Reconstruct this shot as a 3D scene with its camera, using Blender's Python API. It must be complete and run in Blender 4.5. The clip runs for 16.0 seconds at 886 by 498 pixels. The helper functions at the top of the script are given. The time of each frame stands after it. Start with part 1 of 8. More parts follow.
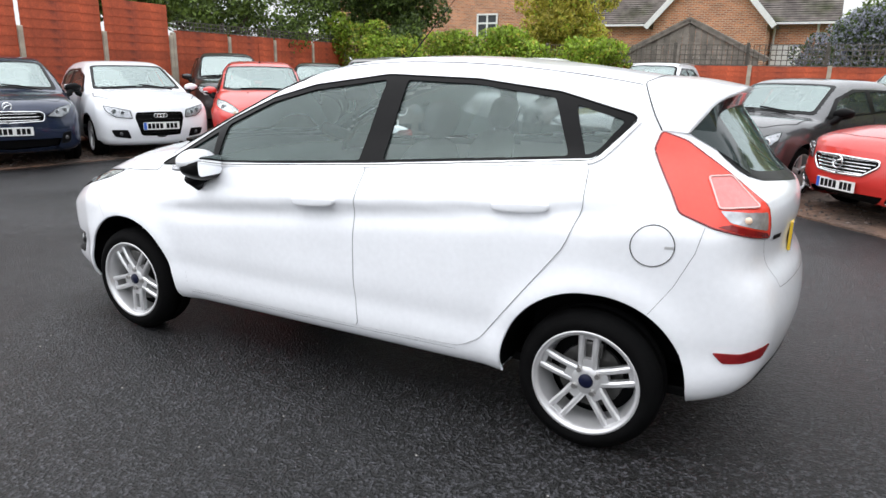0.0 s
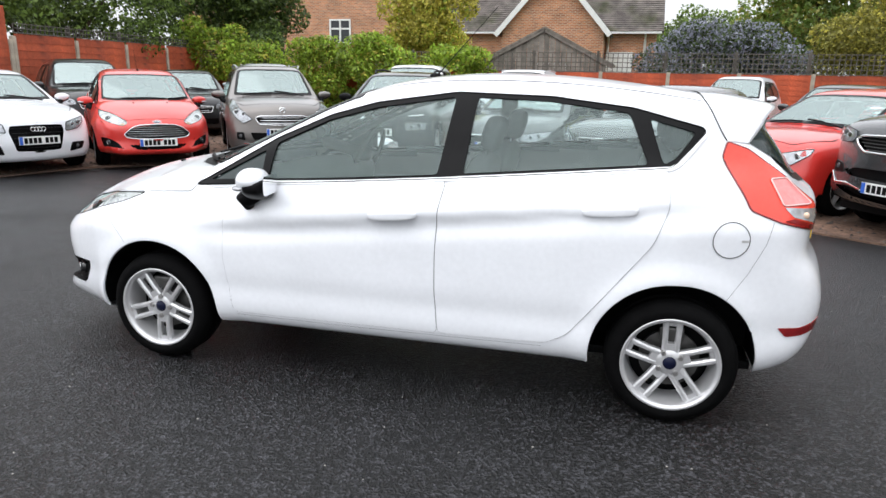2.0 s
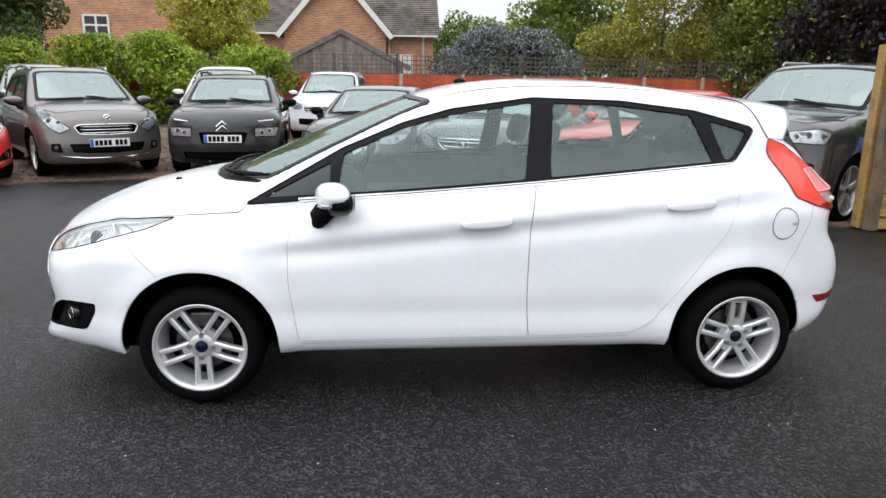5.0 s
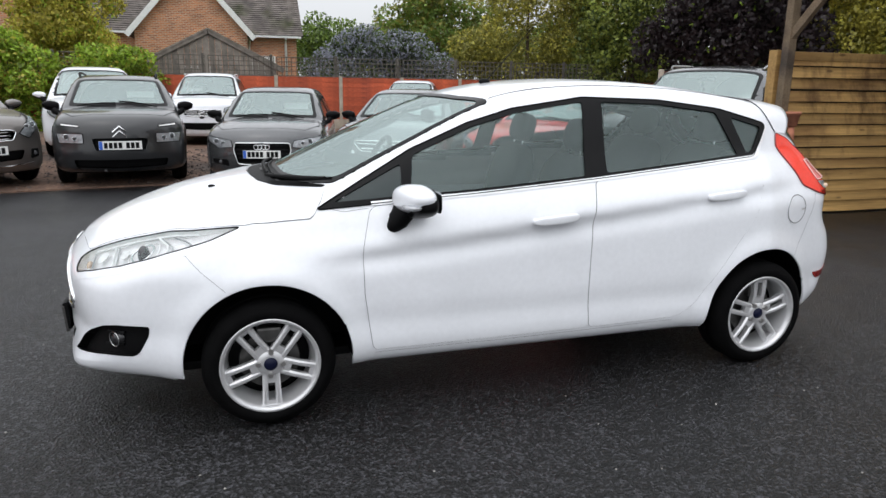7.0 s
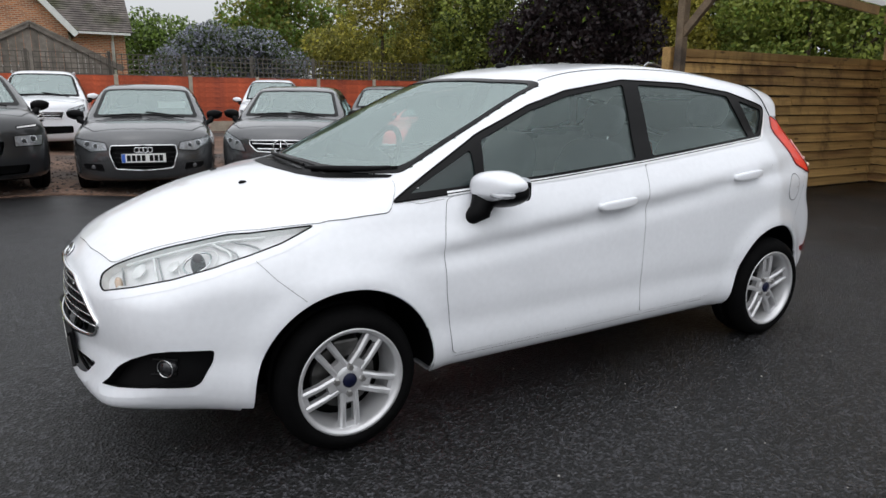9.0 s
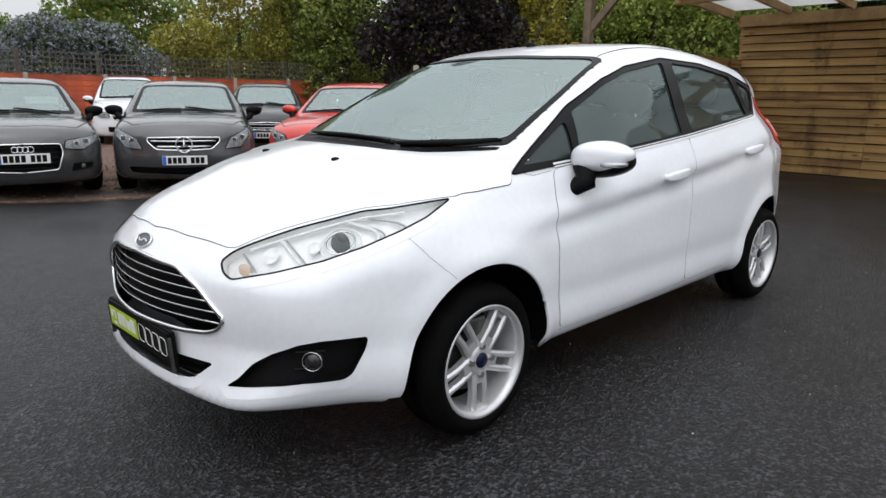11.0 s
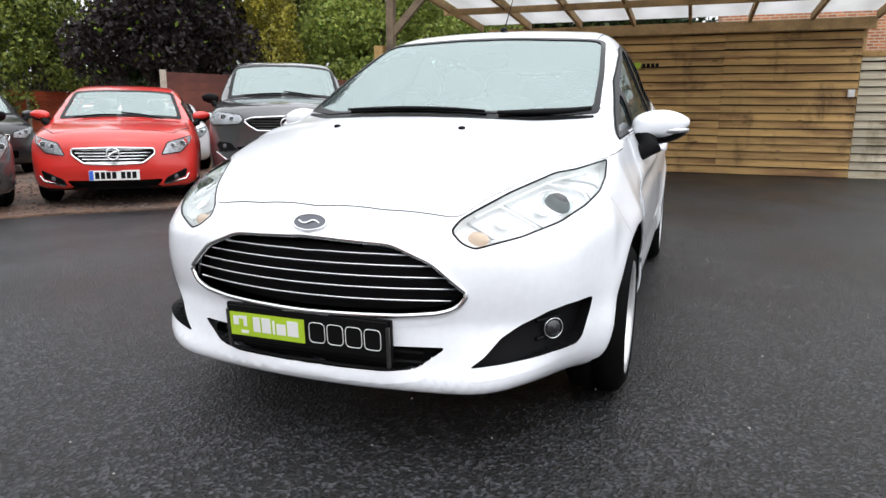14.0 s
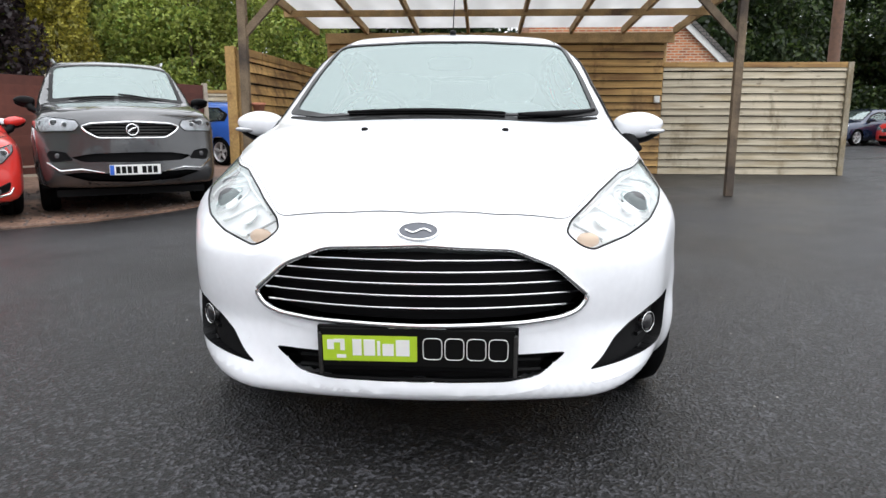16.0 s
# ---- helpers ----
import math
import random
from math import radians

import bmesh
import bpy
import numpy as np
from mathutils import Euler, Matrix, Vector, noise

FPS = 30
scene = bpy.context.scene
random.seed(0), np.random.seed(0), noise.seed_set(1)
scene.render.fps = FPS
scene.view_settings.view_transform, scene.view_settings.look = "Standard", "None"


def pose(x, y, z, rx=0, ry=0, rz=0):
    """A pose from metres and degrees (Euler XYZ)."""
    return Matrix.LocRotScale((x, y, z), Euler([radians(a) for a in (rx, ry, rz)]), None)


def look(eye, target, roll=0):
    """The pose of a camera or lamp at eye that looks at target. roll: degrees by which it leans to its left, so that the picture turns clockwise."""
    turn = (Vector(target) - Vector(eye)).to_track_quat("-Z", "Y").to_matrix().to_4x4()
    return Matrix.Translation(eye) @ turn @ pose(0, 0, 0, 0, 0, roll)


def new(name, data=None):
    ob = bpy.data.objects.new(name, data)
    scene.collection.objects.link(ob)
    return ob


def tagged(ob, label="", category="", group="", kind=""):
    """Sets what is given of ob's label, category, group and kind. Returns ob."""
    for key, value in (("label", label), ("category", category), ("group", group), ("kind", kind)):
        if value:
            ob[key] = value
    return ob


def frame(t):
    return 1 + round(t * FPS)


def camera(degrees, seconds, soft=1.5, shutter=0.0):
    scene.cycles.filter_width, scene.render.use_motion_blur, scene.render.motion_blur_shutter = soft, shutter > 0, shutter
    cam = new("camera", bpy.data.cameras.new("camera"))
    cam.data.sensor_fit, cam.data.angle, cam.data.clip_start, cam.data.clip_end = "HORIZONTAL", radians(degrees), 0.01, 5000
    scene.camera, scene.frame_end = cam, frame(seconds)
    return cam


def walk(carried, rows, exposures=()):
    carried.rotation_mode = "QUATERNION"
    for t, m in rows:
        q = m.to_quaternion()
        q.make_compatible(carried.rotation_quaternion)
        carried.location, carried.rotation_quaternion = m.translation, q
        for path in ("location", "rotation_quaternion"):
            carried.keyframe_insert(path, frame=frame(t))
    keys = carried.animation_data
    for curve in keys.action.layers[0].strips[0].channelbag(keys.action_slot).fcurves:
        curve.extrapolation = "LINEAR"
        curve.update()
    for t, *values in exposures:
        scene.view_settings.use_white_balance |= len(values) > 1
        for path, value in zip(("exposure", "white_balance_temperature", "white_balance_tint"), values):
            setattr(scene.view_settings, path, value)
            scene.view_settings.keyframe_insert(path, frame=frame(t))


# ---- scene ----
cam = camera(66.4, 16.0)
METRES, EYE, TURN = 7.81, 1.398, -152.3
START = (-1.846, 3.122)  # first eye; the car's forward is +x, its left +y, its wheelbase centred on the origin
ROWS = [
    (0.0, 0.0, 0.0, 0.0, 0.25, -14.88, -0.96),
    (0.5, -0.031, -0.0034, 0.0023, -2.82, -14.73, -0.95),
    (1.0, -0.0657, -0.0112, 0.0042, -6.43, -14.65, -0.95),
    (1.5, -0.0969, -0.0125, 0.005, -9.6, -14.51, -0.95),
    (2.0, -0.1293, -0.0058, 0.0055, -13.01, -14.32, -0.9),
    (2.5, -0.1626, 0.0014, 0.0052, -16.59, -14.17, -0.9),
    (3.0, -0.1944, 0.0067, 0.0076, -19.85, -14.12, -0.89),
    (3.5, -0.2217, 0.019, 0.0058, -21.02, -14.03, -0.83),
    (4.0, -0.2459, 0.0352, 0.0064, -24.93, -14.05, -0.84),
    (6.5, -0.367, 0.122, 0.0031, -41.96, -13.63, -0.78),
    (7.0, -0.3884, 0.1447, 0.0022, -45.17, -13.55, -0.8),
    (7.5, -0.4026, 0.1737, -0.001, -48.75, -13.4, -0.79),
    (8.0, -0.4142, 0.2011, -0.0038, -51.9, -13.33, -0.76),
    (8.5, -0.4297, 0.2298, -0.0068, -55.5, -13.27, -0.72),
    (9.0, -0.4441, 0.2582, -0.0108, -59.01, -13.16, -0.68),
    (11.5, -0.4991, 0.4075, -0.0323, -75.98, -12.52, -0.66),
    (12.0, -0.5061, 0.4383, -0.037, -80.01, -12.2, -0.61),
    (12.5, -0.5122, 0.4715, -0.0418, -84.28, -11.95, -0.56),
    (13.0, -0.513, 0.5037, -0.0471, -88.34, -11.67, -0.49),
    (13.5, -0.5094, 0.537, -0.0486, -92.24, -11.53, -0.42),
    (14.0, -0.504, 0.5714, -0.0513, -97.66, -11.28, -0.4),
    (14.5, -0.4943, 0.5993, -0.0515, -103.02, -11.15, -0.33),
    (15.0, -0.4843, 0.6246, -0.0518, -107.86, -10.97, -0.28),
    (15.5, -0.4746, 0.6474, -0.0529, -111.56, -10.84, -0.22),
    (16.0, -0.4659, 0.6723, -0.0533, -114.43, -10.77, -0.17),
]
walk(cam, [(t, pose(START[0], START[1], EYE, 0, 0, TURN) @ pose(METRES * x, METRES * y, METRES * z, 90 + pitch, roll, yaw)) for t, x, y, z, yaw, pitch, roll in ROWS],
     [(0, 0.75, 6250, 10), (4, 0.65, 6250, 10), (7, 0.32, 6250, 10), (9, 0.06, 6250, 10), (11.5, 0.25, 6250, 10), (12.5, 0.44, 6250, 10), (13.5, 0.70, 6250, 10), (14, 0.78, 6250, 10), (16, 0.82, 6250, 10)])

# ---- world and light: an even, bright overcast sky ----
from mathutils import geometry
from mathutils.bvhtree import BVHTree

SUN_EL, SUN_AZ = radians(58), radians(40)
world = bpy.data.worlds.new("sky")
scene.world = world
world.use_nodes = True
wn = world.node_tree.nodes
wl = world.node_tree.links
sky = wn.new("ShaderNodeTexSky")
sky.sky_type, sky.sun_disc, sky.sun_elevation, sky.sun_rotation = "NISHITA", False, SUN_EL, SUN_AZ
sky.air_density, sky.dust_density = 1.0, 4.0
haze = wn.new("ShaderNodeHueSaturation")
haze.inputs["Saturation"].default_value = 0.4
wl.new(sky.outputs[0], haze.inputs["Color"])
# a closed cloud layer, about three times as bright overhead as at the horizon, over a little of the clear sky's tint
tcw, sep, grad, cloud = wn.new("ShaderNodeTexCoord"), wn.new("ShaderNodeSeparateXYZ"), wn.new("ShaderNodeMapRange"), wn.new("ShaderNodeMix")
wl.new(tcw.outputs["Generated"], sep.inputs[0])
wl.new(sep.outputs["Z"], grad.inputs["Value"])
grad.inputs["To Min"].default_value, grad.inputs["To Max"].default_value = 6.0, 15.0
cloud.data_type = "RGBA"
cloud.inputs[0].default_value = 0.8
wl.new(haze.outputs[0], cloud.inputs[6])
wl.new(grad.outputs[0], cloud.inputs[7])
wl.new(cloud.outputs[2], wn["Background"].inputs[0])
wn["Background"].inputs[1].default_value = 0.11
sun = new("sun", bpy.data.lights.new("sun", "SUN"))
sun.data.energy, sun.data.angle, sun.data.color = 0.5, radians(100), (1.0, 0.98, 0.95)
sun.matrix_world = look((0, 0, 30), (-30 * math.sin(SUN_AZ) / math.tan(SUN_EL), -30 * math.cos(SUN_AZ) / math.tan(SUN_EL), 0))


# ---- materials ----
def mat(name, color, rough=0.5, metal=0.0, var=0.15, scale=8.0, bump=0.0, bscale=60.0, coat=0.0, fine=0.0, spec=0.5, island=0.0, rvar=0.0, stain=None):
    """A surface with broad and fine variation of colour, and fine relief."""
    m = bpy.data.materials.new(name)
    m.use_nodes = True
    nt = m.node_tree
    n, l = nt.nodes, nt.links
    b = n["Principled BSDF"]
    b.inputs["Roughness"].default_value, b.inputs["Metallic"].default_value = rough, metal
    b.inputs["Specular IOR Level"].default_value = spec
    b.inputs["Coat Weight"].default_value = coat
    b.inputs["Coat Roughness"].default_value = 0.04
    tc = n.new("ShaderNodeTexCoord")
    no = n.new("ShaderNodeTexNoise")
    no.inputs["Scale"].default_value, no.inputs["Detail"].default_value = scale, 6
    l.new(tc.outputs["Object"], no.inputs["Vector"])
    ramp = n.new("ShaderNodeMapRange")
    ramp.inputs["From Min"].default_value, ramp.inputs["From Max"].default_value = 0.3, 0.7
    ramp.inputs["To Min"].default_value, ramp.inputs["To Max"].default_value = 1 - var, 1 + var
    l.new(no.outputs["Fac"], ramp.inputs["Value"])
    fac = ramp.outputs[0]

    def times(a, sock):
        x = n.new("ShaderNodeMath")
        x.operation = "MULTIPLY"
        l.new(a, x.inputs[0])
        l.new(sock, x.inputs[1])
        return x.outputs[0]

    if fine > 0:
        f2 = n.new("ShaderNodeTexNoise")
        f2.inputs["Scale"].default_value, f2.inputs["Detail"].default_value = scale * 14, 3
        l.new(tc.outputs["Object"], f2.inputs["Vector"])
        r2 = n.new("ShaderNodeMapRange")
        r2.inputs["From Min"].default_value, r2.inputs["From Max"].default_value = 0.3, 0.7
        r2.inputs["To Min"].default_value, r2.inputs["To Max"].default_value = 1 - fine, 1 + fine
        l.new(f2.outputs["Fac"], r2.inputs["Value"])
        fac = times(fac, r2.outputs[0])
    if island > 0:
        g = n.new("ShaderNodeNewGeometry")
        oi = n.new("ShaderNodeObjectInfo")
        ad = n.new("ShaderNodeMath")
        l.new(g.outputs["Random Per Island"], ad.inputs[0])
        l.new(oi.outputs["Random"], ad.inputs[1])
        fr = n.new("ShaderNodeMath")
        fr.operation = "FRACT"
        l.new(ad.outputs[0], fr.inputs[0])
        r3 = n.new("ShaderNodeMapRange")
        r3.inputs["To Min"].default_value, r3.inputs["To Max"].default_value = 1 - island, 1 + island
        l.new(fr.outputs[0], r3.inputs["Value"])
        fac = times(fac, r3.outputs[0])
    mix = n.new("ShaderNodeVectorMath")
    mix.operation = "SCALE"
    base = n.new("ShaderNodeRGB")
    base.outputs[0].default_value = (*color, 1)
    src = base.outputs[0]
    if stain:
        sn = n.new("ShaderNodeTexNoise")
        sn.inputs["Scale"].default_value, sn.inputs["Detail"].default_value = stain[1], 4
        l.new(tc.outputs["Object"], sn.inputs["Vector"])
        sr = n.new("ShaderNodeMapRange")
        sr.inputs["From Min"].default_value, sr.inputs["From Max"].default_value = stain[2], stain[2] + 0.15
        l.new(sn.outputs["Fac"], sr.inputs["Value"])
        sm = n.new("ShaderNodeMix")
        sm.data_type = "RGBA"
        l.new(sr.outputs[0], sm.inputs[0])
        l.new(src, sm.inputs[6])
        sm.inputs[7].default_value = (*stain[0], 1)
        src = sm.outputs[2]
    l.new(src, mix.inputs[0])
    l.new(fac, mix.inputs["Scale"])
    l.new(mix.outputs[0], b.inputs["Base Color"])
    if rvar > 0:
        rr = n.new("ShaderNodeMapRange")
        rr.inputs["From Min"].default_value, rr.inputs["From Max"].default_value = 0.35, 0.65
        rr.inputs["To Min"].default_value, rr.inputs["To Max"].default_value = max(rough - rvar, 0.02), rough + rvar
        l.new(no.outputs["Fac"], rr.inputs["Value"])
        l.new(rr.outputs[0], b.inputs["Roughness"])
    if bump > 0:
        bn = n.new("ShaderNodeTexNoise")
        bn.inputs["Scale"].default_value, bn.inputs["Detail"].default_value = bscale, 4
        l.new(tc.outputs["Object"], bn.inputs["Vector"])
        bu = n.new("ShaderNodeBump")
        bu.inputs["Strength"].default_value, bu.inputs["Distance"].default_value = bump, 0.01
        l.new(bn.outputs["Fac"], bu.inputs["Height"])
        l.new(bu.outputs[0], b.inputs["Normal"])
    return m


def paint(name, color, rough=0.25, metal=0.0):
    return mat(name, color, rough, metal, var=0.03, scale=3, coat=0.8, fine=0.02)


def glass(name, tint=(0.72, 0.82, 0.8), ior=1.95, film=0.0):
    """Thin car glass: a tinted see-through sheet under a mirror-like gloss that Fresnel drives."""
    m = bpy.data.materials.new(name)
    m.use_nodes = True
    n, l = m.node_tree.nodes, m.node_tree.links
    n.remove(n["Principled BSDF"])
    tr, gl, fr, mx = n.new("ShaderNodeBsdfTransparent"), n.new("ShaderNodeBsdfGlossy"), n.new("ShaderNodeFresnel"), n.new("ShaderNodeMixShader")
    tr.inputs[0].default_value = (*tint, 1)
    gl.inputs["Roughness"].default_value = 0.015
    fr.inputs[0].default_value = ior
    l.new(fr.outputs[0], mx.inputs[0])
    l.new(tr.outputs[0], mx.inputs[1])
    l.new(gl.outputs[0], mx.inputs[2])
    gl.inputs["Color"].default_value = (0.86, 0.99, 0.97, 1)
    if film:
        # a thin pale veil that imitates hazy sky reflection on the glass
        df, m2, no, mr, tc = n.new("ShaderNodeBsdfDiffuse"), n.new("ShaderNodeMixShader"), n.new("ShaderNodeTexNoise"), n.new("ShaderNodeMapRange"), n.new("ShaderNodeTexCoord")
        df.inputs[0].default_value = (0.60, 0.76, 0.74, 1)
        no.inputs["Scale"].default_value, no.inputs["Detail"].default_value = 3.0, 5
        l.new(tc.outputs["Object"], no.inputs["Vector"])
        l.new(no.outputs["Fac"], mr.inputs["Value"])
        mr.inputs["From Min"].default_value, mr.inputs["From Max"].default_value = 0.3, 0.7
        mr.inputs["To Min"].default_value, mr.inputs["To Max"].default_value = film * 0.75, film * 1.25
        l.new(mr.outputs[0], m2.inputs[0])
        l.new(tr.outputs[0], m2.inputs[1])
        l.new(df.outputs[0], m2.inputs[2])
        l.new(m2.outputs[0], mx.inputs[1])
    l.new(mx.outputs[0], n["Material Output"].inputs[0])
    return m


def brickwork(name, c1, c2, mortar, w=0.225, h=0.075, rough=0.85, bump=0.6, gap=0.012):
    """Courses of brick or tile too far off to be built singly."""
    m = mat(name, c1, rough)
    n, l = m.node_tree.nodes, m.node_tree.links
    tc = n.new("ShaderNodeTexCoord")
    br = n.new("ShaderNodeTexBrick")
    br.inputs["Color1"].default_value, br.inputs["Color2"].default_value, br.inputs["Mortar"].default_value = (*c1, 1), (*c2, 1), (*mortar, 1)
    br.inputs["Scale"].default_value, br.inputs["Mortar Size"].default_value = 1, gap
    br.inputs["Brick Width"].default_value, br.inputs["Row Height"].default_value = w, h
    l.new(tc.outputs["UV"], br.inputs["Vector"])
    no = n.new("ShaderNodeTexNoise")
    no.inputs["Scale"].default_value, no.inputs["Detail"].default_value = 1.3, 8
    l.new(tc.outputs["UV"], no.inputs["Vector"])
    mr = n.new("ShaderNodeMapRange")
    mr.inputs["To Min"].default_value, mr.inputs["To Max"].default_value = 0.55, 1.45
    l.new(no.outputs["Fac"], mr.inputs["Value"])
    sc = n.new("ShaderNodeVectorMath")
    sc.operation = "SCALE"
    l.new(br.outputs["Color"], sc.inputs[0])
    l.new(mr.outputs[0], sc.inputs["Scale"])
    b = n["Principled BSDF"]
    l.new(sc.outputs[0], b.inputs["Base Color"])
    bu = n.new("ShaderNodeBump")
    bu.inputs["Strength"].default_value, bu.inputs["Distance"].default_value, bu.invert = bump, 0.02, True
    l.new(br.outputs["Fac"], bu.inputs["Height"])
    l.new(bu.outputs[0], b.inputs["Normal"])
    return m


WHITE = paint("white_car_paint", (0.845, 0.862, 0.90), 0.3)
RED = paint("red_car_paint", (0.62, 0.03, 0.022), 0.3)
NAVY = paint("navy_car_paint", (0.012, 0.022, 0.055), 0.25, 0.3)
GREY = paint("grey_metallic_paint", (0.095, 0.097, 0.101), 0.24, 0.65)
TAUPE = paint("grey_brown_metallic_paint", (0.17, 0.155, 0.145), 0.35, 0.6)
CHAR = paint("charcoal_car_paint", (0.014, 0.015, 0.017), 0.3, 0.1)
SILVER = paint("silver_car_paint", (0.45, 0.46, 0.46), 0.35, 0.6)
BLUE = paint("blue_car_paint", (0.02, 0.1, 0.42), 0.3)
BLACKGLOSS = mat("gloss_black_trim", (0.006, 0.006, 0.0065), 0.3, var=0.1, scale=30, spec=0.12)
BLACK = mat("black_plastic", (0.0045, 0.0045, 0.005), 0.5, var=0.15, scale=20, bump=0.05, bscale=300, spec=0.1)
# dark colour for flat strips that stand in for shade inside panel gaps
SHUT = mat("shut_line_gap_shade", (0.018, 0.018, 0.019), 0.7, var=0.1, spec=0.2)
RUBBER = mat("tyre_rubber", (0.004, 0.004, 0.0042), 0.7, var=0.25, scale=12, bump=0.15, bscale=180, fine=0.2, spec=0.04)
ALLOY = mat("painted_alloy", (0.62, 0.62, 0.63), 0.3, 0.55, var=0.06, scale=14, coat=0.2)
STEEL = mat("brake_steel", (0.1, 0.098, 0.095), 0.45, 0.9, var=0.25, scale=25)
NUTSTEEL = mat("bright_nut_steel", (0.42, 0.41, 0.4), 0.3, 0.9, var=0.15, scale=40)
SATIN = mat("satin_bright_trim", (0.86, 0.87, 0.88), 0.35, 0.25, var=0.04)
CHROME = mat("chrome", (0.82, 0.83, 0.84), 0.08, 1.0, var=0.03)
REFLECTOR = mat("lamp_reflector", (0.95, 0.94, 0.93), 0.25, 0.0, var=0.08, scale=30)
AMBER = mat("amber_lens", (0.82, 0.6, 0.44), 0.25, var=0.1)
LAMPGLASS = glass("clear_lamp_lens", (0.97, 0.97, 0.98), 1.45)
CARGLASS = glass("green_tinted_car_glass", (0.9, 0.97, 0.96), 1.62, 0.06)
SCREENGLASS = glass("laminated_windscreen_glass", (0.85, 0.94, 0.92), 3.2, 0.08)
REARGLASS = mat("dark_glass_and_shade", (0.02, 0.032, 0.032), 0.12, var=0.1, coat=0.3, spec=0.3)
LAMPSILVER = mat("silvered_lamp_bowl", (0.95, 0.94, 0.94), 0.25, 0.1, var=0.08, scale=22, bump=0.3, bscale=16)
LAMPDARK = mat("grey_lamp_bezel", (0.42, 0.42, 0.43), 0.3, 0.4, var=0.2, scale=30)
LAMPGREY = mat("faceted_lamp_reflector", (0.5, 0.51, 0.53), 0.2, 0.55, var=0.35, scale=28, bump=0.3, bscale=22)
PROJECTOR = mat("smoky_projector_lens", (0.085, 0.085, 0.09), 0.2, var=0.2, scale=60, coat=0.15, spec=0.3)
FOGGLASS = mat("dark_fog_lamp_lens", (0.02, 0.02, 0.022), 0.06, var=0.3, scale=80, coat=0.5)
REDLENS = mat("red_lamp_lens", (0.86, 0.06, 0.035), 0.15, var=0.06, scale=60, coat=0.3)
DEEPRED = mat("dark_red_reflector", (0.22, 0.008, 0.01), 0.15, var=0.2, scale=40, coat=0.5)
PINKEDGE = mat("pale_pink_lens_edge", (0.85, 0.55, 0.53), 0.2, var=0.05)
PINKLENS = mat("pale_red_lamp_lens", (0.78, 0.22, 0.21), 0.15, var=0.1, scale=60, coat=0.5)
CABIN = mat("charcoal_cabin_trim", (0.14, 0.145, 0.15), 0.7, var=0.2, scale=10, bump=0.1, bscale=250)
HEADLINER = mat("pale_grey_headlining", (0.5, 0.5, 0.49), 0.9, var=0.08, scale=20)
FABRIC = mat("charcoal_seat_fabric", (0.11, 0.115, 0.12), 0.9, var=0.2, scale=25, bump=0.2, bscale=400, fine=0.2)
PLATEWHITE = mat("white_plate_film", (0.8, 0.8, 0.78), 0.35, var=0.04)
PLATEYELLOW = mat("yellow_plate_film", (0.75, 0.5, 0.03), 0.35, var=0.04)
PLATEBLUE = mat("blue_plate_strip", (0.03, 0.12, 0.55), 0.4, var=0.04)
LIME = mat("lime_green_print", (0.42, 0.6, 0.03), 0.4, var=0.05)
# badge enamel lightened to grey, its reflection put into the colour
BADGEGREY = mat("badge_enamel_reflection_grey", (0.1, 0.105, 0.12), 0.25, 0.5, var=0.1)
BADGEBLUE = mat("dark_blue_badge_enamel", (0.006, 0.008, 0.028), 0.3, var=0.1, spec=0.2)
INK = mat("black_print", (0.005, 0.005, 0.005), 0.5, var=0.05, spec=0.12)
PAPER = mat("white_price_card", (0.78, 0.8, 0.78), 0.6, var=0.05)
FENCERED = mat("red_brown_stained_softwood", (0.4, 0.075, 0.028), 0.75, var=0.3, scale=3, bump=0.3, bscale=90, fine=0.2, island=0.18, stain=((0.25, 0.05, 0.025), 1.3, 0.56))
CONCRETE = mat("weathered_concrete", (0.4, 0.35, 0.28), 0.85, var=0.25, scale=4, bump=0.25, bscale=70, fine=0.15)
LATTICE = mat("weathered_grey_timber", (0.11, 0.1, 0.085), 0.85, var=0.3, scale=6, bump=0.3, bscale=60, island=0.2)
SHEDWOOD = mat("silvery_weathered_boards", (0.19, 0.17, 0.145), 0.85, var=0.3, scale=5, bump=0.3, bscale=60, island=0.2, fine=0.2)
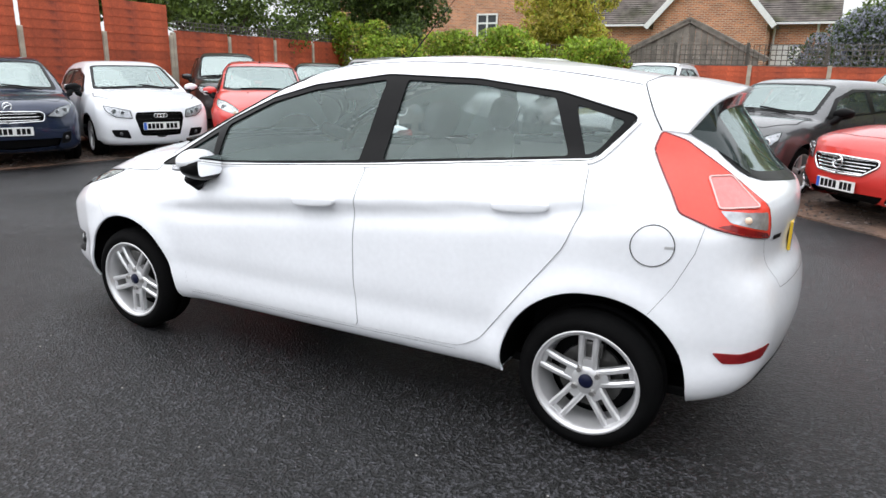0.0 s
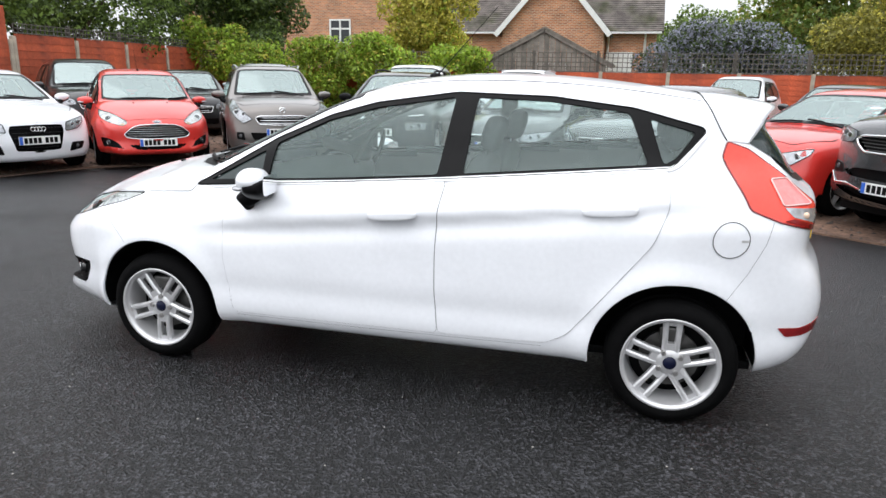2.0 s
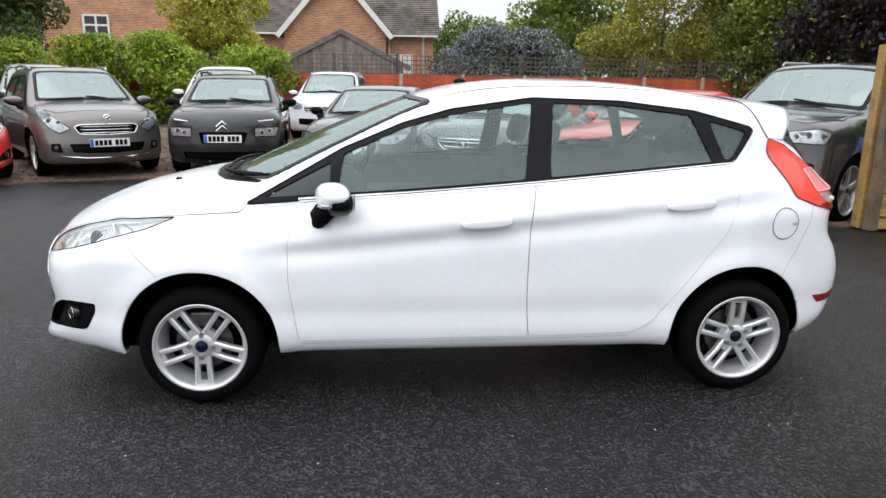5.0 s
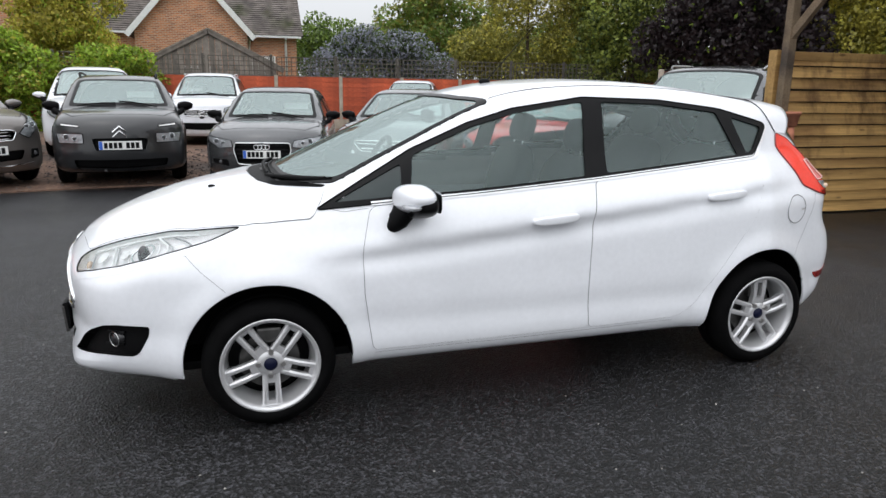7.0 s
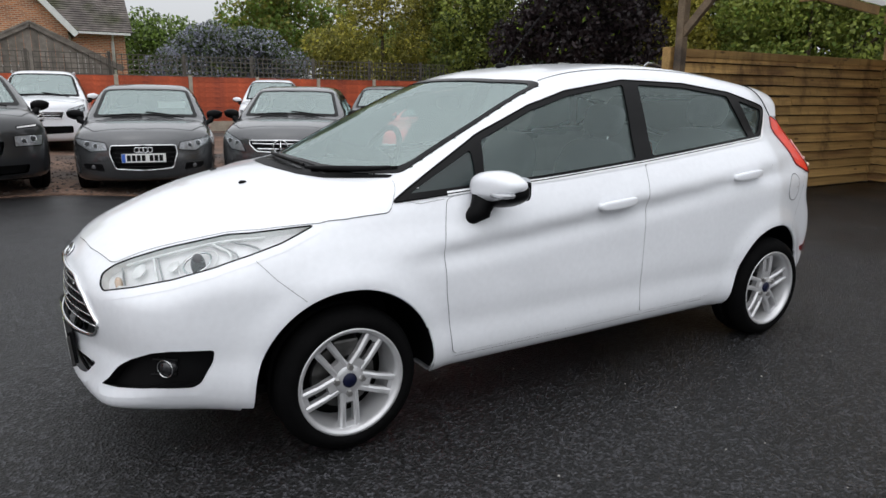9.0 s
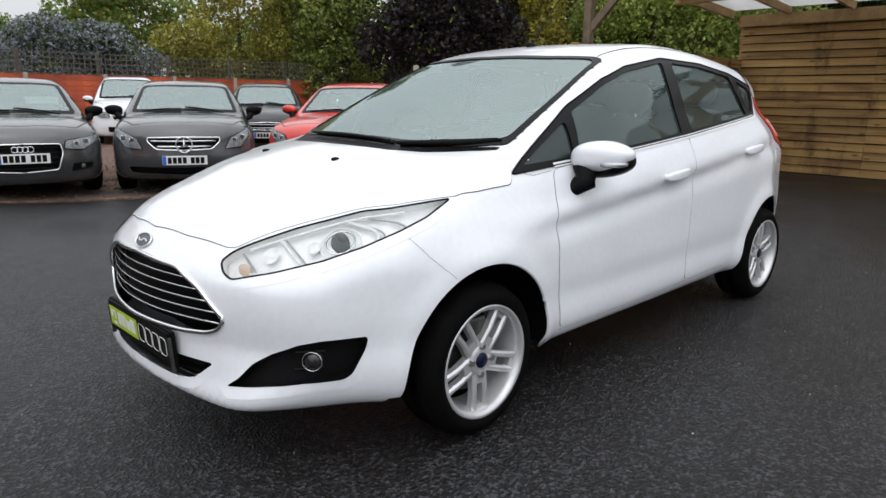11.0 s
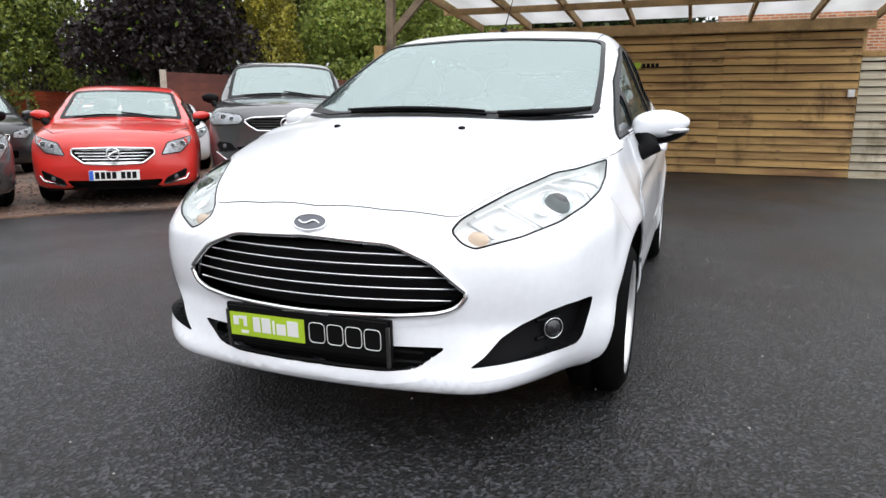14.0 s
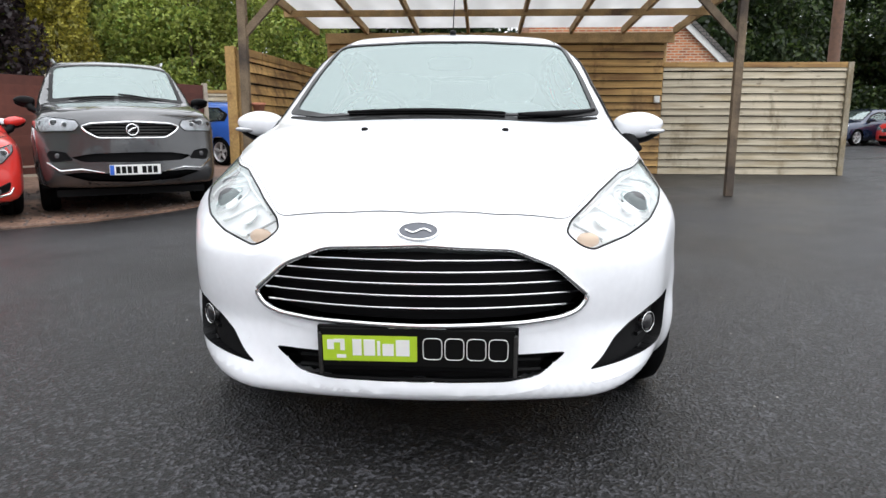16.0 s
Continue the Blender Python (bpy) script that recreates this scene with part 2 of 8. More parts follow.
def plank(name, color, dark, seed):
    """A sawn board: streaks along its length, knots, darker weathered patches and board-to-board change."""
    m = mat(name, color, 0.7, var=0.12, scale=1.2, island=0.2)
    n, l = m.node_tree.nodes, m.node_tree.links
    b = n["Principled BSDF"]
    src = b.inputs["Base Color"].links[0].from_socket
    tc, mp = n.new("ShaderNodeTexCoord"), n.new("ShaderNodeMapping")
    oi = n.new("ShaderNodeObjectInfo")
    sc = n.new("ShaderNodeVectorMath")
    sc.operation = "SCALE"
    sc.inputs["Scale"].default_value = 37.0
    cb = n.new("ShaderNodeCombineXYZ")
    for i in range(3):
        l.new(oi.outputs["Random"], cb.inputs[i])
    l.new(cb.outputs[0], sc.inputs[0])
    l.new(sc.outputs[0], mp.inputs["Location"])
    mp.inputs["Scale"].default_value = (0.9, 30, 30)
    l.new(tc.outputs["Object"], mp.inputs["Vector"])
    gr = n.new("ShaderNodeTexNoise")
    gr.inputs["Scale"].default_value, gr.inputs["Detail"].default_value, gr.inputs["Roughness"].default_value = 1.0, 6, 0.65
    l.new(mp.outputs[0], gr.inputs["Vector"])
    mp2 = n.new("ShaderNodeMapping")
    l.new(sc.outputs[0], mp2.inputs["Location"])
    mp2.inputs["Scale"].default_value = (0.8, 4, 4)
    l.new(tc.outputs["Object"], mp2.inputs["Vector"])
    st = n.new("ShaderNodeTexNoise")
    st.inputs["Scale"].default_value, st.inputs["Detail"].default_value = 1.0, 5
    l.new(mp2.outputs[0], st.inputs["Vector"])
    r1, r2 = n.new("ShaderNodeMapRange"), n.new("ShaderNodeMapRange")
    r1.inputs["From Min"].default_value, r1.inputs["From Max"].default_value = 0.35, 0.65
    r1.inputs["To Min"].default_value, r1.inputs["To Max"].default_value = 0.78, 1.2
    r2.inputs["From Min"].default_value, r2.inputs["From Max"].default_value = 0.5, 0.72
    l.new(gr.outputs["Fac"], r1.inputs["Value"])
    l.new(st.outputs["Fac"], r2.inputs["Value"])
    mx = n.new("ShaderNodeMix")
    mx.data_type = "RGBA"
    l.new(r2.outputs[0], mx.inputs[0])
    l.new(src, mx.inputs[6])
    mx.inputs[7].default_value = (*dark, 1)
    ge, mp3, wn2, r3, m3 = n.new("ShaderNodeNewGeometry"), n.new("ShaderNodeMapping"), n.new("ShaderNodeTexNoise"), n.new("ShaderNodeMapRange"), n.new("ShaderNodeMix")
    mp3.inputs["Scale"].default_value = (1.9, 1.9, 0.75)
    mp3.inputs["Location"].default_value = (seed * 7.3, 2.1, 0.4)
    l.new(ge.outputs["Position"], mp3.inputs["Vector"])
    wn2.inputs["Scale"].default_value, wn2.inputs["Detail"].default_value, wn2.inputs["Roughness"].default_value = 1.0, 7, 0.68
    l.new(mp3.outputs[0], wn2.inputs["Vector"])
    l.new(wn2.outputs["Fac"], r3.inputs["Value"])
    r3.inputs["From Min"].default_value, r3.inputs["From Max"].default_value = 0.53, 0.66
    r3.inputs["To Max"].default_value = 0.8
    m3.data_type = "RGBA"
    l.new(r3.outputs[0], m3.inputs[0])
    l.new(mx.outputs[2], m3.inputs[6])
    m3.inputs[7].default_value = (*[c * 0.55 for c in dark], 1)
    kv, kr, m4 = n.new("ShaderNodeTexVoronoi"), n.new("ShaderNodeMapRange"), n.new("ShaderNodeMix")
    mp4 = n.new("ShaderNodeMapping")
    mp4.inputs["Scale"].default_value = (2.2, 7, 7)
    l.new(sc.outputs[0], mp4.inputs["Location"])
    l.new(tc.outputs["Object"], mp4.inputs["Vector"])
    kv.inputs["Scale"].default_value = 1.0
    l.new(mp4.outputs[0], kv.inputs["Vector"])
    l.new(kv.outputs["Distance"], kr.inputs["Value"])
    kr.inputs["From Min"].default_value, kr.inputs["From Max"].default_value = 0.06, 0.14
    kr.inputs["To Min"].default_value, kr.inputs["To Max"].default_value = 0.75, 0.0
    m4.data_type = "RGBA"
    l.new(kr.outputs[0], m4.inputs[0])
    l.new(m3.outputs[2], m4.inputs[6])
    m4.inputs[7].default_value = (*[c * 0.4 for c in dark], 1)
    s2 = n.new("ShaderNodeVectorMath")
    s2.operation = "SCALE"
    l.new(m4.outputs[2], s2.inputs[0])
    l.new(r1.outputs[0], s2.inputs["Scale"])
    l.new(s2.outputs[0], b.inputs["Base Color"])
    bu = n.new("ShaderNodeBump")
    bu.inputs["Strength"].default_value, bu.inputs["Distance"].default_value = 0.25, 0.004
    l.new(gr.outputs["Fac"], bu.inputs["Height"])
    l.new(bu.outputs[0], b.inputs["Normal"])
    return m


BOARD = plank("honey_coloured_treated_board", (0.44, 0.27, 0.094), (0.2, 0.1, 0.035), 1)
PALEBOARD = plank("pale_sun_bleached_board", (0.42, 0.37, 0.275), (0.27, 0.21, 0.115), 2)
POSTWOOD = mat("dark_weathered_post", (0.17, 0.125, 0.08), 0.8, var=0.3, scale=5, bump=0.3, bscale=60, fine=0.25, stain=((0.06, 0.045, 0.035), 1.6, 0.5))
TIMBER = mat("brown_carport_timber", (0.42, 0.275, 0.12), 0.7, var=0.25, scale=4, bump=0.25, bscale=70, fine=0.2, stain=((0.1, 0.06, 0.03), 2.0, 0.6))
# near-black backing, the shade between wall boards put into its colour
BEHIND = mat("dark_gap_backing", (0.012, 0.011, 0.01), 0.9, var=0.2)
PLUM = mat("dark_red_brown_boards", (0.1, 0.03, 0.02), 0.8, var=0.25, scale=4, bump=0.25, bscale=60, island=0.2)
TERRACOTTA = mat("terracotta_clay", (0.5, 0.2, 0.12), 0.8, var=0.15, scale=20)
BARK = mat("bark", (0.07, 0.05, 0.035), 0.9, var=0.4, scale=10, bump=0.6, bscale=40)
WHITEPAINT = mat("white_gloss_woodwork", (0.75, 0.75, 0.73), 0.4, var=0.06)
BRICK = brickwork("red_brick_courses", (0.60, 0.215, 0.085), (0.30, 0.095, 0.045), (0.52, 0.41, 0.30), gap=0.014)
TILE = mat("mossy_grey_tile", (0.15, 0.13, 0.118), 0.85, var=0.4, scale=2.5, bump=0.6, bscale=9, stain=((0.06, 0.065, 0.03), 0.6, 0.5))
SLATE = brickwork("mossy_plain_tiles", (0.17, 0.15, 0.135), (0.10, 0.092, 0.085), (0.03, 0.03, 0.03), 0.17, 0.1, bump=0.9)
WINDOWDARK = mat("dark_house_window", (0.03, 0.035, 0.04), 0.06, var=0.2)


def polycarbonate():
    m = bpy.data.materials.new("milky_roof_sheet")
    m.use_nodes = True
    n, l = m.node_tree.nodes, m.node_tree.links
    b = n["Principled BSDF"]
    b.inputs["Base Color"].default_value, b.inputs["Roughness"].default_value = (0.8, 0.79, 0.76, 1), 0.4
    ts, mx = n.new("ShaderNodeBsdfTranslucent"), n.new("ShaderNodeMixShader")
    no = n.new("ShaderNodeTexNoise")
    no.inputs["Scale"].default_value = 2.5
    cr = n.new("ShaderNodeMapRange")
    cr.inputs["To Min"].default_value, cr.inputs["To Max"].default_value = 0.55, 0.95
    l.new(no.outputs["Fac"], cr.inputs["Value"])
    l.new(cr.outputs[0], ts.inputs[0])
    mx.inputs[0].default_value = 0.7
    l.new(b.outputs[0], mx.inputs[1])
    l.new(ts.outputs[0], mx.inputs[2])
    l.new(mx.outputs[0], n["Material Output"].inputs[0])
    return m


SHEET = polycarbonate()


def leafmat(name, color, var=0.45):
    m = mat(name, color, 0.45, var=0.25, scale=0.6, island=var, spec=0.4)
    n, l = m.node_tree.nodes, m.node_tree.links
    b = n["Principled BSDF"]
    src = b.inputs["Base Color"].links[0].from_socket
    ts, mx = n.new("ShaderNodeBsdfTranslucent"), n.new("ShaderNodeMixShader")
    l.new(src, ts.inputs[0])
    mx.inputs[0].default_value = 0.4
    l.new(b.outputs[0], mx.inputs[1])
    l.new(ts.outputs[0], mx.inputs[2])
    l.new(mx.outputs[0], n["Material Output"].inputs[0])
    return m


IVY = leafmat("glossy_ivy_green", (0.28, 0.40, 0.045), 0.6)
DEEPGREEN = leafmat("dark_tree_green", (0.07, 0.105, 0.028))
WOODGREEN = leafmat("deep_woodland_green", (0.022, 0.04, 0.012))
MIDGREEN = leafmat("fresh_tree_green", (0.17, 0.25, 0.05))
YELLOWGREEN = leafmat("yellow_bamboo_green", (0.52, 0.47, 0.085))
OLIVE = leafmat("olive_willow_green", (0.26, 0.25, 0.055))
PURPLE = leafmat("purple_plum_leaf", (0.034, 0.024, 0.026))
FRESH = leafmat("pale_spring_green", (0.30, 0.35, 0.075))
LILAC = leafmat("lilac_blue_flower", (0.36, 0.37, 0.46), 0.35)
BRIGHT = leafmat("lime_shoot_green", (0.22, 0.33, 0.035))


def wet_asphalt():
    m = mat("damp_black_asphalt", (0.0038, 0.0038, 0.0043), 0.4, var=0.4, scale=0.7, rvar=0.1, spec=0.5)
    n, l = m.node_tree.nodes, m.node_tree.links
    b = n["Principled BSDF"]
    tc = n.new("ShaderNodeTexCoord")
    vo = n.new("ShaderNodeTexVoronoi")
    vo.inputs["Scale"].default_value = 92
    l.new(tc.outputs["Object"], vo.inputs["Vector"])
    no = n.new("ShaderNodeTexNoise")
    no.inputs["Scale"].default_value, no.inputs["Detail"].default_value, no.inputs["Roughness"].default_value = 110, 8, 0.75
    l.new(tc.outputs["Object"], no.inputs["Vector"])
    ad = n.new("ShaderNodeMath")
    l.new(vo.outputs["Distance"], ad.inputs[0])
    l.new(no.outputs["Fac"], ad.inputs[1])
    bu = n.new("ShaderNodeBump")
    bu.inputs["Strength"].default_value, bu.inputs["Distance"].default_value = 1.0, 0.006
    l.new(ad.outputs[0], bu.inputs["Height"])
    l.new(bu.outputs[0], b.inputs["Normal"])
    # stones of differing grey, the palest cells also painted in as glints
    src = b.inputs["Base Color"].links[0].from_socket
    mr = n.new("ShaderNodeMapRange")
    mr.interpolation_type = "SMOOTHSTEP"
    mr.inputs["From Min"].default_value, mr.inputs["From Max"].default_value = 0.55, 1.0
    mr.inputs["To Min"].default_value, mr.inputs["To Max"].default_value = 0.12, 13.0
    sx = n.new("ShaderNodeSeparateColor")
    l.new(vo.outputs["Color"], sx.inputs[0])
    l.new(sx.outputs[0], mr.inputs["Value"])
    sc = n.new("ShaderNodeVectorMath")
    sc.operation = "SCALE"
    l.new(src, sc.inputs[0])
    l.new(mr.outputs[0], sc.inputs["Scale"])
    l.new(sc.outputs[0], b.inputs["Base Color"])
    return m


ASPHALT = wet_asphalt()
GRAVEL = mat("red_brown_gravel_and_bark", (0.15, 0.09, 0.062), 0.9, var=0.4, scale=1.5, bump=1.0, bscale=45, fine=0.5, stain=((0.06, 0.05, 0.045), 0.5, 0.5))
CHIPS = mat("dark_stone_chips", (0.09, 0.07, 0.062), 0.8, var=0.3, island=0.6)
GRASS = mat("rough_grass", (0.06, 0.09, 0.025), 0.9, var=0.4, scale=2, bump=0.8, bscale=30)


# ---- mesh helpers ----
def part(name, shape, material, parent=None, label="", smooth=False):
    """One mesh object from a bmesh or from (verts, faces), under a thing or a part."""
    me = bpy.data.meshes.new(name)
    if isinstance(shape, tuple):
        me.from_pydata([tuple(v) for v in shape[0]], [], shape[1])
    else:
        bmesh.ops.recalc_face_normals(shape, faces=shape.faces)
        shape.to_mesh(me)
        shape.free()
    if smooth:
        me.shade_smooth()
    if material:
        me.materials.append(material)
    ob = new(name, me)
    ob.parent = parent
    if label:
        tagged(ob, label)
    return ob


def share(name, ob, m, parent=None):
    """Another object on the same mesh."""
    o = new(name, ob.data)
    o.parent = parent
    o.matrix_basis = m
    return o


def thing(name, label, category, m=None, group="", kind=""):
    e = new(name)
    e.empty_display_size = 0.2
    if m is not None:
        e.matrix_basis = m
    return tagged(e, label, category, group, kind)


def box(bm, x0, y0, z0, x1, y1, z1, bev=0.0, m=None):
    r = bmesh.ops.create_cube(bm, size=1, matrix=Matrix.Translation(((x0 + x1) / 2, (y0 + y1) / 2, (z0 + z1) / 2)) @ Matrix.Diagonal((x1 - x0, y1 - y0, z1 - z0, 1)))
    vs = r["verts"]
    if bev:
        es = list({e for v in vs for e in v.link_edges})
        k = bmesh.ops.bevel(bm, geom=es, offset=bev, segments=2, affect="EDGES", profile=0.6)
        vs = list({v for f in k["faces"] for v in f.verts} | {v for v in vs if v.is_valid})
    if m is not None:
        bmesh.ops.transform(bm, matrix=m, verts=vs)
    return bm


def box_bm(*a, **k):
    return box(bmesh.new(), *a, **k)


def beam(p, q, w, h, bev=0.004):
    """A timber from p to q of width w and depth h."""
    p, q = Vector(p), Vector(q)
    m = Matrix.Translation(p) @ (q - p).to_track_quat("X", "Z").to_matrix().to_4x4()
    return box(bmesh.new(), 0, -w / 2, -h / 2, (q - p).length, w / 2, h / 2, bev, m)


def lathe(profile, n=32, axis="y"):
    """Verts and faces of a closed (radius, height) profile turned about an axis."""
    vs, fs, k = [], [], len(profile)
    for i in range(n):
        a = 2 * math.pi * i / n
        for r, h in profile:
            c, s = r * math.cos(a), r * math.sin(a)
            vs.append((c, h, s) if axis == "y" else (c, s, h) if axis == "z" else (h, c, s))
    for i in range(n):
        for j in range(k - 1):
            a, b = i * k + j, ((i + 1) % n) * k + j
            fs.append((a, b, b + 1, a + 1))
    return vs, fs


def blob(cx, cy, cz, rx, ry, rz, e=2.5, nu=28, nv=18):
    """A rounded superellipsoid."""
    vs, fs = [], []
    sp = lambda v, p: math.copysign(abs(v) ** p, v)
    for j in range(nv + 1):
        b = -math.pi / 2 + math.pi * j / nv
        for i in range(nu):
            a = 2 * math.pi * i / nu
            p = 2 / e
            vs.append((cx + rx * sp(math.cos(b), p) * sp(math.cos(a), p), cy + ry * sp(math.cos(b), p) * sp(math.sin(a), p), cz + rz * sp(math.sin(b), p)))
    for j in range(nv):
        for i in range(nu):
            fs.append((j * nu + i, j * nu + (i + 1) % nu, (j + 1) * nu + (i + 1) % nu, (j + 1) * nu + i))
    return vs, fs


def tube(path, r, n=8, close=False):
    """A round bar along a path of points; r may be one radius for each point."""
    pts = [Vector(p) for p in path]
    rs = r if isinstance(r, (list, tuple)) else [r] * len(pts)
    vs, fs, k = [], [], len(pts)
    for i, p in enumerate(pts):
        d = (pts[(i + 1) % k] - pts[i - 1]) if close else (pts[min(i + 1, k - 1)] - pts[max(i - 1, 0)])
        d.normalize()
        a = d.cross(Vector((0, 0, 1)) if abs(d.z) < 0.9 else Vector((1, 0, 0))).normalized()
        b = d.cross(a)
        for j in range(n):
            t = 2 * math.pi * j / n
            vs.append(p + (a * math.cos(t) + b * math.sin(t)) * rs[i])
    for i in range(k if close else k - 1):
        for j in range(n):
            o, q = i * n, ((i + 1) % k) * n
            fs.append((o + j, o + (j + 1) % n, q + (j + 1) % n, q + j))
    if not close:
        fs += [tuple(range(n)), tuple(range((k - 1) * n, k * n))]
    return vs, fs


def join(*shapes):
    vs, fs = [], []
    for v, f in shapes:
        o = len(vs)
        vs += [tuple(p) for p in v]
        fs += [tuple(i + o for i in q) for q in f]
    return vs, fs


def extruded(loop, axis, a, b):
    """A prism over a 2D loop: axis y takes (x, z) points, x takes (y, z), z takes (x, y)."""
    put = {"y": lambda p, h: (p[0], h, p[1]), "x": lambda p, h: (h, p[0], p[1]), "z": lambda p, h: (p[0], p[1], h)}[axis]
    n = len(loop)
    vs = [put(p, a) for p in loop] + [put(p, b) for p in loop]
    return vs, [tuple(range(n)), tuple(range(n, 2 * n))] + [(i, (i + 1) % n, n + (i + 1) % n, n + i) for i in range(n)]


# ---- car bodies ----
def spline(pts, n=8, close=True):
    """Points along a smooth curve through pts."""
    p = np.array(pts, float)
    k = len(p)
    out = []
    for i in range(k if close else k - 1):
        a, b, c, d = (p[(i + j) % k] if close else p[min(max(i + j, 0), k - 1)] for j in (-1, 0, 1, 2))
        # centripetal tangents keep the curve from overshooting
        l0, l1, l2 = (max(np.linalg.norm(v) ** 0.5, 1e-4) for v in (b - a, c - b, d - c))
        m1 = l1 * ((b - a) / l0 - (c - a) / (l0 + l1) + (c - b) / l1) if l0 > 1e-3 else c - b
        m2 = l1 * ((c - b) / l1 - (d - b) / (l1 + l2) + (d - c) / l2) if l2 > 1e-3 else c - b
        for t in np.arange(n) / n:
            out.append((2 * t**3 - 3 * t**2 + 1) * b + (t**3 - 2 * t**2 + t) * m1 + (-2 * t**3 + 3 * t**2) * c + (t**3 - t**2) * m2)
    if not close:
        out.append(p[-1])
    return np.array(out)


def rounded(pts, r=0.02, n=4):
    """A closed outline with its corners rounded."""
    out, k = [], len(pts)
    for i in range(k):
        a, b, c = (Vector(pts[(i + j) % k]) for j in (-1, 0, 1))
        u, v = a - b, c - b
        d = min(r, u.length * 0.45, v.length * 0.45)
        p, q = b + u.normalized() * d, b + v.normalized() * d
        for j in range(n + 1):
            t = j / n
            w = p * (1 - t) ** 2 + b * 2 * t * (1 - t) + q * t**2
            out.append((w.x, w.y))
    return out


def dense(loop, step):
    """The loop with points no further apart than step."""
    out, k = [], len(loop)
    for i in range(k):
        a, b = loop[i], loop[(i + 1) % k]
        m = max(1, int(math.ceil(math.dist(a, b) / step)))
        out += [(a[0] + (b[0] - a[0]) * j / m, a[1] + (b[1] - a[1]) * j / m) for j in range(m)]
    return out


def outset(loop, d):
    """The outline moved outwards by d."""
    n = len(loop)
    area = sum(loop[i][0] * loop[(i + 1) % n][1] - loop[(i + 1) % n][0] * loop[i][1] for i in range(n))
    out = []
    for i in range(n):
        a, b = Vector(loop[i - 1]), Vector(loop[(i + 1) % n])
        t = b - a
        t = t.normalized() if t.length > 1e-9 else Vector((1, 0))
        s = 1 if area > 0 else -1
        out.append((loop[i][0] + s * t.y * d, loop[i][1] - s * t.x * d))
    return out


def signed(loop, X, Z):
    """Signed distance to a closed outline, negative inside."""
    p = np.array(loop, float)
    q = np.roll(p, -1, 0)
    best, odd = np.full(X.shape, 1e9), np.zeros(X.shape, bool)
    for (ax, az), (bx, bz) in zip(p, q):
        dx, dz = bx - ax, bz - az
        t = np.clip(((X - ax) * dx + (Z - az) * dz) / max(dx * dx + dz * dz, 1e-12), 0, 1)
        best = np.minimum(best, (X - ax - t * dx) ** 2 + (Z - az - t * dz) ** 2)
        if abs(dz) > 1e-9:
            odd ^= ((az > Z) != (bz > Z)) & (X < dx * (Z - az) / dz + ax)
    return np.where(odd, -1, 1) * np.sqrt(best)


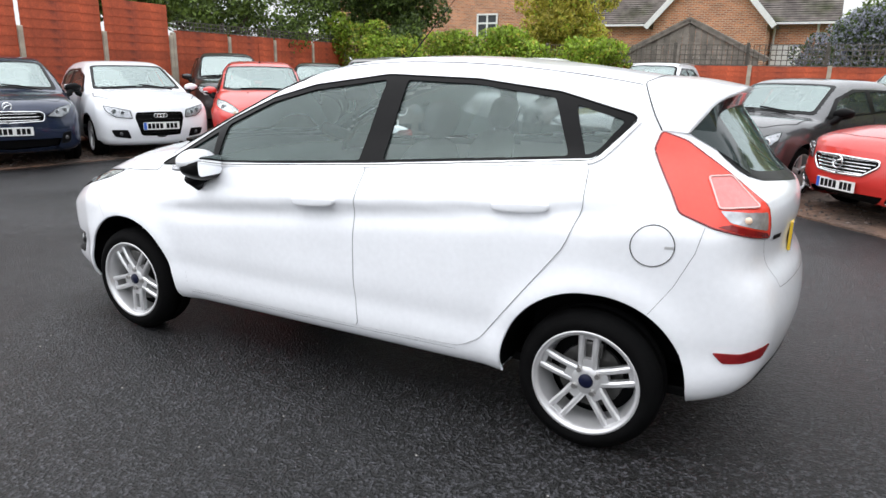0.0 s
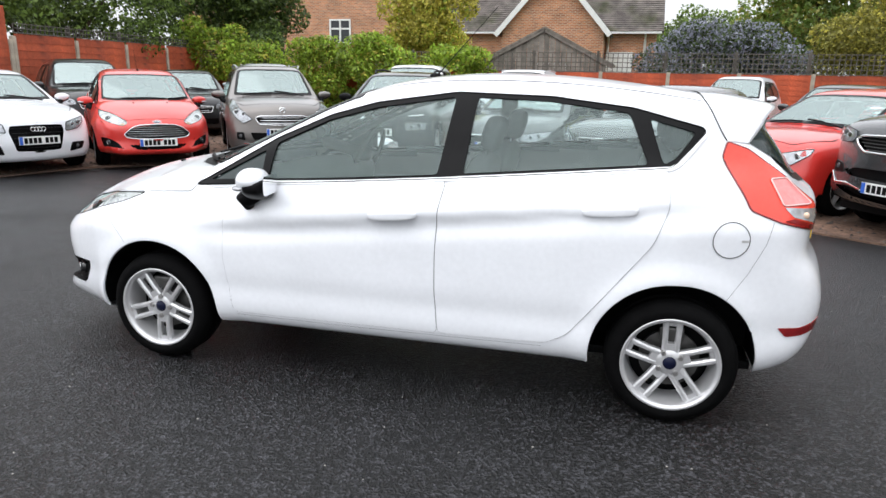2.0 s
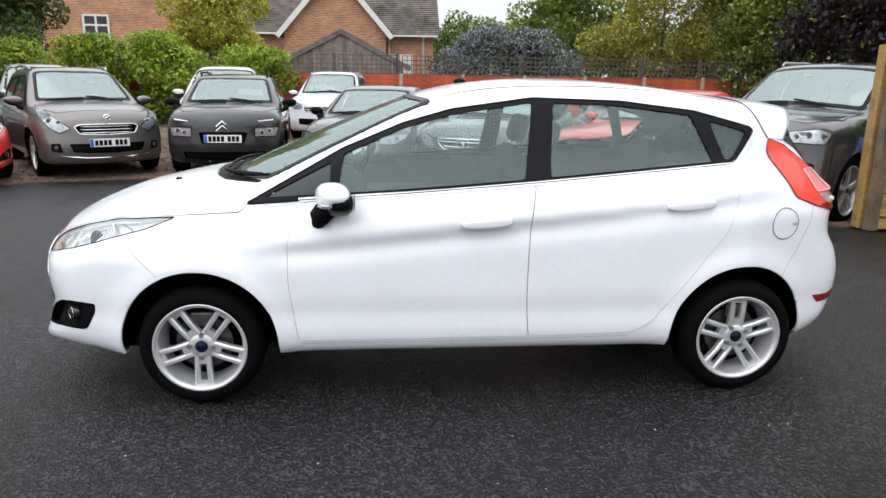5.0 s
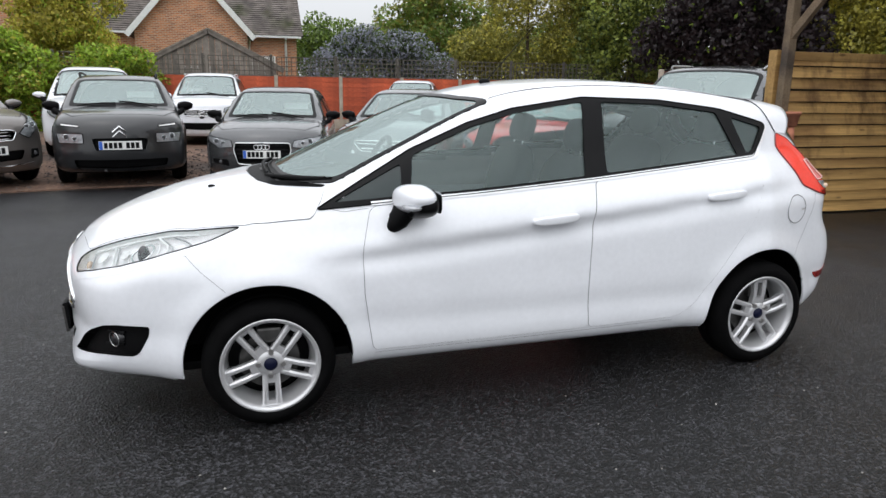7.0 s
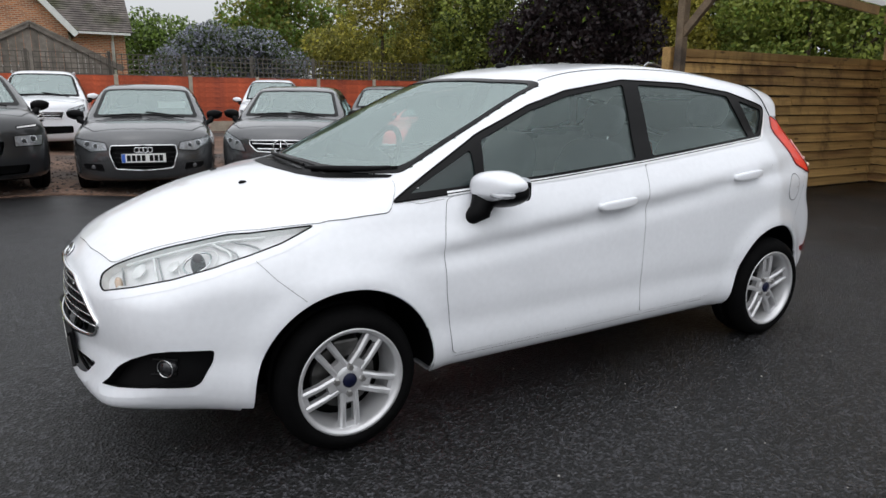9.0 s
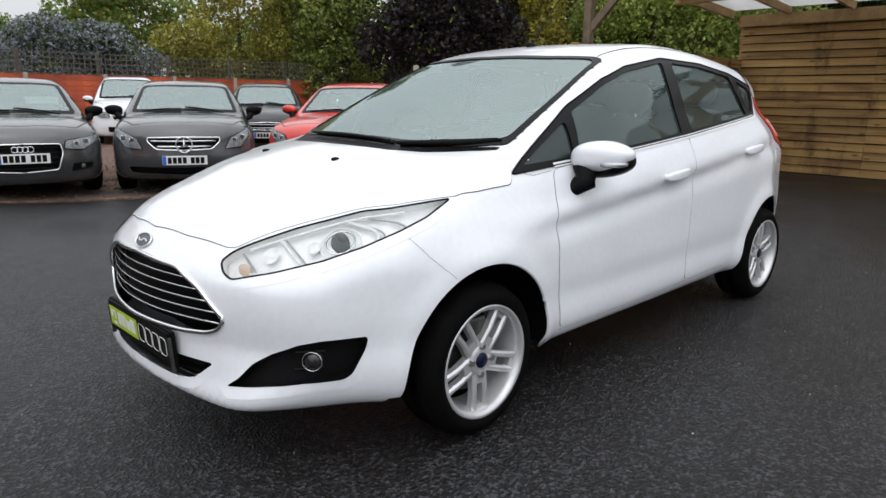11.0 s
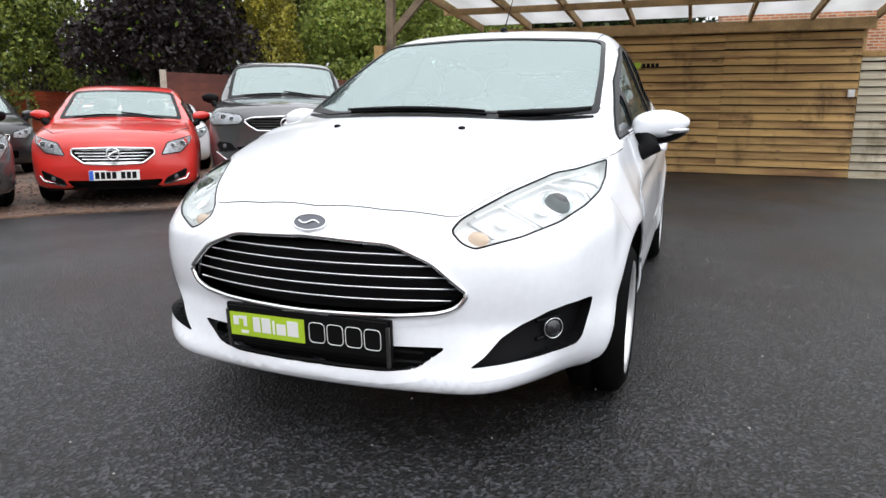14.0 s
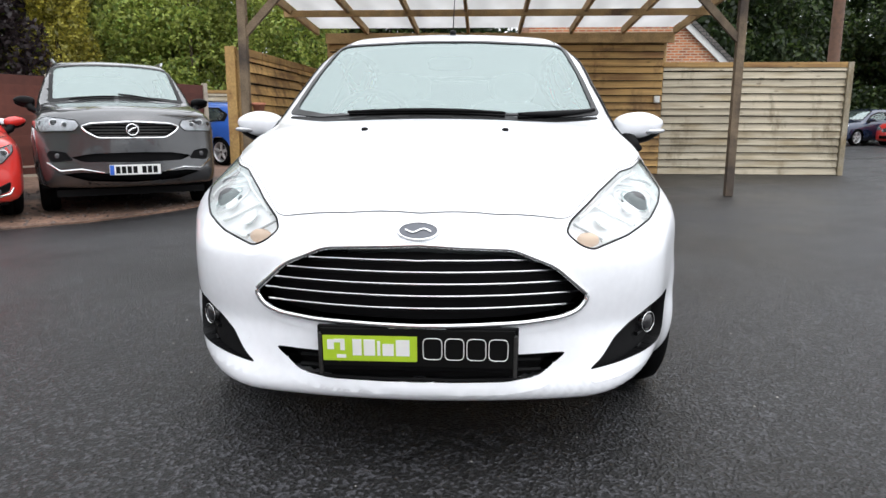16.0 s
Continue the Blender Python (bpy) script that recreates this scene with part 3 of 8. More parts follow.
class Skin:
    """The outer skin of a car: its side outline swept across with a bowed nose, screen and tail, and met with the flanks."""

    def __init__(self, s, fine=1.0):
        self.s = s
        outline = spline(s["outline"], 8)
        g = 0.0125 if fine >= 1 else 0.03
        xs, zs = np.arange(-2.8, 2.8, g), np.arange(-0.3, 2.3, g)
        X, Z = np.meshgrid(xs, zs, indexing="ij")
        self.grid, self.g = signed(outline, X, Z), g
        nc, nm, nr = int(54 * fine), int(170 * fine), int(200 * fine)
        a, b = s["spine"]
        ro = []
        for i in range(1, nc):
            al = math.pi / 2 * i / nc
            ro.append((a, -math.cos(al), math.sin(al)))
        for i in range(nm + 1):
            ro.append((a + (b - a) * i / nm, 0.0, 1.0))
        for i in range(nc - 1, 0, -1):
            al = math.pi / 2 * i / nc
            ro.append((b, math.cos(al), math.sin(al)))
        ro = np.array(ro)
        ph = np.arange(nr) * 2 * math.pi / nr
        D = np.stack([np.repeat(ro[:, 1:2], nr, 1), ro[:, 2:3] * np.cos(ph), ro[:, 2:3] * np.sin(ph)], -1)
        O = np.zeros_like(D)
        O[..., 0], O[..., 2] = ro[:, 0:1], s.get("spine_z", 0.62)
        lo, hi = np.full(D.shape[:2], 0.02), np.full(D.shape[:2], 2.2)
        for _ in range(18):
            mid = (lo + hi) / 2
            q = O + D * mid[..., None]
            out = self.f(q[..., 0], q[..., 1], q[..., 2]) > 0
            hi, lo = np.where(out, mid, hi), np.where(out, lo, mid)
        for _ in range(1):
            up, dn = np.vstack([lo[:1], lo[:-1]]), np.vstack([lo[1:], lo[-1:]])
            lo = 0.5 * lo + 0.125 * (up + dn + np.roll(lo, 1, 1) + np.roll(lo, -1, 1))
        P = O + D * lo[..., None]
        nu = P.shape[0]
        V = P.reshape(-1, 3)
        c0, c1 = P[0].mean(0), P[-1].mean(0)
        self.verts = np.vstack([V, c0, c1])
        i, j = np.meshgrid(np.arange(nu - 1), np.arange(nr), indexing="ij")
        k = (j + 1) % nr
        self.quads = np.stack([i * nr + j, (i + 1) * nr + j, (i + 1) * nr + k, i * nr + k], -1).reshape(-1, 4)
        n0, n1 = len(V), len(V) + 1
        self.caps = [(n0, q, (q + 1) % nr) for q in range(nr)] + [(n1, (nu - 1) * nr + (q + 1) % nr, (nu - 1) * nr + q) for q in range(nr)]
        polys = self.quads.tolist() + self.caps
        self.tree = BVHTree.FromPolygons([tuple(v) for v in self.verts], polys)

    def half(self, x, z):
        """Half width of the flank at a length and a height."""
        s = self.s
        W = np.interp(x, *zip(*s["plan"]))
        zb = np.interp(x, *zip(*s["belt"]))
        d = z - zb
        y = W - s.get("shoulder", 0.05) * np.clip((z - (zb - 0.22)) / 0.22, 0, 1) ** 2
        up = np.clip(d, 0, None)
        y = y - s.get("tumble", 0.42) * up - 0.3 * up**2
        y = y - 0.045 * np.clip((0.42 - z) / 0.22, 0, 1.5) ** 2
        y = y - 0.010 * np.exp(-(((z - 0.42) / 0.06) ** 2))
        y = y - s.get("wing", 0.0) * np.clip((z - 0.66) / 0.16, 0, 1) * np.clip((x - 0.35) / 0.5, 0, 1) * np.clip((1.85 - x) / 0.35, 0, 1)
        y = y - s.get("taper", 0.0) * np.clip((0.3 - x) / 1.5, 0, 1.15) * np.clip((z - 0.86) / 0.26, 0, 1)
        if "crease" in s:
            (xa, za), (xb, zb2) = s["crease"]
            zc = za + (zb2 - za) * (x - xa) / (xb - xa)
            e = z - zc
            fade = np.clip((x - xb + 0.35) / 0.35, 0, 1) * np.clip((xa + 0.12 - x) / 0.3, 0, 1)
            y = y + 0.020 * fade / (1 + np.exp(-e / 0.006)) * np.exp(-np.clip(e, 0, None) / 0.12) - 0.014 * fade * np.exp(-((e + 0.035) / 0.045) ** 2)
        for wx in s["axles"]:
            r = np.hypot(x - wx, z - s["wheel"])
            y = y + s.get("flare", 0.018) * np.exp(-(((r - s["arch"]) / 0.06) ** 2))
        return y

    def f(self, x, y, z):
        s = self.s
        ay, z0 = np.abs(y), z
        xs = x + np.interp(x, *zip(*s["bow"])) * ay**2 * np.where(x > 1.3, np.interp(z, *zip(*s.get("bow_z", [(0.25, 0.8), (0.62, 1.0)]))), 1.0)
        if "lift" in s:  # the front bumper's lower edge sweeps up towards its corners
            e = np.clip((ay - 0.44) / 0.18, 0, 1)
            z = z - s["lift"] * e * e * (3 - 2 * e) * np.clip((x - 1.5) / 0.25, 0, 1) * np.clip((0.5 - z) / 0.2, 0, 1)
        u, v = np.clip((xs + 2.8) / self.g, 0, self.grid.shape[0] - 1.001), np.clip((z + 0.3) / self.g, 0, self.grid.shape[1] - 1.001)
        i, j = u.astype(int), v.astype(int)
        a, b = u - i, v - j
        G = self.grid
        p = G[i, j] * (1 - a) * (1 - b) + G[i + 1, j] * a * (1 - b) + G[i, j + 1] * (1 - a) * b + G[i + 1, j + 1] * a * b
        # a gently crowned roof and bonnet
        p = p + s.get("crown", 0.10) * ay**2 * np.clip((z0 - 0.55) / 0.3, 0, 1)
        q = ay - self.half(x, z0)
        k = s.get("round", 0.09)
        h = np.clip(k - np.abs(p - q), 0, None) / k
        return np.maximum(p, q) + h * h * k / 4

    @staticmethod
    def basis(way):
        w = Vector(way).normalized()
        u = w.cross(Vector((0, 0, 1))).normalized()
        return u, u.cross(w), w

    def flat(self, way, pts):
        """Points in space as 2D points across a slanting line of sight."""
        u, v, _ = self.basis(way)
        return [(Vector(p).dot(u), Vector(p).dot(v)) for p in pts]

    def drop(self, kind, a, b, off=0.0):
        """The skin's point under (a, b) seen from a side ('left', 'right': x, z; 'front', 'rear': y, z; 'top': x, y), raised by off."""
        if isinstance(kind, tuple):
            u, v, w = self.basis(kind)
            o, d = tuple(u * a + v * b - w * 5), tuple(w)
        else:
          o, d = {"left": ((a, 3, b), (0, -1, 0)), "right": ((a, -3, b), (0, 1, 0)), "front": ((4, a, b), (-1, 0, 0)),
                "rear": ((-4, a, b), (1, 0, 0)), "top": ((a, b, 4), (0, 0, -1))}[kind]
        hit, nor, _, _ = self.tree.ray_cast(Vector(o), Vector(d))
        if hit is None:
            hit, nor, _, _ = self.tree.find_nearest(Vector(o) + Vector(d) * (2.2 if kind in ("left", "right") else 2.6 if kind == "top" else 3.5 if isinstance(kind, tuple) else 2.0))
        if nor.dot(Vector(d)) > 0:
            nor = -nor
        return hit + nor * off

    def patch(self, kind, loop, off=0.003, holes=(), step=0.03, rim=0.0, snug=False, inboard=0.0):
        """A panel that lies on the skin inside a 2D outline, less its holes, with its edge turned in by rim."""
        loops = [dense(l, step) for l in (loop, *holes)]
        pts, edges = [], []
        for l in loops:
            o = len(pts)
            pts += l
            edges += [(o + i, o + (i + 1) % len(l)) for i in range(len(l))]
        L = np.array(loop)
        gx, gz = np.meshgrid(np.arange(L[:, 0].min(), L[:, 0].max(), step), np.arange(L[:, 1].min(), L[:, 1].max(), step), indexing="ij")
        keep = signed(loops[0], gx, gz) < -step * 0.5
        for h in loops[1:]:
            keep &= signed(h, gx, gz) > step * 0.5
        pts += list(zip(gx[keep].tolist(), gz[keep].tolist()))
        v2, _, f2, *_ = geometry.delaunay_2d_cdt([Vector(p) for p in pts], edges, [], 0, 1e-6)
        C = np.array([[sum(v2[i][0] for i in f) / 3, sum(v2[i][1] for i in f) / 3] for f in f2])
        ok = signed(loops[0], C[:, 0], C[:, 1]) < 0
        for h in loops[1:]:
            ok &= signed(h, C[:, 0], C[:, 1]) > 0
        T = np.array([[tuple(v2[i]) for i in f] for f in f2])
        e1, e2, e3 = T[:, 1] - T[:, 0], T[:, 2] - T[:, 0], T[:, 2] - T[:, 1]
        longest = np.maximum(np.maximum((e1**2).sum(1), (e2**2).sum(1)), (e3**2).sum(1))
        ok &= np.abs(e1[:, 0] * e2[:, 1] - e1[:, 1] * e2[:, 0]) > 0.02 * longest  # no slivers
        vs = [self.drop(kind, p[0], p[1], off) for p in v2]
        fs = [tuple(f) for f, k in zip(f2, ok) if k]
        if snug:  # leave out faces that would span from one side of an edge to a further surface
            flat_len = lambda f: max(math.dist(v2[f[i]], v2[f[i - 1]]) for i in range(3))
            fs = [f for f in fs if max((vs[f[i]] - vs[f[i - 1]]).length for i in range(3)) < 2.4 * flat_len(f) + 0.008]
        if inboard:
            fs = [f for f in fs if min(abs(vs[i].y) for i in f) > inboard]
        if snug and fs:  # and scraps that hang on nothing
            root = list(range(len(vs)))

            def top(i):
                while root[i] != i:
                    root[i] = root[root[i]]
                    i = root[i]
                return i

            for f in fs:
                root[top(f[0])] = top(f[1])
                root[top(f[1])] = top(f[2])
            size = {}
            for f in fs:
                size[top(f[0])] = size.get(top(f[0]), 0) + 1
            fs = [f for f in fs if size[top(f[0])] > 0.2 * len(fs)]
        away = Vector(kind) if isinstance(kind, tuple) else Vector({"left": (0, -1, 0), "right": (0, 1, 0), "front": (-1, 0, 0), "rear": (1, 0, 0), "top": (0, 0, -1)}[kind])
        tilt = sum((vs[f[1]] - vs[f[0]]).cross(vs[f[2]] - vs[f[0]]).dot(away) for f in fs)
        if tilt > 0:
            fs = [tuple(reversed(f)) for f in fs]
        if rim > 0:
            seen = {}
            for f in fs:
                for i in range(3):
                    e = (f[i], f[(i + 1) % 3])
                    seen[e] = 1
            low = {}
            for (a, b) in [e for e in seen if (e[1], e[0]) not in seen]:
                for i in (a, b):
                    if i not in low:
                        low[i] = len(vs)
                        vs.append(vs[i].copy())
                        vs.append(self.drop(kind, v2[i][0], v2[i][1], off - rim))
                fs.append((low[b], low[a], low[a] + 1, low[b] + 1))
        used = sorted({i for f in fs for i in f})
        re = {i: n for n, i in enumerate(used)}
        return [vs[i] for i in used], [tuple(re[i] for i in f) for f in fs]

    def collar(self, kind, loop, width=0.034, off=0.0006, step=0.02, inboard=0.0):
        """A strip of skin round an opening, which gives it a clean edge."""
        return self.patch(kind, outset(loop, width), off, [loop], step, 0.0, True, inboard if kind in ("left", "right") else 0.0)

    def ribbon(self, kind, path, width, off=0.001, close=False, step=0.012, rows=1):
        """A strip along a 2D path on the skin."""
        p = dense(path, step)
        if not close:
            back = max(1, int(math.ceil(math.dist(path[-1], path[0]) / step)))
            p = p[: len(p) - back + 1]
        vs, fs, k = [], [], len(p)
        for i in range(k):
            a, b = (p[(i - 1) % k], p[(i + 1) % k]) if close else (p[max(i - 1, 0)], p[min(i + 1, k - 1)])
            d = Vector((b[0] - a[0], b[1] - a[1]))
            d = d.normalized() if d.length else Vector((1, 0))
            for r in range(rows + 1):
                c = (r / rows - 0.5) * width
                vs.append(self.drop(kind, p[i][0] - c * d.y, p[i][1] + c * d.x, off))
        q = rows + 1
        for i in range(k if close else k - 1):
            j = (i + 1) % k
            fs += [(q * i + r, q * i + r + 1, q * j + r + 1, q * j + r) for r in range(rows)]
        return vs, fs

    def path3(self, kind, path, off=0.0, close=False, step=0.03):
        p = dense(path, step)
        if not close:
            back = max(1, int(math.ceil(math.dist(path[-1], path[0]) / step)))
            p = p[: len(p) - back + 1]
        return [self.drop(kind, a, b, off) for a, b in p]

    def shell(self, cuts, arches=True, inner=0.0, keep=None):
        """Verts and faces of the skin with openings cut: cuts are (kind, outline, margin)."""
        V = self.verts.copy()
        s = self.s
        C = V[self.quads].mean(1)
        gone = np.zeros(len(C), bool)
        for kind, loop, margin in cuts:
            if kind in ("left", "right"):
                sd = signed(loop, C[:, 0], C[:, 2])
                gone |= (sd < -margin) & ((C[:, 1] > 0.2) if kind == "left" else (C[:, 1] < -0.2))
            elif isinstance(kind, tuple):
                u, v, w = (np.array(k) for k in self.basis(kind))
                gone |= (signed(loop, C @ u, C @ v) < -margin) & (C @ w < -0.9)
            elif kind == "top":
                gone |= (signed(loop, C[:, 0], C[:, 1]) < -margin) & (C[:, 2] > 0.8)
            else:
                gone |= (signed(loop, C[:, 1], C[:, 2]) < -margin) & ((C[:, 0] > 0.5) if kind == "front" else (C[:, 0] < -0.5))
        if arches:
            for wx in s["axles"]:
                gone |= (np.hypot(V[:, 0] - wx, np.maximum(V[:, 2] - s["wheel"], 0))[self.quads].min(1) < s["arch"] + 0.016) & (np.abs(C[:, 1]) > 0.42)
        if keep is not None:
            gone |= ~keep(C)
        faces = self.quads[~gone].tolist()
        if keep is None:
            # the closing fans at nose and tail stay only where no opening reaches them
            half_n = len(self.caps) // 2
            sz = s.get("spine_z", 0.62)
            for kind, fan in (("rear", self.caps[:half_n]), ("front", self.caps[half_n:])):
                if not any(c[0] == kind and signed(c[1], np.array([0.0]), np.array([sz]))[0] < 0.03 for c in cuts):
                    faces += [list(c) for c in fan]
        if inner:
            me = bpy.data.meshes.new("tmp")
            me.from_pydata([tuple(v) for v in V], [], self.quads.tolist())
            nor = np.zeros(len(V) * 3)
            me.vertices.foreach_get("normal", nor)
            nor = nor.reshape(-1, 3)
            out = np.sign((nor * (V - np.array([0, 0, 0.6]))).sum(1).mean()) or 1
            V = V - nor * inner * out
            bpy.data.meshes.remove(me)
        used = np.unique(np.concatenate([np.array(f) for f in faces])) if faces else np.array([], int)
        re = np.full(len(V), -1)
        re[used] = np.arange(len(used))
        return [tuple(v) for v in V[used]], [tuple(int(re[i]) for i in f) for f in faces]


def mirrored(loop):
    return [(-a, b) for a, b in reversed(loop)]


def wheel(parent, x, y, z, R, rim_r, side, turn=0.0, spokes=5, double=True, detail=True, dark=False):
    """A road wheel: tyre, alloy rim, brake disc, nuts and cap; side is 1 on the car's left."""
    e = new("wheel")
    e.parent = parent
    e.matrix_basis = Matrix.Translation((x, y, z)) @ (Matrix.Identity(4) if side > 0 else Matrix.Rotation(math.pi, 4, "Z"))
    n = 56 if detail else 28
    w = 0.1
    prof = [(rim_r - 0.012, -w + 0.01), (rim_r + 0.02, -w), (R - 0.035, -w - 0.002), (R - 0.008, -w + 0.02), (R, -w + 0.05), (R, -0.012), (R - 0.006, -0.01), (R - 0.006, 0.004),
            (R, 0.006), (R, w - 0.055), (R - 0.012, w - 0.02), (R - 0.035, w - 0.004), (rim_r + 0.03, w + 0.002), (rim_r + 0.008, w - 0.004), (rim_r - 0.012, w - 0.016)]
    part("tyre", lathe(prof, n), RUBBER, e, smooth=True)
    al = BLACK if dark else ALLOY
    lip = [(rim_r - 0.03, -0.03), (rim_r - 0.026, w - 0.06), (rim_r - 0.014, w - 0.03), (rim_r - 0.012, w - 0.012), (rim_r - 0.002, w - 0.004), (rim_r + 0.006, w - 0.002), (rim_r + 0.008, w - 0.012)]
    rimshape = [lathe(lip, n)]
    face = w - 0.03
    bm = bmesh.new()
    for k in range(spokes):
        base = turn + 90 + 360 / spokes * k
        for off in ((-1, 1) if double else (0,)):
            r0, r1 = 0.03, rim_r - 0.008
            a0, a1 = (0.0235, 0.0285) if double else (0.0, 0.0)
            w0, w1 = (0.025, 0.026) if double else (0.07, 0.055)
            m = Matrix.Rotation(-radians(base), 4, "Y")
            quad = []
            for r, o, ww, dep, top in ((r0, a0 * off, w0, 0.035, face - 0.004), ((r0 + r1) / 2, (a0 + a1) / 2 * off, w0 * 0.9, 0.03, face + 0.004), (r1, a1 * off, w1, 0.03, face + 0.002)):
                quad.append([bm.verts.new(m @ Vector(p)) for p in ((r, top - dep, o - ww / 2), (r, top - 0.007, o - ww / 2), (r, top, o - ww / 2 + 0.007), (r, top, o + ww / 2 - 0.007), (r, top - 0.007, o + ww / 2), (r, top - dep, o + ww / 2))])
            for qa, qb in zip(quad, quad[1:]):
                for i in range(6):
                    bm.faces.new((qa[i], qa[(i + 1) % 6], qb[(i + 1) % 6], qb[i]))
            bm.faces.new(quad[0])
            bm.faces.new(quad[-1])
        if double:
            # the web that joins a pair of spokes at the hub and at the rim
            for ra, rb, wa, wb in ((0.03, 0.086, 0.05, 0.046), (rim_r - 0.034, rim_r - 0.008, 0.056, 0.06)):
                m = Matrix.Rotation(-radians(base), 4, "Y")
                lo = [bm.verts.new(m @ Vector(p)) for p in ((ra, face - 0.03, -wa / 2), (rb, face - 0.03, -wb / 2), (rb, face - 0.03, wb / 2), (ra, face - 0.03, wa / 2))]
                hi = [bm.verts.new(m @ Vector(p)) for p in ((ra, face - 0.004, -wa / 2), (rb, face - 0.002, -wb / 2), (rb, face - 0.002, wb / 2), (ra, face - 0.004, wa / 2))]
                bm.faces.new(hi)
                for i in range(4):
                    bm.faces.new((lo[i], lo[(i + 1) % 4], hi[(i + 1) % 4], hi[i]))
    part("rim", join(*rimshape, lathe([(0.0, face - 0.03), (0.058, face - 0.03), (0.062, face - 0.01), (0.055, face - 0.002), (0.03, face + 0.001), (0.0, face + 0.001)], 24)), al, e, smooth=True)
    part("spokes", bm, al, e)
    part("brake_disc", lathe([(0.0, 0.01), (0.125, 0.01), (0.127, -0.005), (0.0, -0.005)], 28), STEEL, e)
    part("inner_barrel", lathe([(0.0, -0.07), (rim_r - 0.02, -0.07), (rim_r - 0.012, 0.0)], 28), BLACK, e)
    part("centre_cap", lathe([(0.0, face + 0.010), (0.024, face + 0.009), (0.028, face + 0.004), (0.028, face - 0.01)], 24), BADGEBLUE if detail else BLACK, e, "dark blue enamel hub cap" if detail else "", smooth=True)
    if detail:
        for k in range(4):
            a = radians(turn + 45 + 90 * k + 12)
            part("wheel_nut", ([(v[0] + 0.051 * math.cos(a), v[1], v[2] + 0.051 * math.sin(a)) for v in lathe([(0, face + 0.011), (0.0105, face + 0.011), (0.0145, face - 0.01)], 6)[0]], lathe([(0, 0), (0, 0), (0, 0)], 6)[1]), NUTSTEEL, e)
        part("brake_caliper", box_bm(-0.05, -0.01, 0.085, 0.05, 0.045, 0.15, 0.01), STEEL, e)
    return e


def plate(parent, skin, y0, z0, x=None, rear=False, tilt=0.0, w=0.52, h=0.111):
    """A registration plate with plain bars for its characters."""
    px = (skin.drop("front", y0, z0).x if not rear else skin.drop("rear", y0, z0).x) if x is None else x
    e = new("number_plate")
    e.parent = parent
    e.matrix_basis = pose(px, y0, z0, 0, -tilt, 180 if rear else 0)
    part("plate_blank", box_bm(0, -w / 2, -h / 2, 0.012, w / 2, h / 2, 0.003), PLATEYELLOW if rear else PLATEWHITE, e)
    part("blue_strip", box_bm(0.0125, -w / 2 + 0.003, -h / 2 + 0.003, 0.0135, -w / 2 + 0.045, h / 2 - 0.003), PLATEBLUE, e)
    for i, a in enumerate((0, 1, 2, 3, 4.6, 5.6, 6.6)):
        y = -w / 2 + 0.062 + a * 0.0575
        part("character_bar", box_bm(0.0125, y, -0.038, 0.0138, y + 0.044, 0.038), INK, e)
    return e


def seat(parent, x, y, z, w=0.48):
    e = new("seat")
    e.parent = parent
    part("cushion", blob(x, y, z, 0.26, w / 2, 0.1, 3.5), FABRIC, e, smooth=True)
    v, f = blob(0, 0, 0.24, 0.07, w / 2, 0.27, 3.5)
    t = Matrix.Translation((x - 0.25, y, z + 0.04)) @ Matrix.Rotation(radians(-16), 4, "Y")
    part("backrest", ([t @ Vector(p) for p in v], f), FABRIC, e, smooth=True)
    v, f = blob(0, 0, 0.61, 0.05, 0.125, 0.085, 3)
    part("headrest", ([t @ Vector(p) for p in v], f), FABRIC, e, smooth=True)
    for s in (-1, 1):
        part("headrest_post", tube([t @ Vector((0, s * 0.06, 0.45)), t @ Vector((0, s * 0.06, 0.57))], 0.006), CHROME, e)
    return e


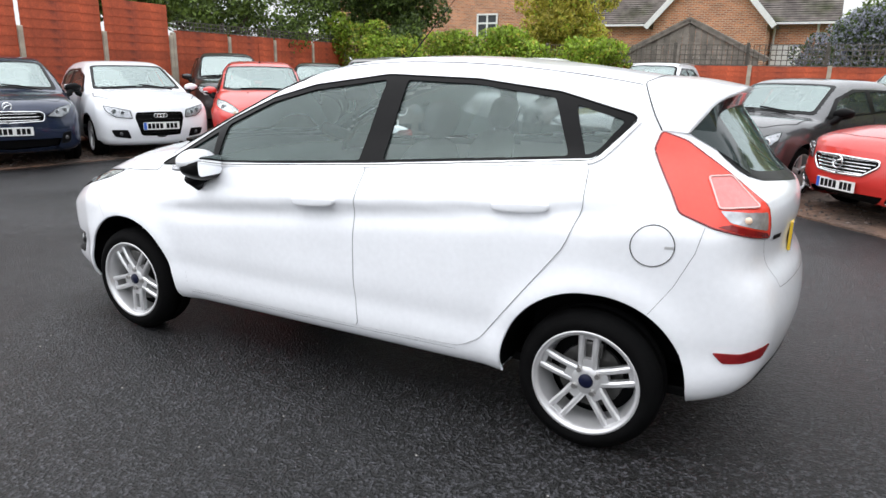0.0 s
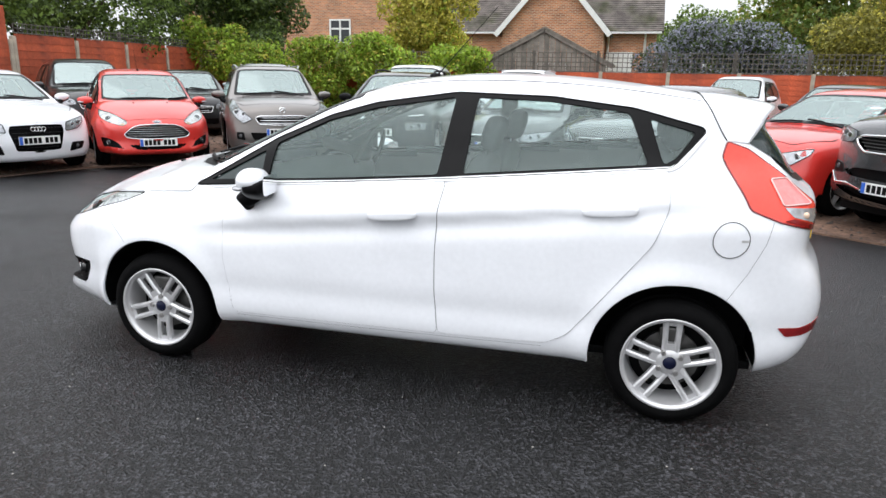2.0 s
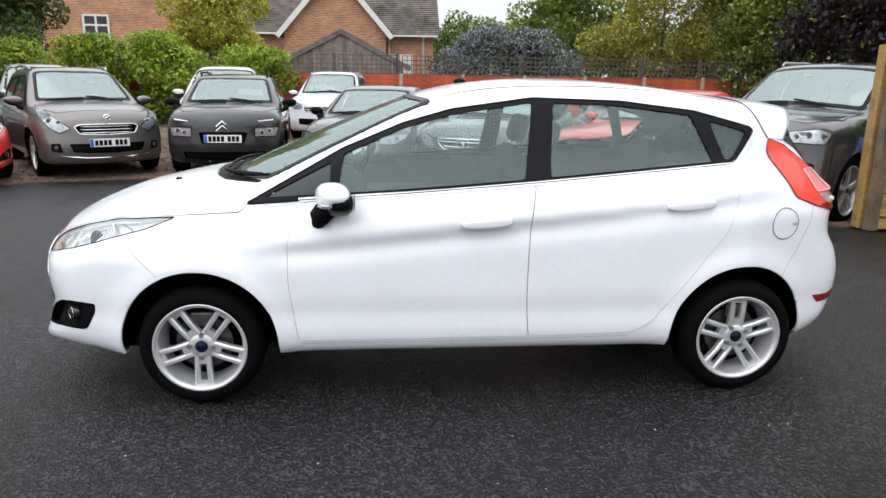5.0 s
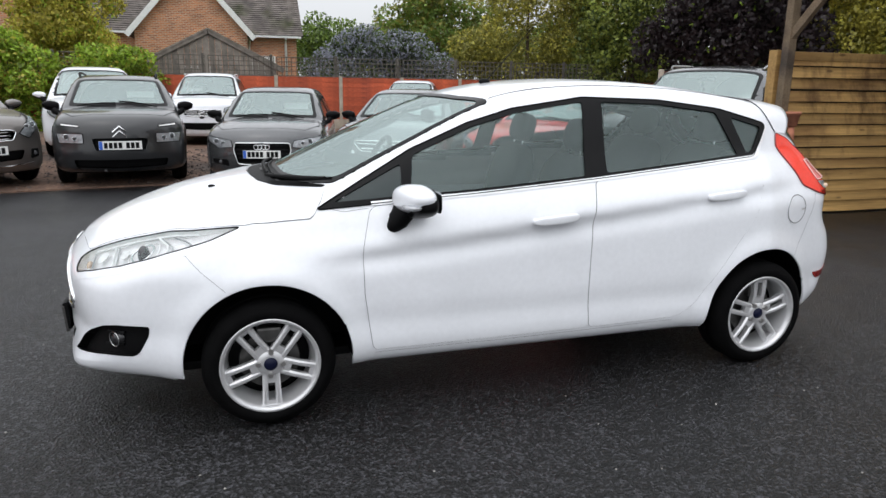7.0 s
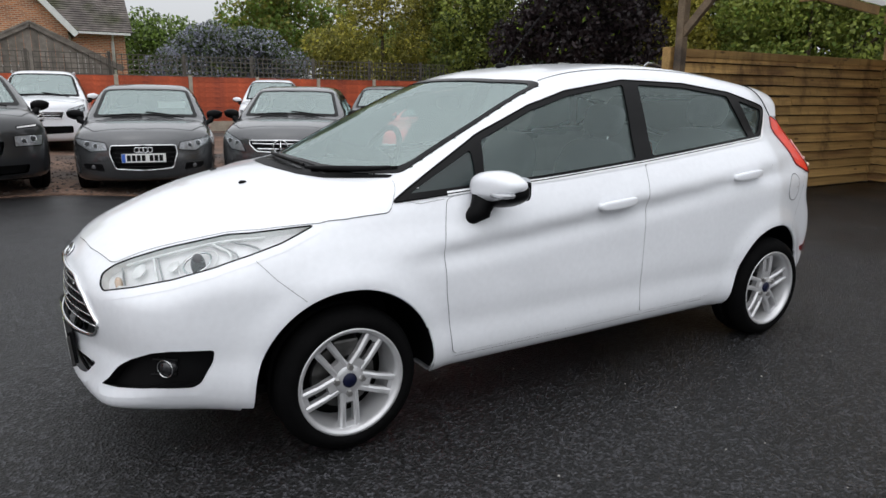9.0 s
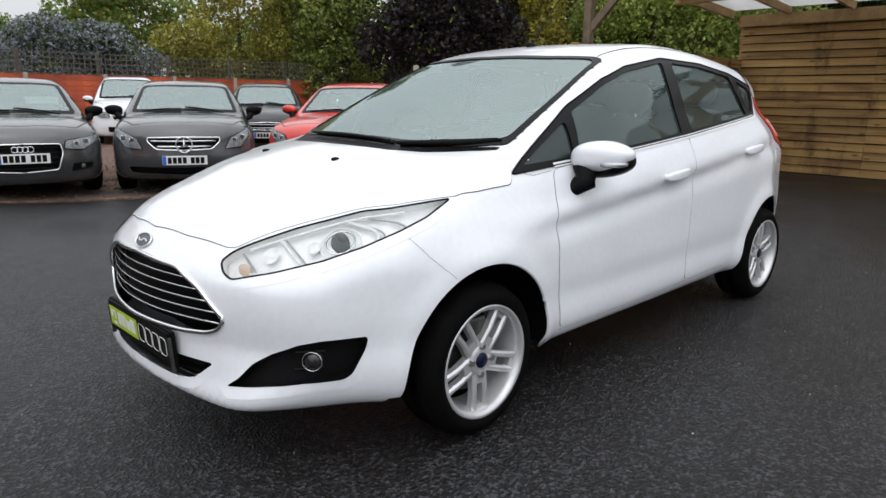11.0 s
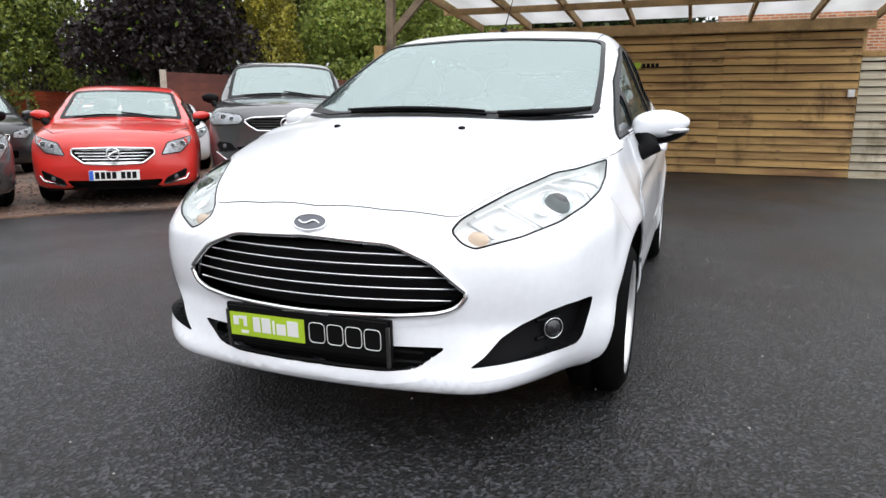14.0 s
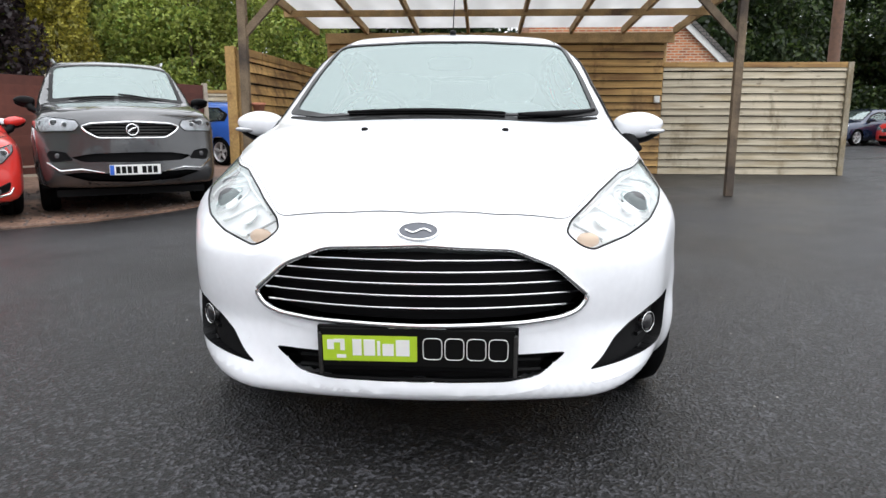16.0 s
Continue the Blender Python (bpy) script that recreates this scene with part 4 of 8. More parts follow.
def door_mirror(parent, skin, x, z, side, paint_mat, size=1.0, reach=0.90, indicator=True):
    e = new("door_mirror")
    e.parent = parent
    k = size
    y = reach * side
    v, f = blob(x, y, z, 0.078 * k, 0.13 * k, 0.066 * k, 2.5)
    out = lambda q: min(1.0, max(0.0, (q - y) * side / (0.13 * k)))
    v = [(p[0] + (p[1] - y) * -0.2 * side, p[1], z + (p[2] - z) * (1 - 0.42 * out(p[1]) ** 1.5) + (p[1] - y) * 0.07 * side) for p in v]
    part("mirror_cover", (v, f), paint_mat, e, smooth=True)
    v2, f2 = blob(x - 0.028 * k, y, z - 0.014 * k, 0.064 * k, 0.124 * k, 0.062 * k, 3)
    part("mirror_housing", ([(p[0] + (p[1] - y) * -0.12 * side, p[1], z + (p[2] - z) * (1 - 0.35 * out(p[1]) ** 1.5) + (p[1] - y) * 0.08 * side - 0.016) for p in v2], f2), BLACKGLOSS, e, smooth=True)
    part("mirror_glass", (lambda q: ([(x - 0.096 * k + (p[0]) * -0.12 * side, y + p[0], z - 0.012 + p[1]) for p in q], [tuple(range(len(q)))]))(rounded([(-0.09 * k, -0.05 * k), (0.09 * k, -0.05 * k), (0.09 * k, 0.05 * k), (-0.09 * k, 0.05 * k)], 0.03)), CHROME, e)
    inner = skin.drop("left" if side > 0 else "right", x + 0.07, z - 0.13)
    part("mirror_foot", tube([(inner.x, inner.y - 0.01 * side, inner.z), (inner.x - 0.01, inner.y + 0.04 * side, z - 0.105 * k), (x + 0.03, y - 0.06 * side, z - 0.07 * k), (x + 0.01, y - 0.03 * side, z - 0.04 * k)], [0.034 * k, 0.05 * k, 0.056 * k, 0.05 * k], 14), BLACK, e, smooth=True)
    if indicator:
        v, f = blob(x + 0.036 * k, y + 0.062 * side, z - 0.028, 0.034, 0.056, 0.013, 2.4)
        part("mirror_indicator", ([(p[0] + (p[1] - y) * -0.12 * side, p[1], p[2] + (p[1] - y) * 0.04 * side) for p in v], f), LAMPGREY, e, "clear side repeater lens", smooth=True)
    return e


def cabin(parent, skin, s):
    """What shows through the glass: lining, dashboard, wheel and seats."""
    fx = s["screen_base"] - 0.28
    zb = s["seat_z"]
    hw = s["half_cabin"]
    part("dashboard", blob(fx - 0.06, 0, zb + 0.3, 0.24, hw - 0.03, 0.1, 3.5), CABIN, parent, smooth=True)
    part("floor_pan", box_bm(s["axles"][1] + s["arch"] + 0.03, -hw, zb - 0.24, s["axles"][0] - s["arch"] - 0.03, hw, zb - 0.2), CABIN, parent)
    for y in (-0.36, 0.36):
        seat(parent, fx - 0.78, y, zb)
    seat(parent, fx - 1.62, 0.33, zb + 0.04, 0.56)
    seat(parent, fx - 1.62, -0.33, zb + 0.04, 0.56)
    ring = [(0.185 * math.cos(a), 0.185 * math.sin(a)) for a in np.arange(24) * math.pi / 12]
    t = Matrix.Translation((fx - 0.27, -0.36, zb + 0.4)) @ Matrix.Rotation(radians(-25), 4, "Y")
    part("steering_wheel", join(tube([t @ Vector((0, a, b)) for a, b in ring], 0.016, 8, True), tube([t @ Vector((0.02, -0.17, 0)), t @ Vector((0.03, 0, 0)), t @ Vector((0.02, 0.17, 0))], [0.018, 0.055, 0.018]), tube([t @ Vector((0.03, 0, 0)), t @ Vector((0.3, 0, -0.05))], 0.04)), BLACK, parent, smooth=True)
    m = skin.drop("top", s["screen_top"] + 0.12, 0, -0.09)
    part("rear_view_mirror", blob(m.x, 0, m.z, 0.015, 0.11, 0.035, 3), BLACK, parent, smooth=True)


HATCHBACK = {
    "outline": [(1.78, 0.19), (1.98, 0.204), (2.065, 0.222), (2.109, 0.25), (2.10, 0.30), (2.107, 0.42), (2.112, 0.52), (2.095, 0.64), (2.046, 0.71), (1.975, 0.772), (1.72, 0.888), (1.42, 0.962), (1.16, 1.005), (1.07, 1.045),
                (0.70, 1.21), (0.32, 1.36), (0.10, 1.42), (-0.2, 1.456), (-0.47, 1.462), (-0.8, 1.446), (-1.1, 1.414), (-1.4, 1.372), (-1.52, 1.352), (-1.568, 1.335), (-1.588, 1.30), (-1.602, 1.262), (-1.645, 1.207), (-1.698, 1.137), (-1.75, 1.064),
                (-1.80, 1.012), (-1.848, 0.975), (-1.867, 0.905), (-1.857, 0.76), (-1.897, 0.68), (-1.918, 0.58), (-1.912, 0.45), (-1.856, 0.30), (-1.75, 0.23), (-1.2, 0.215), (0, 0.215), (1.2, 0.21)],
    "spine": (-1.25, 1.45), "spine_z": 0.64,
    "plan": [(-1.95, 0.656), (-1.6, 0.741), (-1.245, 0.827), (-0.6, 0.833), (0, 0.836), (0.8, 0.833), (1.245, 0.834), (1.6, 0.797), (1.9, 0.676), (2.1, 0.582)],
    "belt": [(-2, 1.12), (-1.12, 1.08), (-0.23, 1.0), (0.58, 0.935), (1.02, 0.91), (1.6, 0.86), (2.1, 0.75)],
    "bow": [(-2, -0.22), (-1.2, -0.22), (0, 0.1), (0.6, 0.25), (1.1, 0.35), (1.7, 0.56), (2.1, 0.58)], "bow_z": [(0.25, 0.45), (0.42, 0.84), (0.62, 0.72), (0.85, 1.2)], "lift": 0.02,
    "axles": (1.2445, -1.2445), "wheel": 0.285, "arch": 0.348, "crease": ((0.98, 0.715), (-1.2, 0.94)),
    "shoulder": 0.055, "taper": 0.085, "wing": 0.040, "tumble": 0.325, "crown": 0.075, "screen_base": 1.1, "screen_top": 0.25, "seat_z": 0.55, "half_cabin": 0.66,
}


def hatchback(m, paint_mat, label, hero=True):
    """A small five-door hatchback with a wide slatted grille and swept-back lamps."""
    s = HATCHBACK
    k = Skin(s, 1.0 if hero else 0.5)
    st = 0.03 if hero else 0.06
    car = thing("car", label, "car", m)
    sides = ("left", "right")
    trim = rounded([(1.03, 0.906), (0.80, 1.035), (0.61, 1.142), (0.34, 1.256), (0.12, 1.318), (-0.25, 1.37), (-0.67, 1.36), (-1.02, 1.32), (-1.295, 1.25), (-1.31, 1.232), (-1.185, 1.086), (-0.25, 1.004), (0.58, 0.942)], 0.02)
    panes = [[(0.955, 0.933), (0.66, 1.086), (0.665, 0.956)],
             [(0.63, 0.957), (0.605, 1.12), (0.34, 1.236), (0.11, 1.298), (-0.245, 1.35), (-0.20, 1.019)],
             [(-0.345, 1.351), (-0.66, 1.341), (-1.0, 1.302), (-1.09, 1.096), (-0.315, 1.029)],
             [(-1.085, 1.279), (-1.272, 1.23), (-1.195, 1.122), (-1.15, 1.10)]]
    panes = [rounded(p, 0.018) for p in panes]
    screen = rounded([(1.155, 0.0), (1.14, 0.25), (1.075, 0.48), (0.95, 0.645), (0.60, 0.615), (0.21, 0.566), (0.27, 0.3), (0.29, 0.0), (0.27, -0.3), (0.21, -0.566), (0.60, -0.615), (0.95, -0.645), (1.075, -0.48), (1.14, -0.25)], 0.03)
    pane = rounded([(1.138, 0.0), (1.122, 0.25), (1.055, 0.46), (0.932, 0.619), (0.60, 0.594), (0.245, 0.55), (0.305, 0.3), (0.325, 0.0), (0.305, -0.3), (0.245, -0.55), (0.60, -0.594), (0.932, -0.619), (1.055, -0.46), (1.122, -0.25)], 0.05)
    back = rounded([(-0.49, 1.30), (0.49, 1.30), (0.55, 1.20), (0.553, 1.11), (0.535, 1.07), (0.49, 1.046), (0.41, 1.024), (0, 0.985), (-0.41, 1.024), (-0.49, 1.046), (-0.535, 1.07), (-0.553, 1.11), (-0.55, 1.20)], 0.02)
    backpane = rounded([(-0.46, 1.27), (0.46, 1.27), (0.50, 1.19), (0.505, 1.11), (0.48, 1.08), (0.40, 1.055), (0, 1.02), (-0.40, 1.055), (-0.48, 1.08), (-0.505, 1.11), (-0.50, 1.19)], 0.04)
    half = [(0.0, 0.661), (0.25, 0.649), (0.363, 0.603), (0.459, 0.517), (0.432, 0.479), (0.385, 0.462), (0.28, 0.453), (0.0, 0.449)]
    grille = rounded(half + mirrored(half[1:-1]), 0.025)
    intake = rounded([(-0.405, 0.364), (0.405, 0.364), (0.325, 0.302), (0.24, 0.289), (-0.24, 0.289), (-0.325, 0.302)], 0.02)
    cuts = [("top", screen, 0.007), ("rear", back, 0.007), ("front", grille, -0.018), ("front", intake, -0.012)]
    lamps, fogs, tails = {}, {}, {}
    for sd, sg in (("left", 1), ("right", -1)):
        cuts.append((sd, trim, 0.007))
        dl, df, dt = (-1, -0.75 * sg, -0.35), (-1, -0.8 * sg, 0.0), (0.75, -1 * sg, 0)
        lamp = [(1.335, 0.731, 0.850), (1.46, 0.746, 0.803), (1.57, 0.737, 0.766), (1.68, 0.712, 0.733), (1.80, 0.660, 0.697), (1.912, 0.577, 0.666), (1.96, 0.515, 0.650), (1.992, 0.466, 0.637), (1.999, 0.430, 0.652), (1.988, 0.397, 0.682),
                (1.948, 0.409, 0.708), (1.905, 0.440, 0.730), (1.784, 0.508, 0.773), (1.60, 0.603, 0.819), (1.53, 0.652, 0.826), (1.469, 0.685, 0.836)]
        fog = [(2.025, 0.465, 0.308), (1.96, 0.585, 0.327), (1.88, 0.662, 0.337), (1.772, 0.716, 0.334), (1.745, 0.727, 0.350), (1.705, 0.742, 0.425), (1.698, 0.746, 0.464), (1.83, 0.690, 0.465), (1.885, 0.652, 0.455), (1.94, 0.586, 0.422), (1.975, 0.540, 0.388), (2.005, 0.503, 0.338)]
        lamps[sd] = (dl, rounded(k.flat(dl, [(x, y * sg, z) for x, y, z in lamp]), 0.015))
        fogs[sd] = (df, rounded(k.flat(df, [(x, y * sg, z) for x, y, z in fog]), 0.012))
        cuts += [(dl, lamps[sd][1], -0.018), (df, fogs[sd][1], -0.018)]
    part("body", k.shell(cuts), paint_mat, car, smooth=True)
    part("cabin_lining", k.shell([(c[0], c[1], -0.02) for c in cuts if c[0] in sides or c[0] in ("top", "rear")], False, 0.03, lambda C: (C[:, 0] > -1.7) & (C[:, 0] < 1.05) & (C[:, 2] > 0.76)), HEADLINER, car, smooth=True)
    for kind, out in [("front", grille), ("front", intake)] + [q[sd] for q in (lamps, fogs) for sd in sides]:
        part("panel_edge", k.collar(kind, out, 0.034, 0.0010, 0.011, 0.565), paint_mat, car, smooth=True)
    for kind, out in (("top", screen), ("rear", back), ("left", trim), ("right", trim)):
        part("pillar_trim", k.patch(kind, outset(out, 0.055), -0.022, [outset(out, -0.008)], 0.025, 0.0, True, 0.54 if kind in sides else 0.0), CABIN, car, smooth=True)
    # glass
    part("windscreen", k.patch("top", screen, 0.0, step=st), SCREENGLASS, car, smooth=True)
    part("windscreen_border", k.patch("top", screen, 0.0045, [pane], st * 0.7, 0.006), BLACKGLOSS, car, smooth=True)
    part("rear_window", k.patch("rear", back, 0.0, step=st), SCREENGLASS, car, smooth=True)
    part("rear_window_border", k.patch("rear", back, 0.002, [backpane], st), BLACKGLOSS, car, smooth=True)
    line = 0.0015 if hero else 0.004
    fdoor = [(0.805, 0.912), (0.85, 0.74), (0.848, 0.56), (0.812, 0.30), (-0.226, 0.305), (-0.211, 0.50), (-0.211, 0.68), (-0.22, 0.86), (-0.246, 1.0), (0.58, 0.935)]
    rdoor = [(-0.2495, 1.0), (-0.2235, 0.86), (-0.2145, 0.68), (-0.2145, 0.50), (-0.2295, 0.305), (-0.72, 0.315), (-0.81, 0.365), (-0.97, 0.575), (-1.13, 0.785), (-1.185, 0.93), (-1.175, 1.083)]
    for sd, sg in (("left", 1), ("right", -1)):
        full = hero and sg > 0
        tr = part("window_surround", k.patch(sd, trim, 0.005, panes, st * 0.7, 0.008), BLACKGLOSS, car, "gloss black window surround", smooth=True)
        if full:
            part("window_seal", tube(k.path3(sd, trim, 0.004, True, 0.03), 0.0045, 6, True), BLACK, tr, smooth=True)
        for p in panes:
            # front quarter pane is opaque, the dim cabin behind put into its colour
            part("side_glass", k.patch(sd, p, -0.004, step=st), REARGLASS if p is panes[0] else CARGLASS, car, smooth=True)
        for a, outline in (("front_door", fdoor), ("rear_door", rdoor)):
            o = rounded(outline, 0.03)
            d = part(a, k.patch(sd, o, 0.0045, step=st * 0.5, rim=0.007), paint_mat, car, smooth=True)
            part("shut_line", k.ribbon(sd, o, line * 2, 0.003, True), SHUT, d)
            hx, hz = (-0.018, 0.842) if a == "front_door" else (-0.952, 0.914)
            w = k.drop(sd, hx, hz, 0.0)
            v, f = blob(0, 0, 0, 0.112, 0.013, 0.0215, 3.2, 28, 14)
            v = [(hx + p[0], w.y + sg * (0.028 - 0.9 * p[0] ** 2 + p[1] * sg), hz - 0.07 * p[0] + p[2] * (1 - 14 * max(0, p[0] - 0.02) ** 2)) for p in v]
            part("door_handle", (v, f), paint_mat, d, smooth=True)
            for dx in (-0.098, 0.098):
                part("handle_mount", tube([(hx + dx, w.y - 0.01 * sg, hz - 0.07 * dx), (hx + dx, w.y + 0.02 * sg, hz - 0.07 * dx)], 0.015, 10), paint_mat, d, smooth=True)
            v, f = k.patch(sd, rounded([(hx - 0.085, hz + 0.0), (hx + 0.085, hz - 0.012), (hx + 0.07, hz - 0.035), (hx, hz - 0.045), (hx - 0.07, hz - 0.03)], 0.02), 0.004, step=0.02)
            part("handle_bowl", (v, f), paint_mat, d, smooth=True)
        part("waist_strip", k.ribbon(sd, [(0.80, 0.926), (0.60, 0.941), (0.2, 0.968), (-0.25, 1.002), (-1.18, 1.083)], 0.017, 0.0075), SATIN, car, "bright satin waist strip")
        part("waist_strip", k.ribbon(sd, [(-1.18, 1.083), (-1.21, 1.10), (-1.25, 1.147), (-1.318, 1.234)], 0.017, 0.0075), SATIN, car, "bright satin waist strip")
        fl = [(-1.4325 + 0.072 * math.cos(a), 0.819 + 0.072 * math.sin(a)) for a in np.arange(32) * math.pi / 16]
        if sg > 0:
            fp = part("fuel_flap", k.patch(sd, fl, 0.002, step=st, rim=0.004), paint_mat, car, smooth=True)
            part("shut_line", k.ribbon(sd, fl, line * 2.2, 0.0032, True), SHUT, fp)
            part("finger_notch", k.ribbon(sd, [(-1.472, 0.817), (-1.502, 0.817)], 0.010, 0.0036), ALLOY, fp)
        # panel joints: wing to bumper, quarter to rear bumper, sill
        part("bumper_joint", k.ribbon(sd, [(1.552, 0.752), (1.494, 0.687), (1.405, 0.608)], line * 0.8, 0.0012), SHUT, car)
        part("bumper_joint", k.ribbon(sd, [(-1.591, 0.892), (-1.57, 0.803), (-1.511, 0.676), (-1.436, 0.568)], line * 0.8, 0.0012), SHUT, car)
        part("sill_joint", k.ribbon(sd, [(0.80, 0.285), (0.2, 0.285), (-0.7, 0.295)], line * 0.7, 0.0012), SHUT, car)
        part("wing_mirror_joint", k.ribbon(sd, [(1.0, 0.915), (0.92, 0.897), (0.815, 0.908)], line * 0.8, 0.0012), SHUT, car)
        # wheel arch lips and wells
        for wx in s["axles"]:
            arch_path = lambda r: [(wx + r, 0.236)] + [(wx + r * math.cos(a), s["wheel"] + r * math.sin(a)) for a in np.linspace(0, math.pi, 56)] + [(wx - r, 0.236)]
            arc = arch_path(s["arch"])
            part("arch_edge", k.ribbon(sd, arch_path(s["arch"] + 0.043), 0.09, 0.0008, False, 0.012, 7), paint_mat, car, smooth=True)
            part("arch_lip", tube([q - Vector((0, 0.006 * sg, 0)) for q in (k.drop(sd, a, b, 0.0) for a, b in arc)], 0.006 if hero else 0.01, 8), paint_mat, car, smooth=True)
            vs, fs = [], []
            al = np.arange(len(arc))
            for px, pz in arch_path(0.356):
                q = k.drop(sd, px, pz, -0.012)
                for y in sorted((0.42 * sg, q.y)):
                    vs.append((q.x, y, q.z))
            fs = [(2 * i, 2 * i + 1, 2 * i + 3, 2 * i + 2) for i in range(len(al) - 1)]
            c = len(vs)
            vs.append((wx, 0.42 * sg, s["wheel"]))
            o = 0 if sg > 0 else 1
            fs += [(c, 2 * i + o, 2 * i + 2 + o) for i in range(len(al) - 1)]
            part("wheel_well", (vs, fs), BLACK, car)
            wheel(car, wx, 0.735 * sg, s["wheel"] - 0.009, 0.276, 0.199, sg, 36 if wx > 0 else 0, 5, True, hero)
        door_mirror(car, k, 0.645, 0.962, sg, paint_mat, 0.9, 0.868)
        # lamps
        dl, out = lamps[sd]
        hl = part("headlamp", k.patch(dl, out, -0.034, step=st), LAMPSILVER, car, "clear headlamp with bright reflector", smooth=True)
        part("lamp_rim", tube(k.path3(dl, out, 0.0, True, st), 0.0035, 6, True), BLACKGLOSS, hl, smooth=True)
        side_v = [(v, w) for v, w in zip(k.path3(dl, out, 0.0, True, st), k.path3(dl, out, -0.034, True, st))]
        n = len(side_v)
        part("lamp_wall", ([p for q in side_v for p in q], [(2 * i, 2 * i + 1, (2 * i + 3) % (2 * n), (2 * i + 2) % (2 * n)) for i in range(n)]), REFLECTOR, hl, smooth=True)
        part("lamp_lens", k.patch(dl, out, 0.001, step=st), LAMPGLASS, hl, smooth=True)
        for (x, y, z), r, mm, nm, dp in (((1.725, 0.645, 0.755), 0.040, PROJECTOR, "projector_lens", -0.03), ((1.955, 0.465, 0.672), 0.021, AMBER, "indicator_bulb", -0.026)):
            q = k.drop(dl, *k.flat(dl, [(x, y * sg, z)])[0], dp)
            part(nm, blob(q.x, q.y, q.z, r * 0.6, r * (1.5 if mm is AMBER else 1), r, 2, 18, 12), mm, hl, smooth=True)
        q = k.flat(dl, [(1.725, 0.645 * sg, 0.755)])[0]
        for r, dp, tk, mm in ((0.045, -0.02, 0.004, CHROME), (0.064, -0.026, 0.003, REFLECTOR)):
            part("projector_bezel", tube([k.drop(dl, q[0] + r * math.cos(a), q[1] + r * 0.85 * math.sin(a), dp) for a in np.arange(24) * math.pi / 12], tk, 6, True), mm, hl, smooth=True)
        inside = lambda pts, d: [k.drop(dl, *k.flat(dl, [(x, y * sg, z)])[0], d) for x, y, z in pts]
        for pts, d, r, mm in (([(1.935, 0.428, 0.712), (1.93, 0.50, 0.664)], -0.022, 0.004, LAMPDARK),
                              ([(1.835, 0.492, 0.752), (1.83, 0.60, 0.688)], -0.018, 0.005, REFLECTOR), ([(1.822, 0.50, 0.755), (1.815, 0.612, 0.690)], -0.024, 0.003, LAMPDARK),
                              ([(1.66, 0.585, 0.802), (1.62, 0.70, 0.775), (1.66, 0.735, 0.728)], -0.016, 0.006, REFLECTOR), ([(1.645, 0.595, 0.803), (1.60, 0.712, 0.775), (1.64, 0.742, 0.730)], -0.022, 0.003, LAMPDARK),
                              ([(1.60, 0.625, 0.813), (1.52, 0.72, 0.79), (1.53, 0.762, 0.762)], -0.018, 0.004, LAMPDARK),
                              ([(1.92, 0.445, 0.722), (1.78, 0.524, 0.766), (1.62, 0.61, 0.808), (1.50, 0.69, 0.825)], -0.014, 0.005, REFLECTOR),
                              ([(1.955, 0.50, 0.660), (1.88, 0.605, 0.676), (1.78, 0.68, 0.698), (1.64, 0.742, 0.735)], -0.014, 0.005, REFLECTOR)):
            part("lamp_blade", tube([Vector(p) for p in spline(inside(pts, d), 5, False)], r, 6), mm, hl, smooth=True)
        for c, r in (((1.88, 0.51, 0.708), 0.026), ((1.785, 0.60, 0.735), 0.020)):
            q = k.flat(dl, [(c[0], c[1] * sg, c[2])])[0]
            rows = [[k.drop(dl, q[0] + r * w * math.cos(a), q[1] + r * w * math.sin(a), -0.03 + 0.018 * w * w) for a in np.arange(16) * math.pi / 8] for w in (0.15, 0.4, 0.7, 1.0)]
            part("reflector_bowl", ([p for row in rows for p in row], [(16 * i + j, 16 * i + (j + 1) % 16, 16 * i + 16 + (j + 1) % 16, 16 * i + 16 + j) for i in range(3) for j in range(16)]), REFLECTOR, hl, smooth=True)
        df, out = fogs[sd]
        fg = part("fog_lamp_recess", k.patch(df, out, -0.035, step=st), BLACK, car, "black fog lamp surround", smooth=True)
        sv = [(v, w) for v, w in zip(k.path3(df, out, 0.003, True, st), k.path3(df, out, -0.035, True, st))]
        n = len(sv)
        part("recess_wall", ([p for q in sv for p in q], [(2 * i, 2 * i + 1, (2 * i + 3) % (2 * n), (2 * i + 2) % (2 * n)) for i in range(n)]), BLACK, fg)
        for zz in (0.33, 0.375, 0.42):
            part("recess_blade", tube([k.drop(df, *k.flat(df, [(x, y * sg, zz)])[0], -0.03) for x, y in ((1.80, 0.56), (1.74, 0.63))], 0.006), BLACKGLOSS, fg)
        q = k.drop(df, *k.flat(df, [(1.845, 0.668 * sg, 0.398)])[0], -0.02)
        mm = Matrix.Translation(q) @ Matrix.Rotation(radians(42) * sg, 4, "Z")
        part("fog_lamp", ([mm @ Vector(v) for v in lathe([(0.0, 0.012), (0.016, 0.010), (0.026, 0.004), (0.031, -0.02)], 24, "x")[0]], lathe([(0, 0)] * 4, 24)[1]), FOGGLASS, fg, smooth=True)
        part("fog_lamp_bezel", tube([mm @ Vector((0.006, 0.030 * math.cos(a), 0.030 * math.sin(a))) for a in np.arange(28) * math.pi / 14], 0.0018, 6, True), CHROME, fg, smooth=True)
        # tail lamp
        dt = (0.75, -1 * sg, 0)
        at = lambda pts: k.flat(dt, [(x, y * sg, z) for x, y, z in pts])
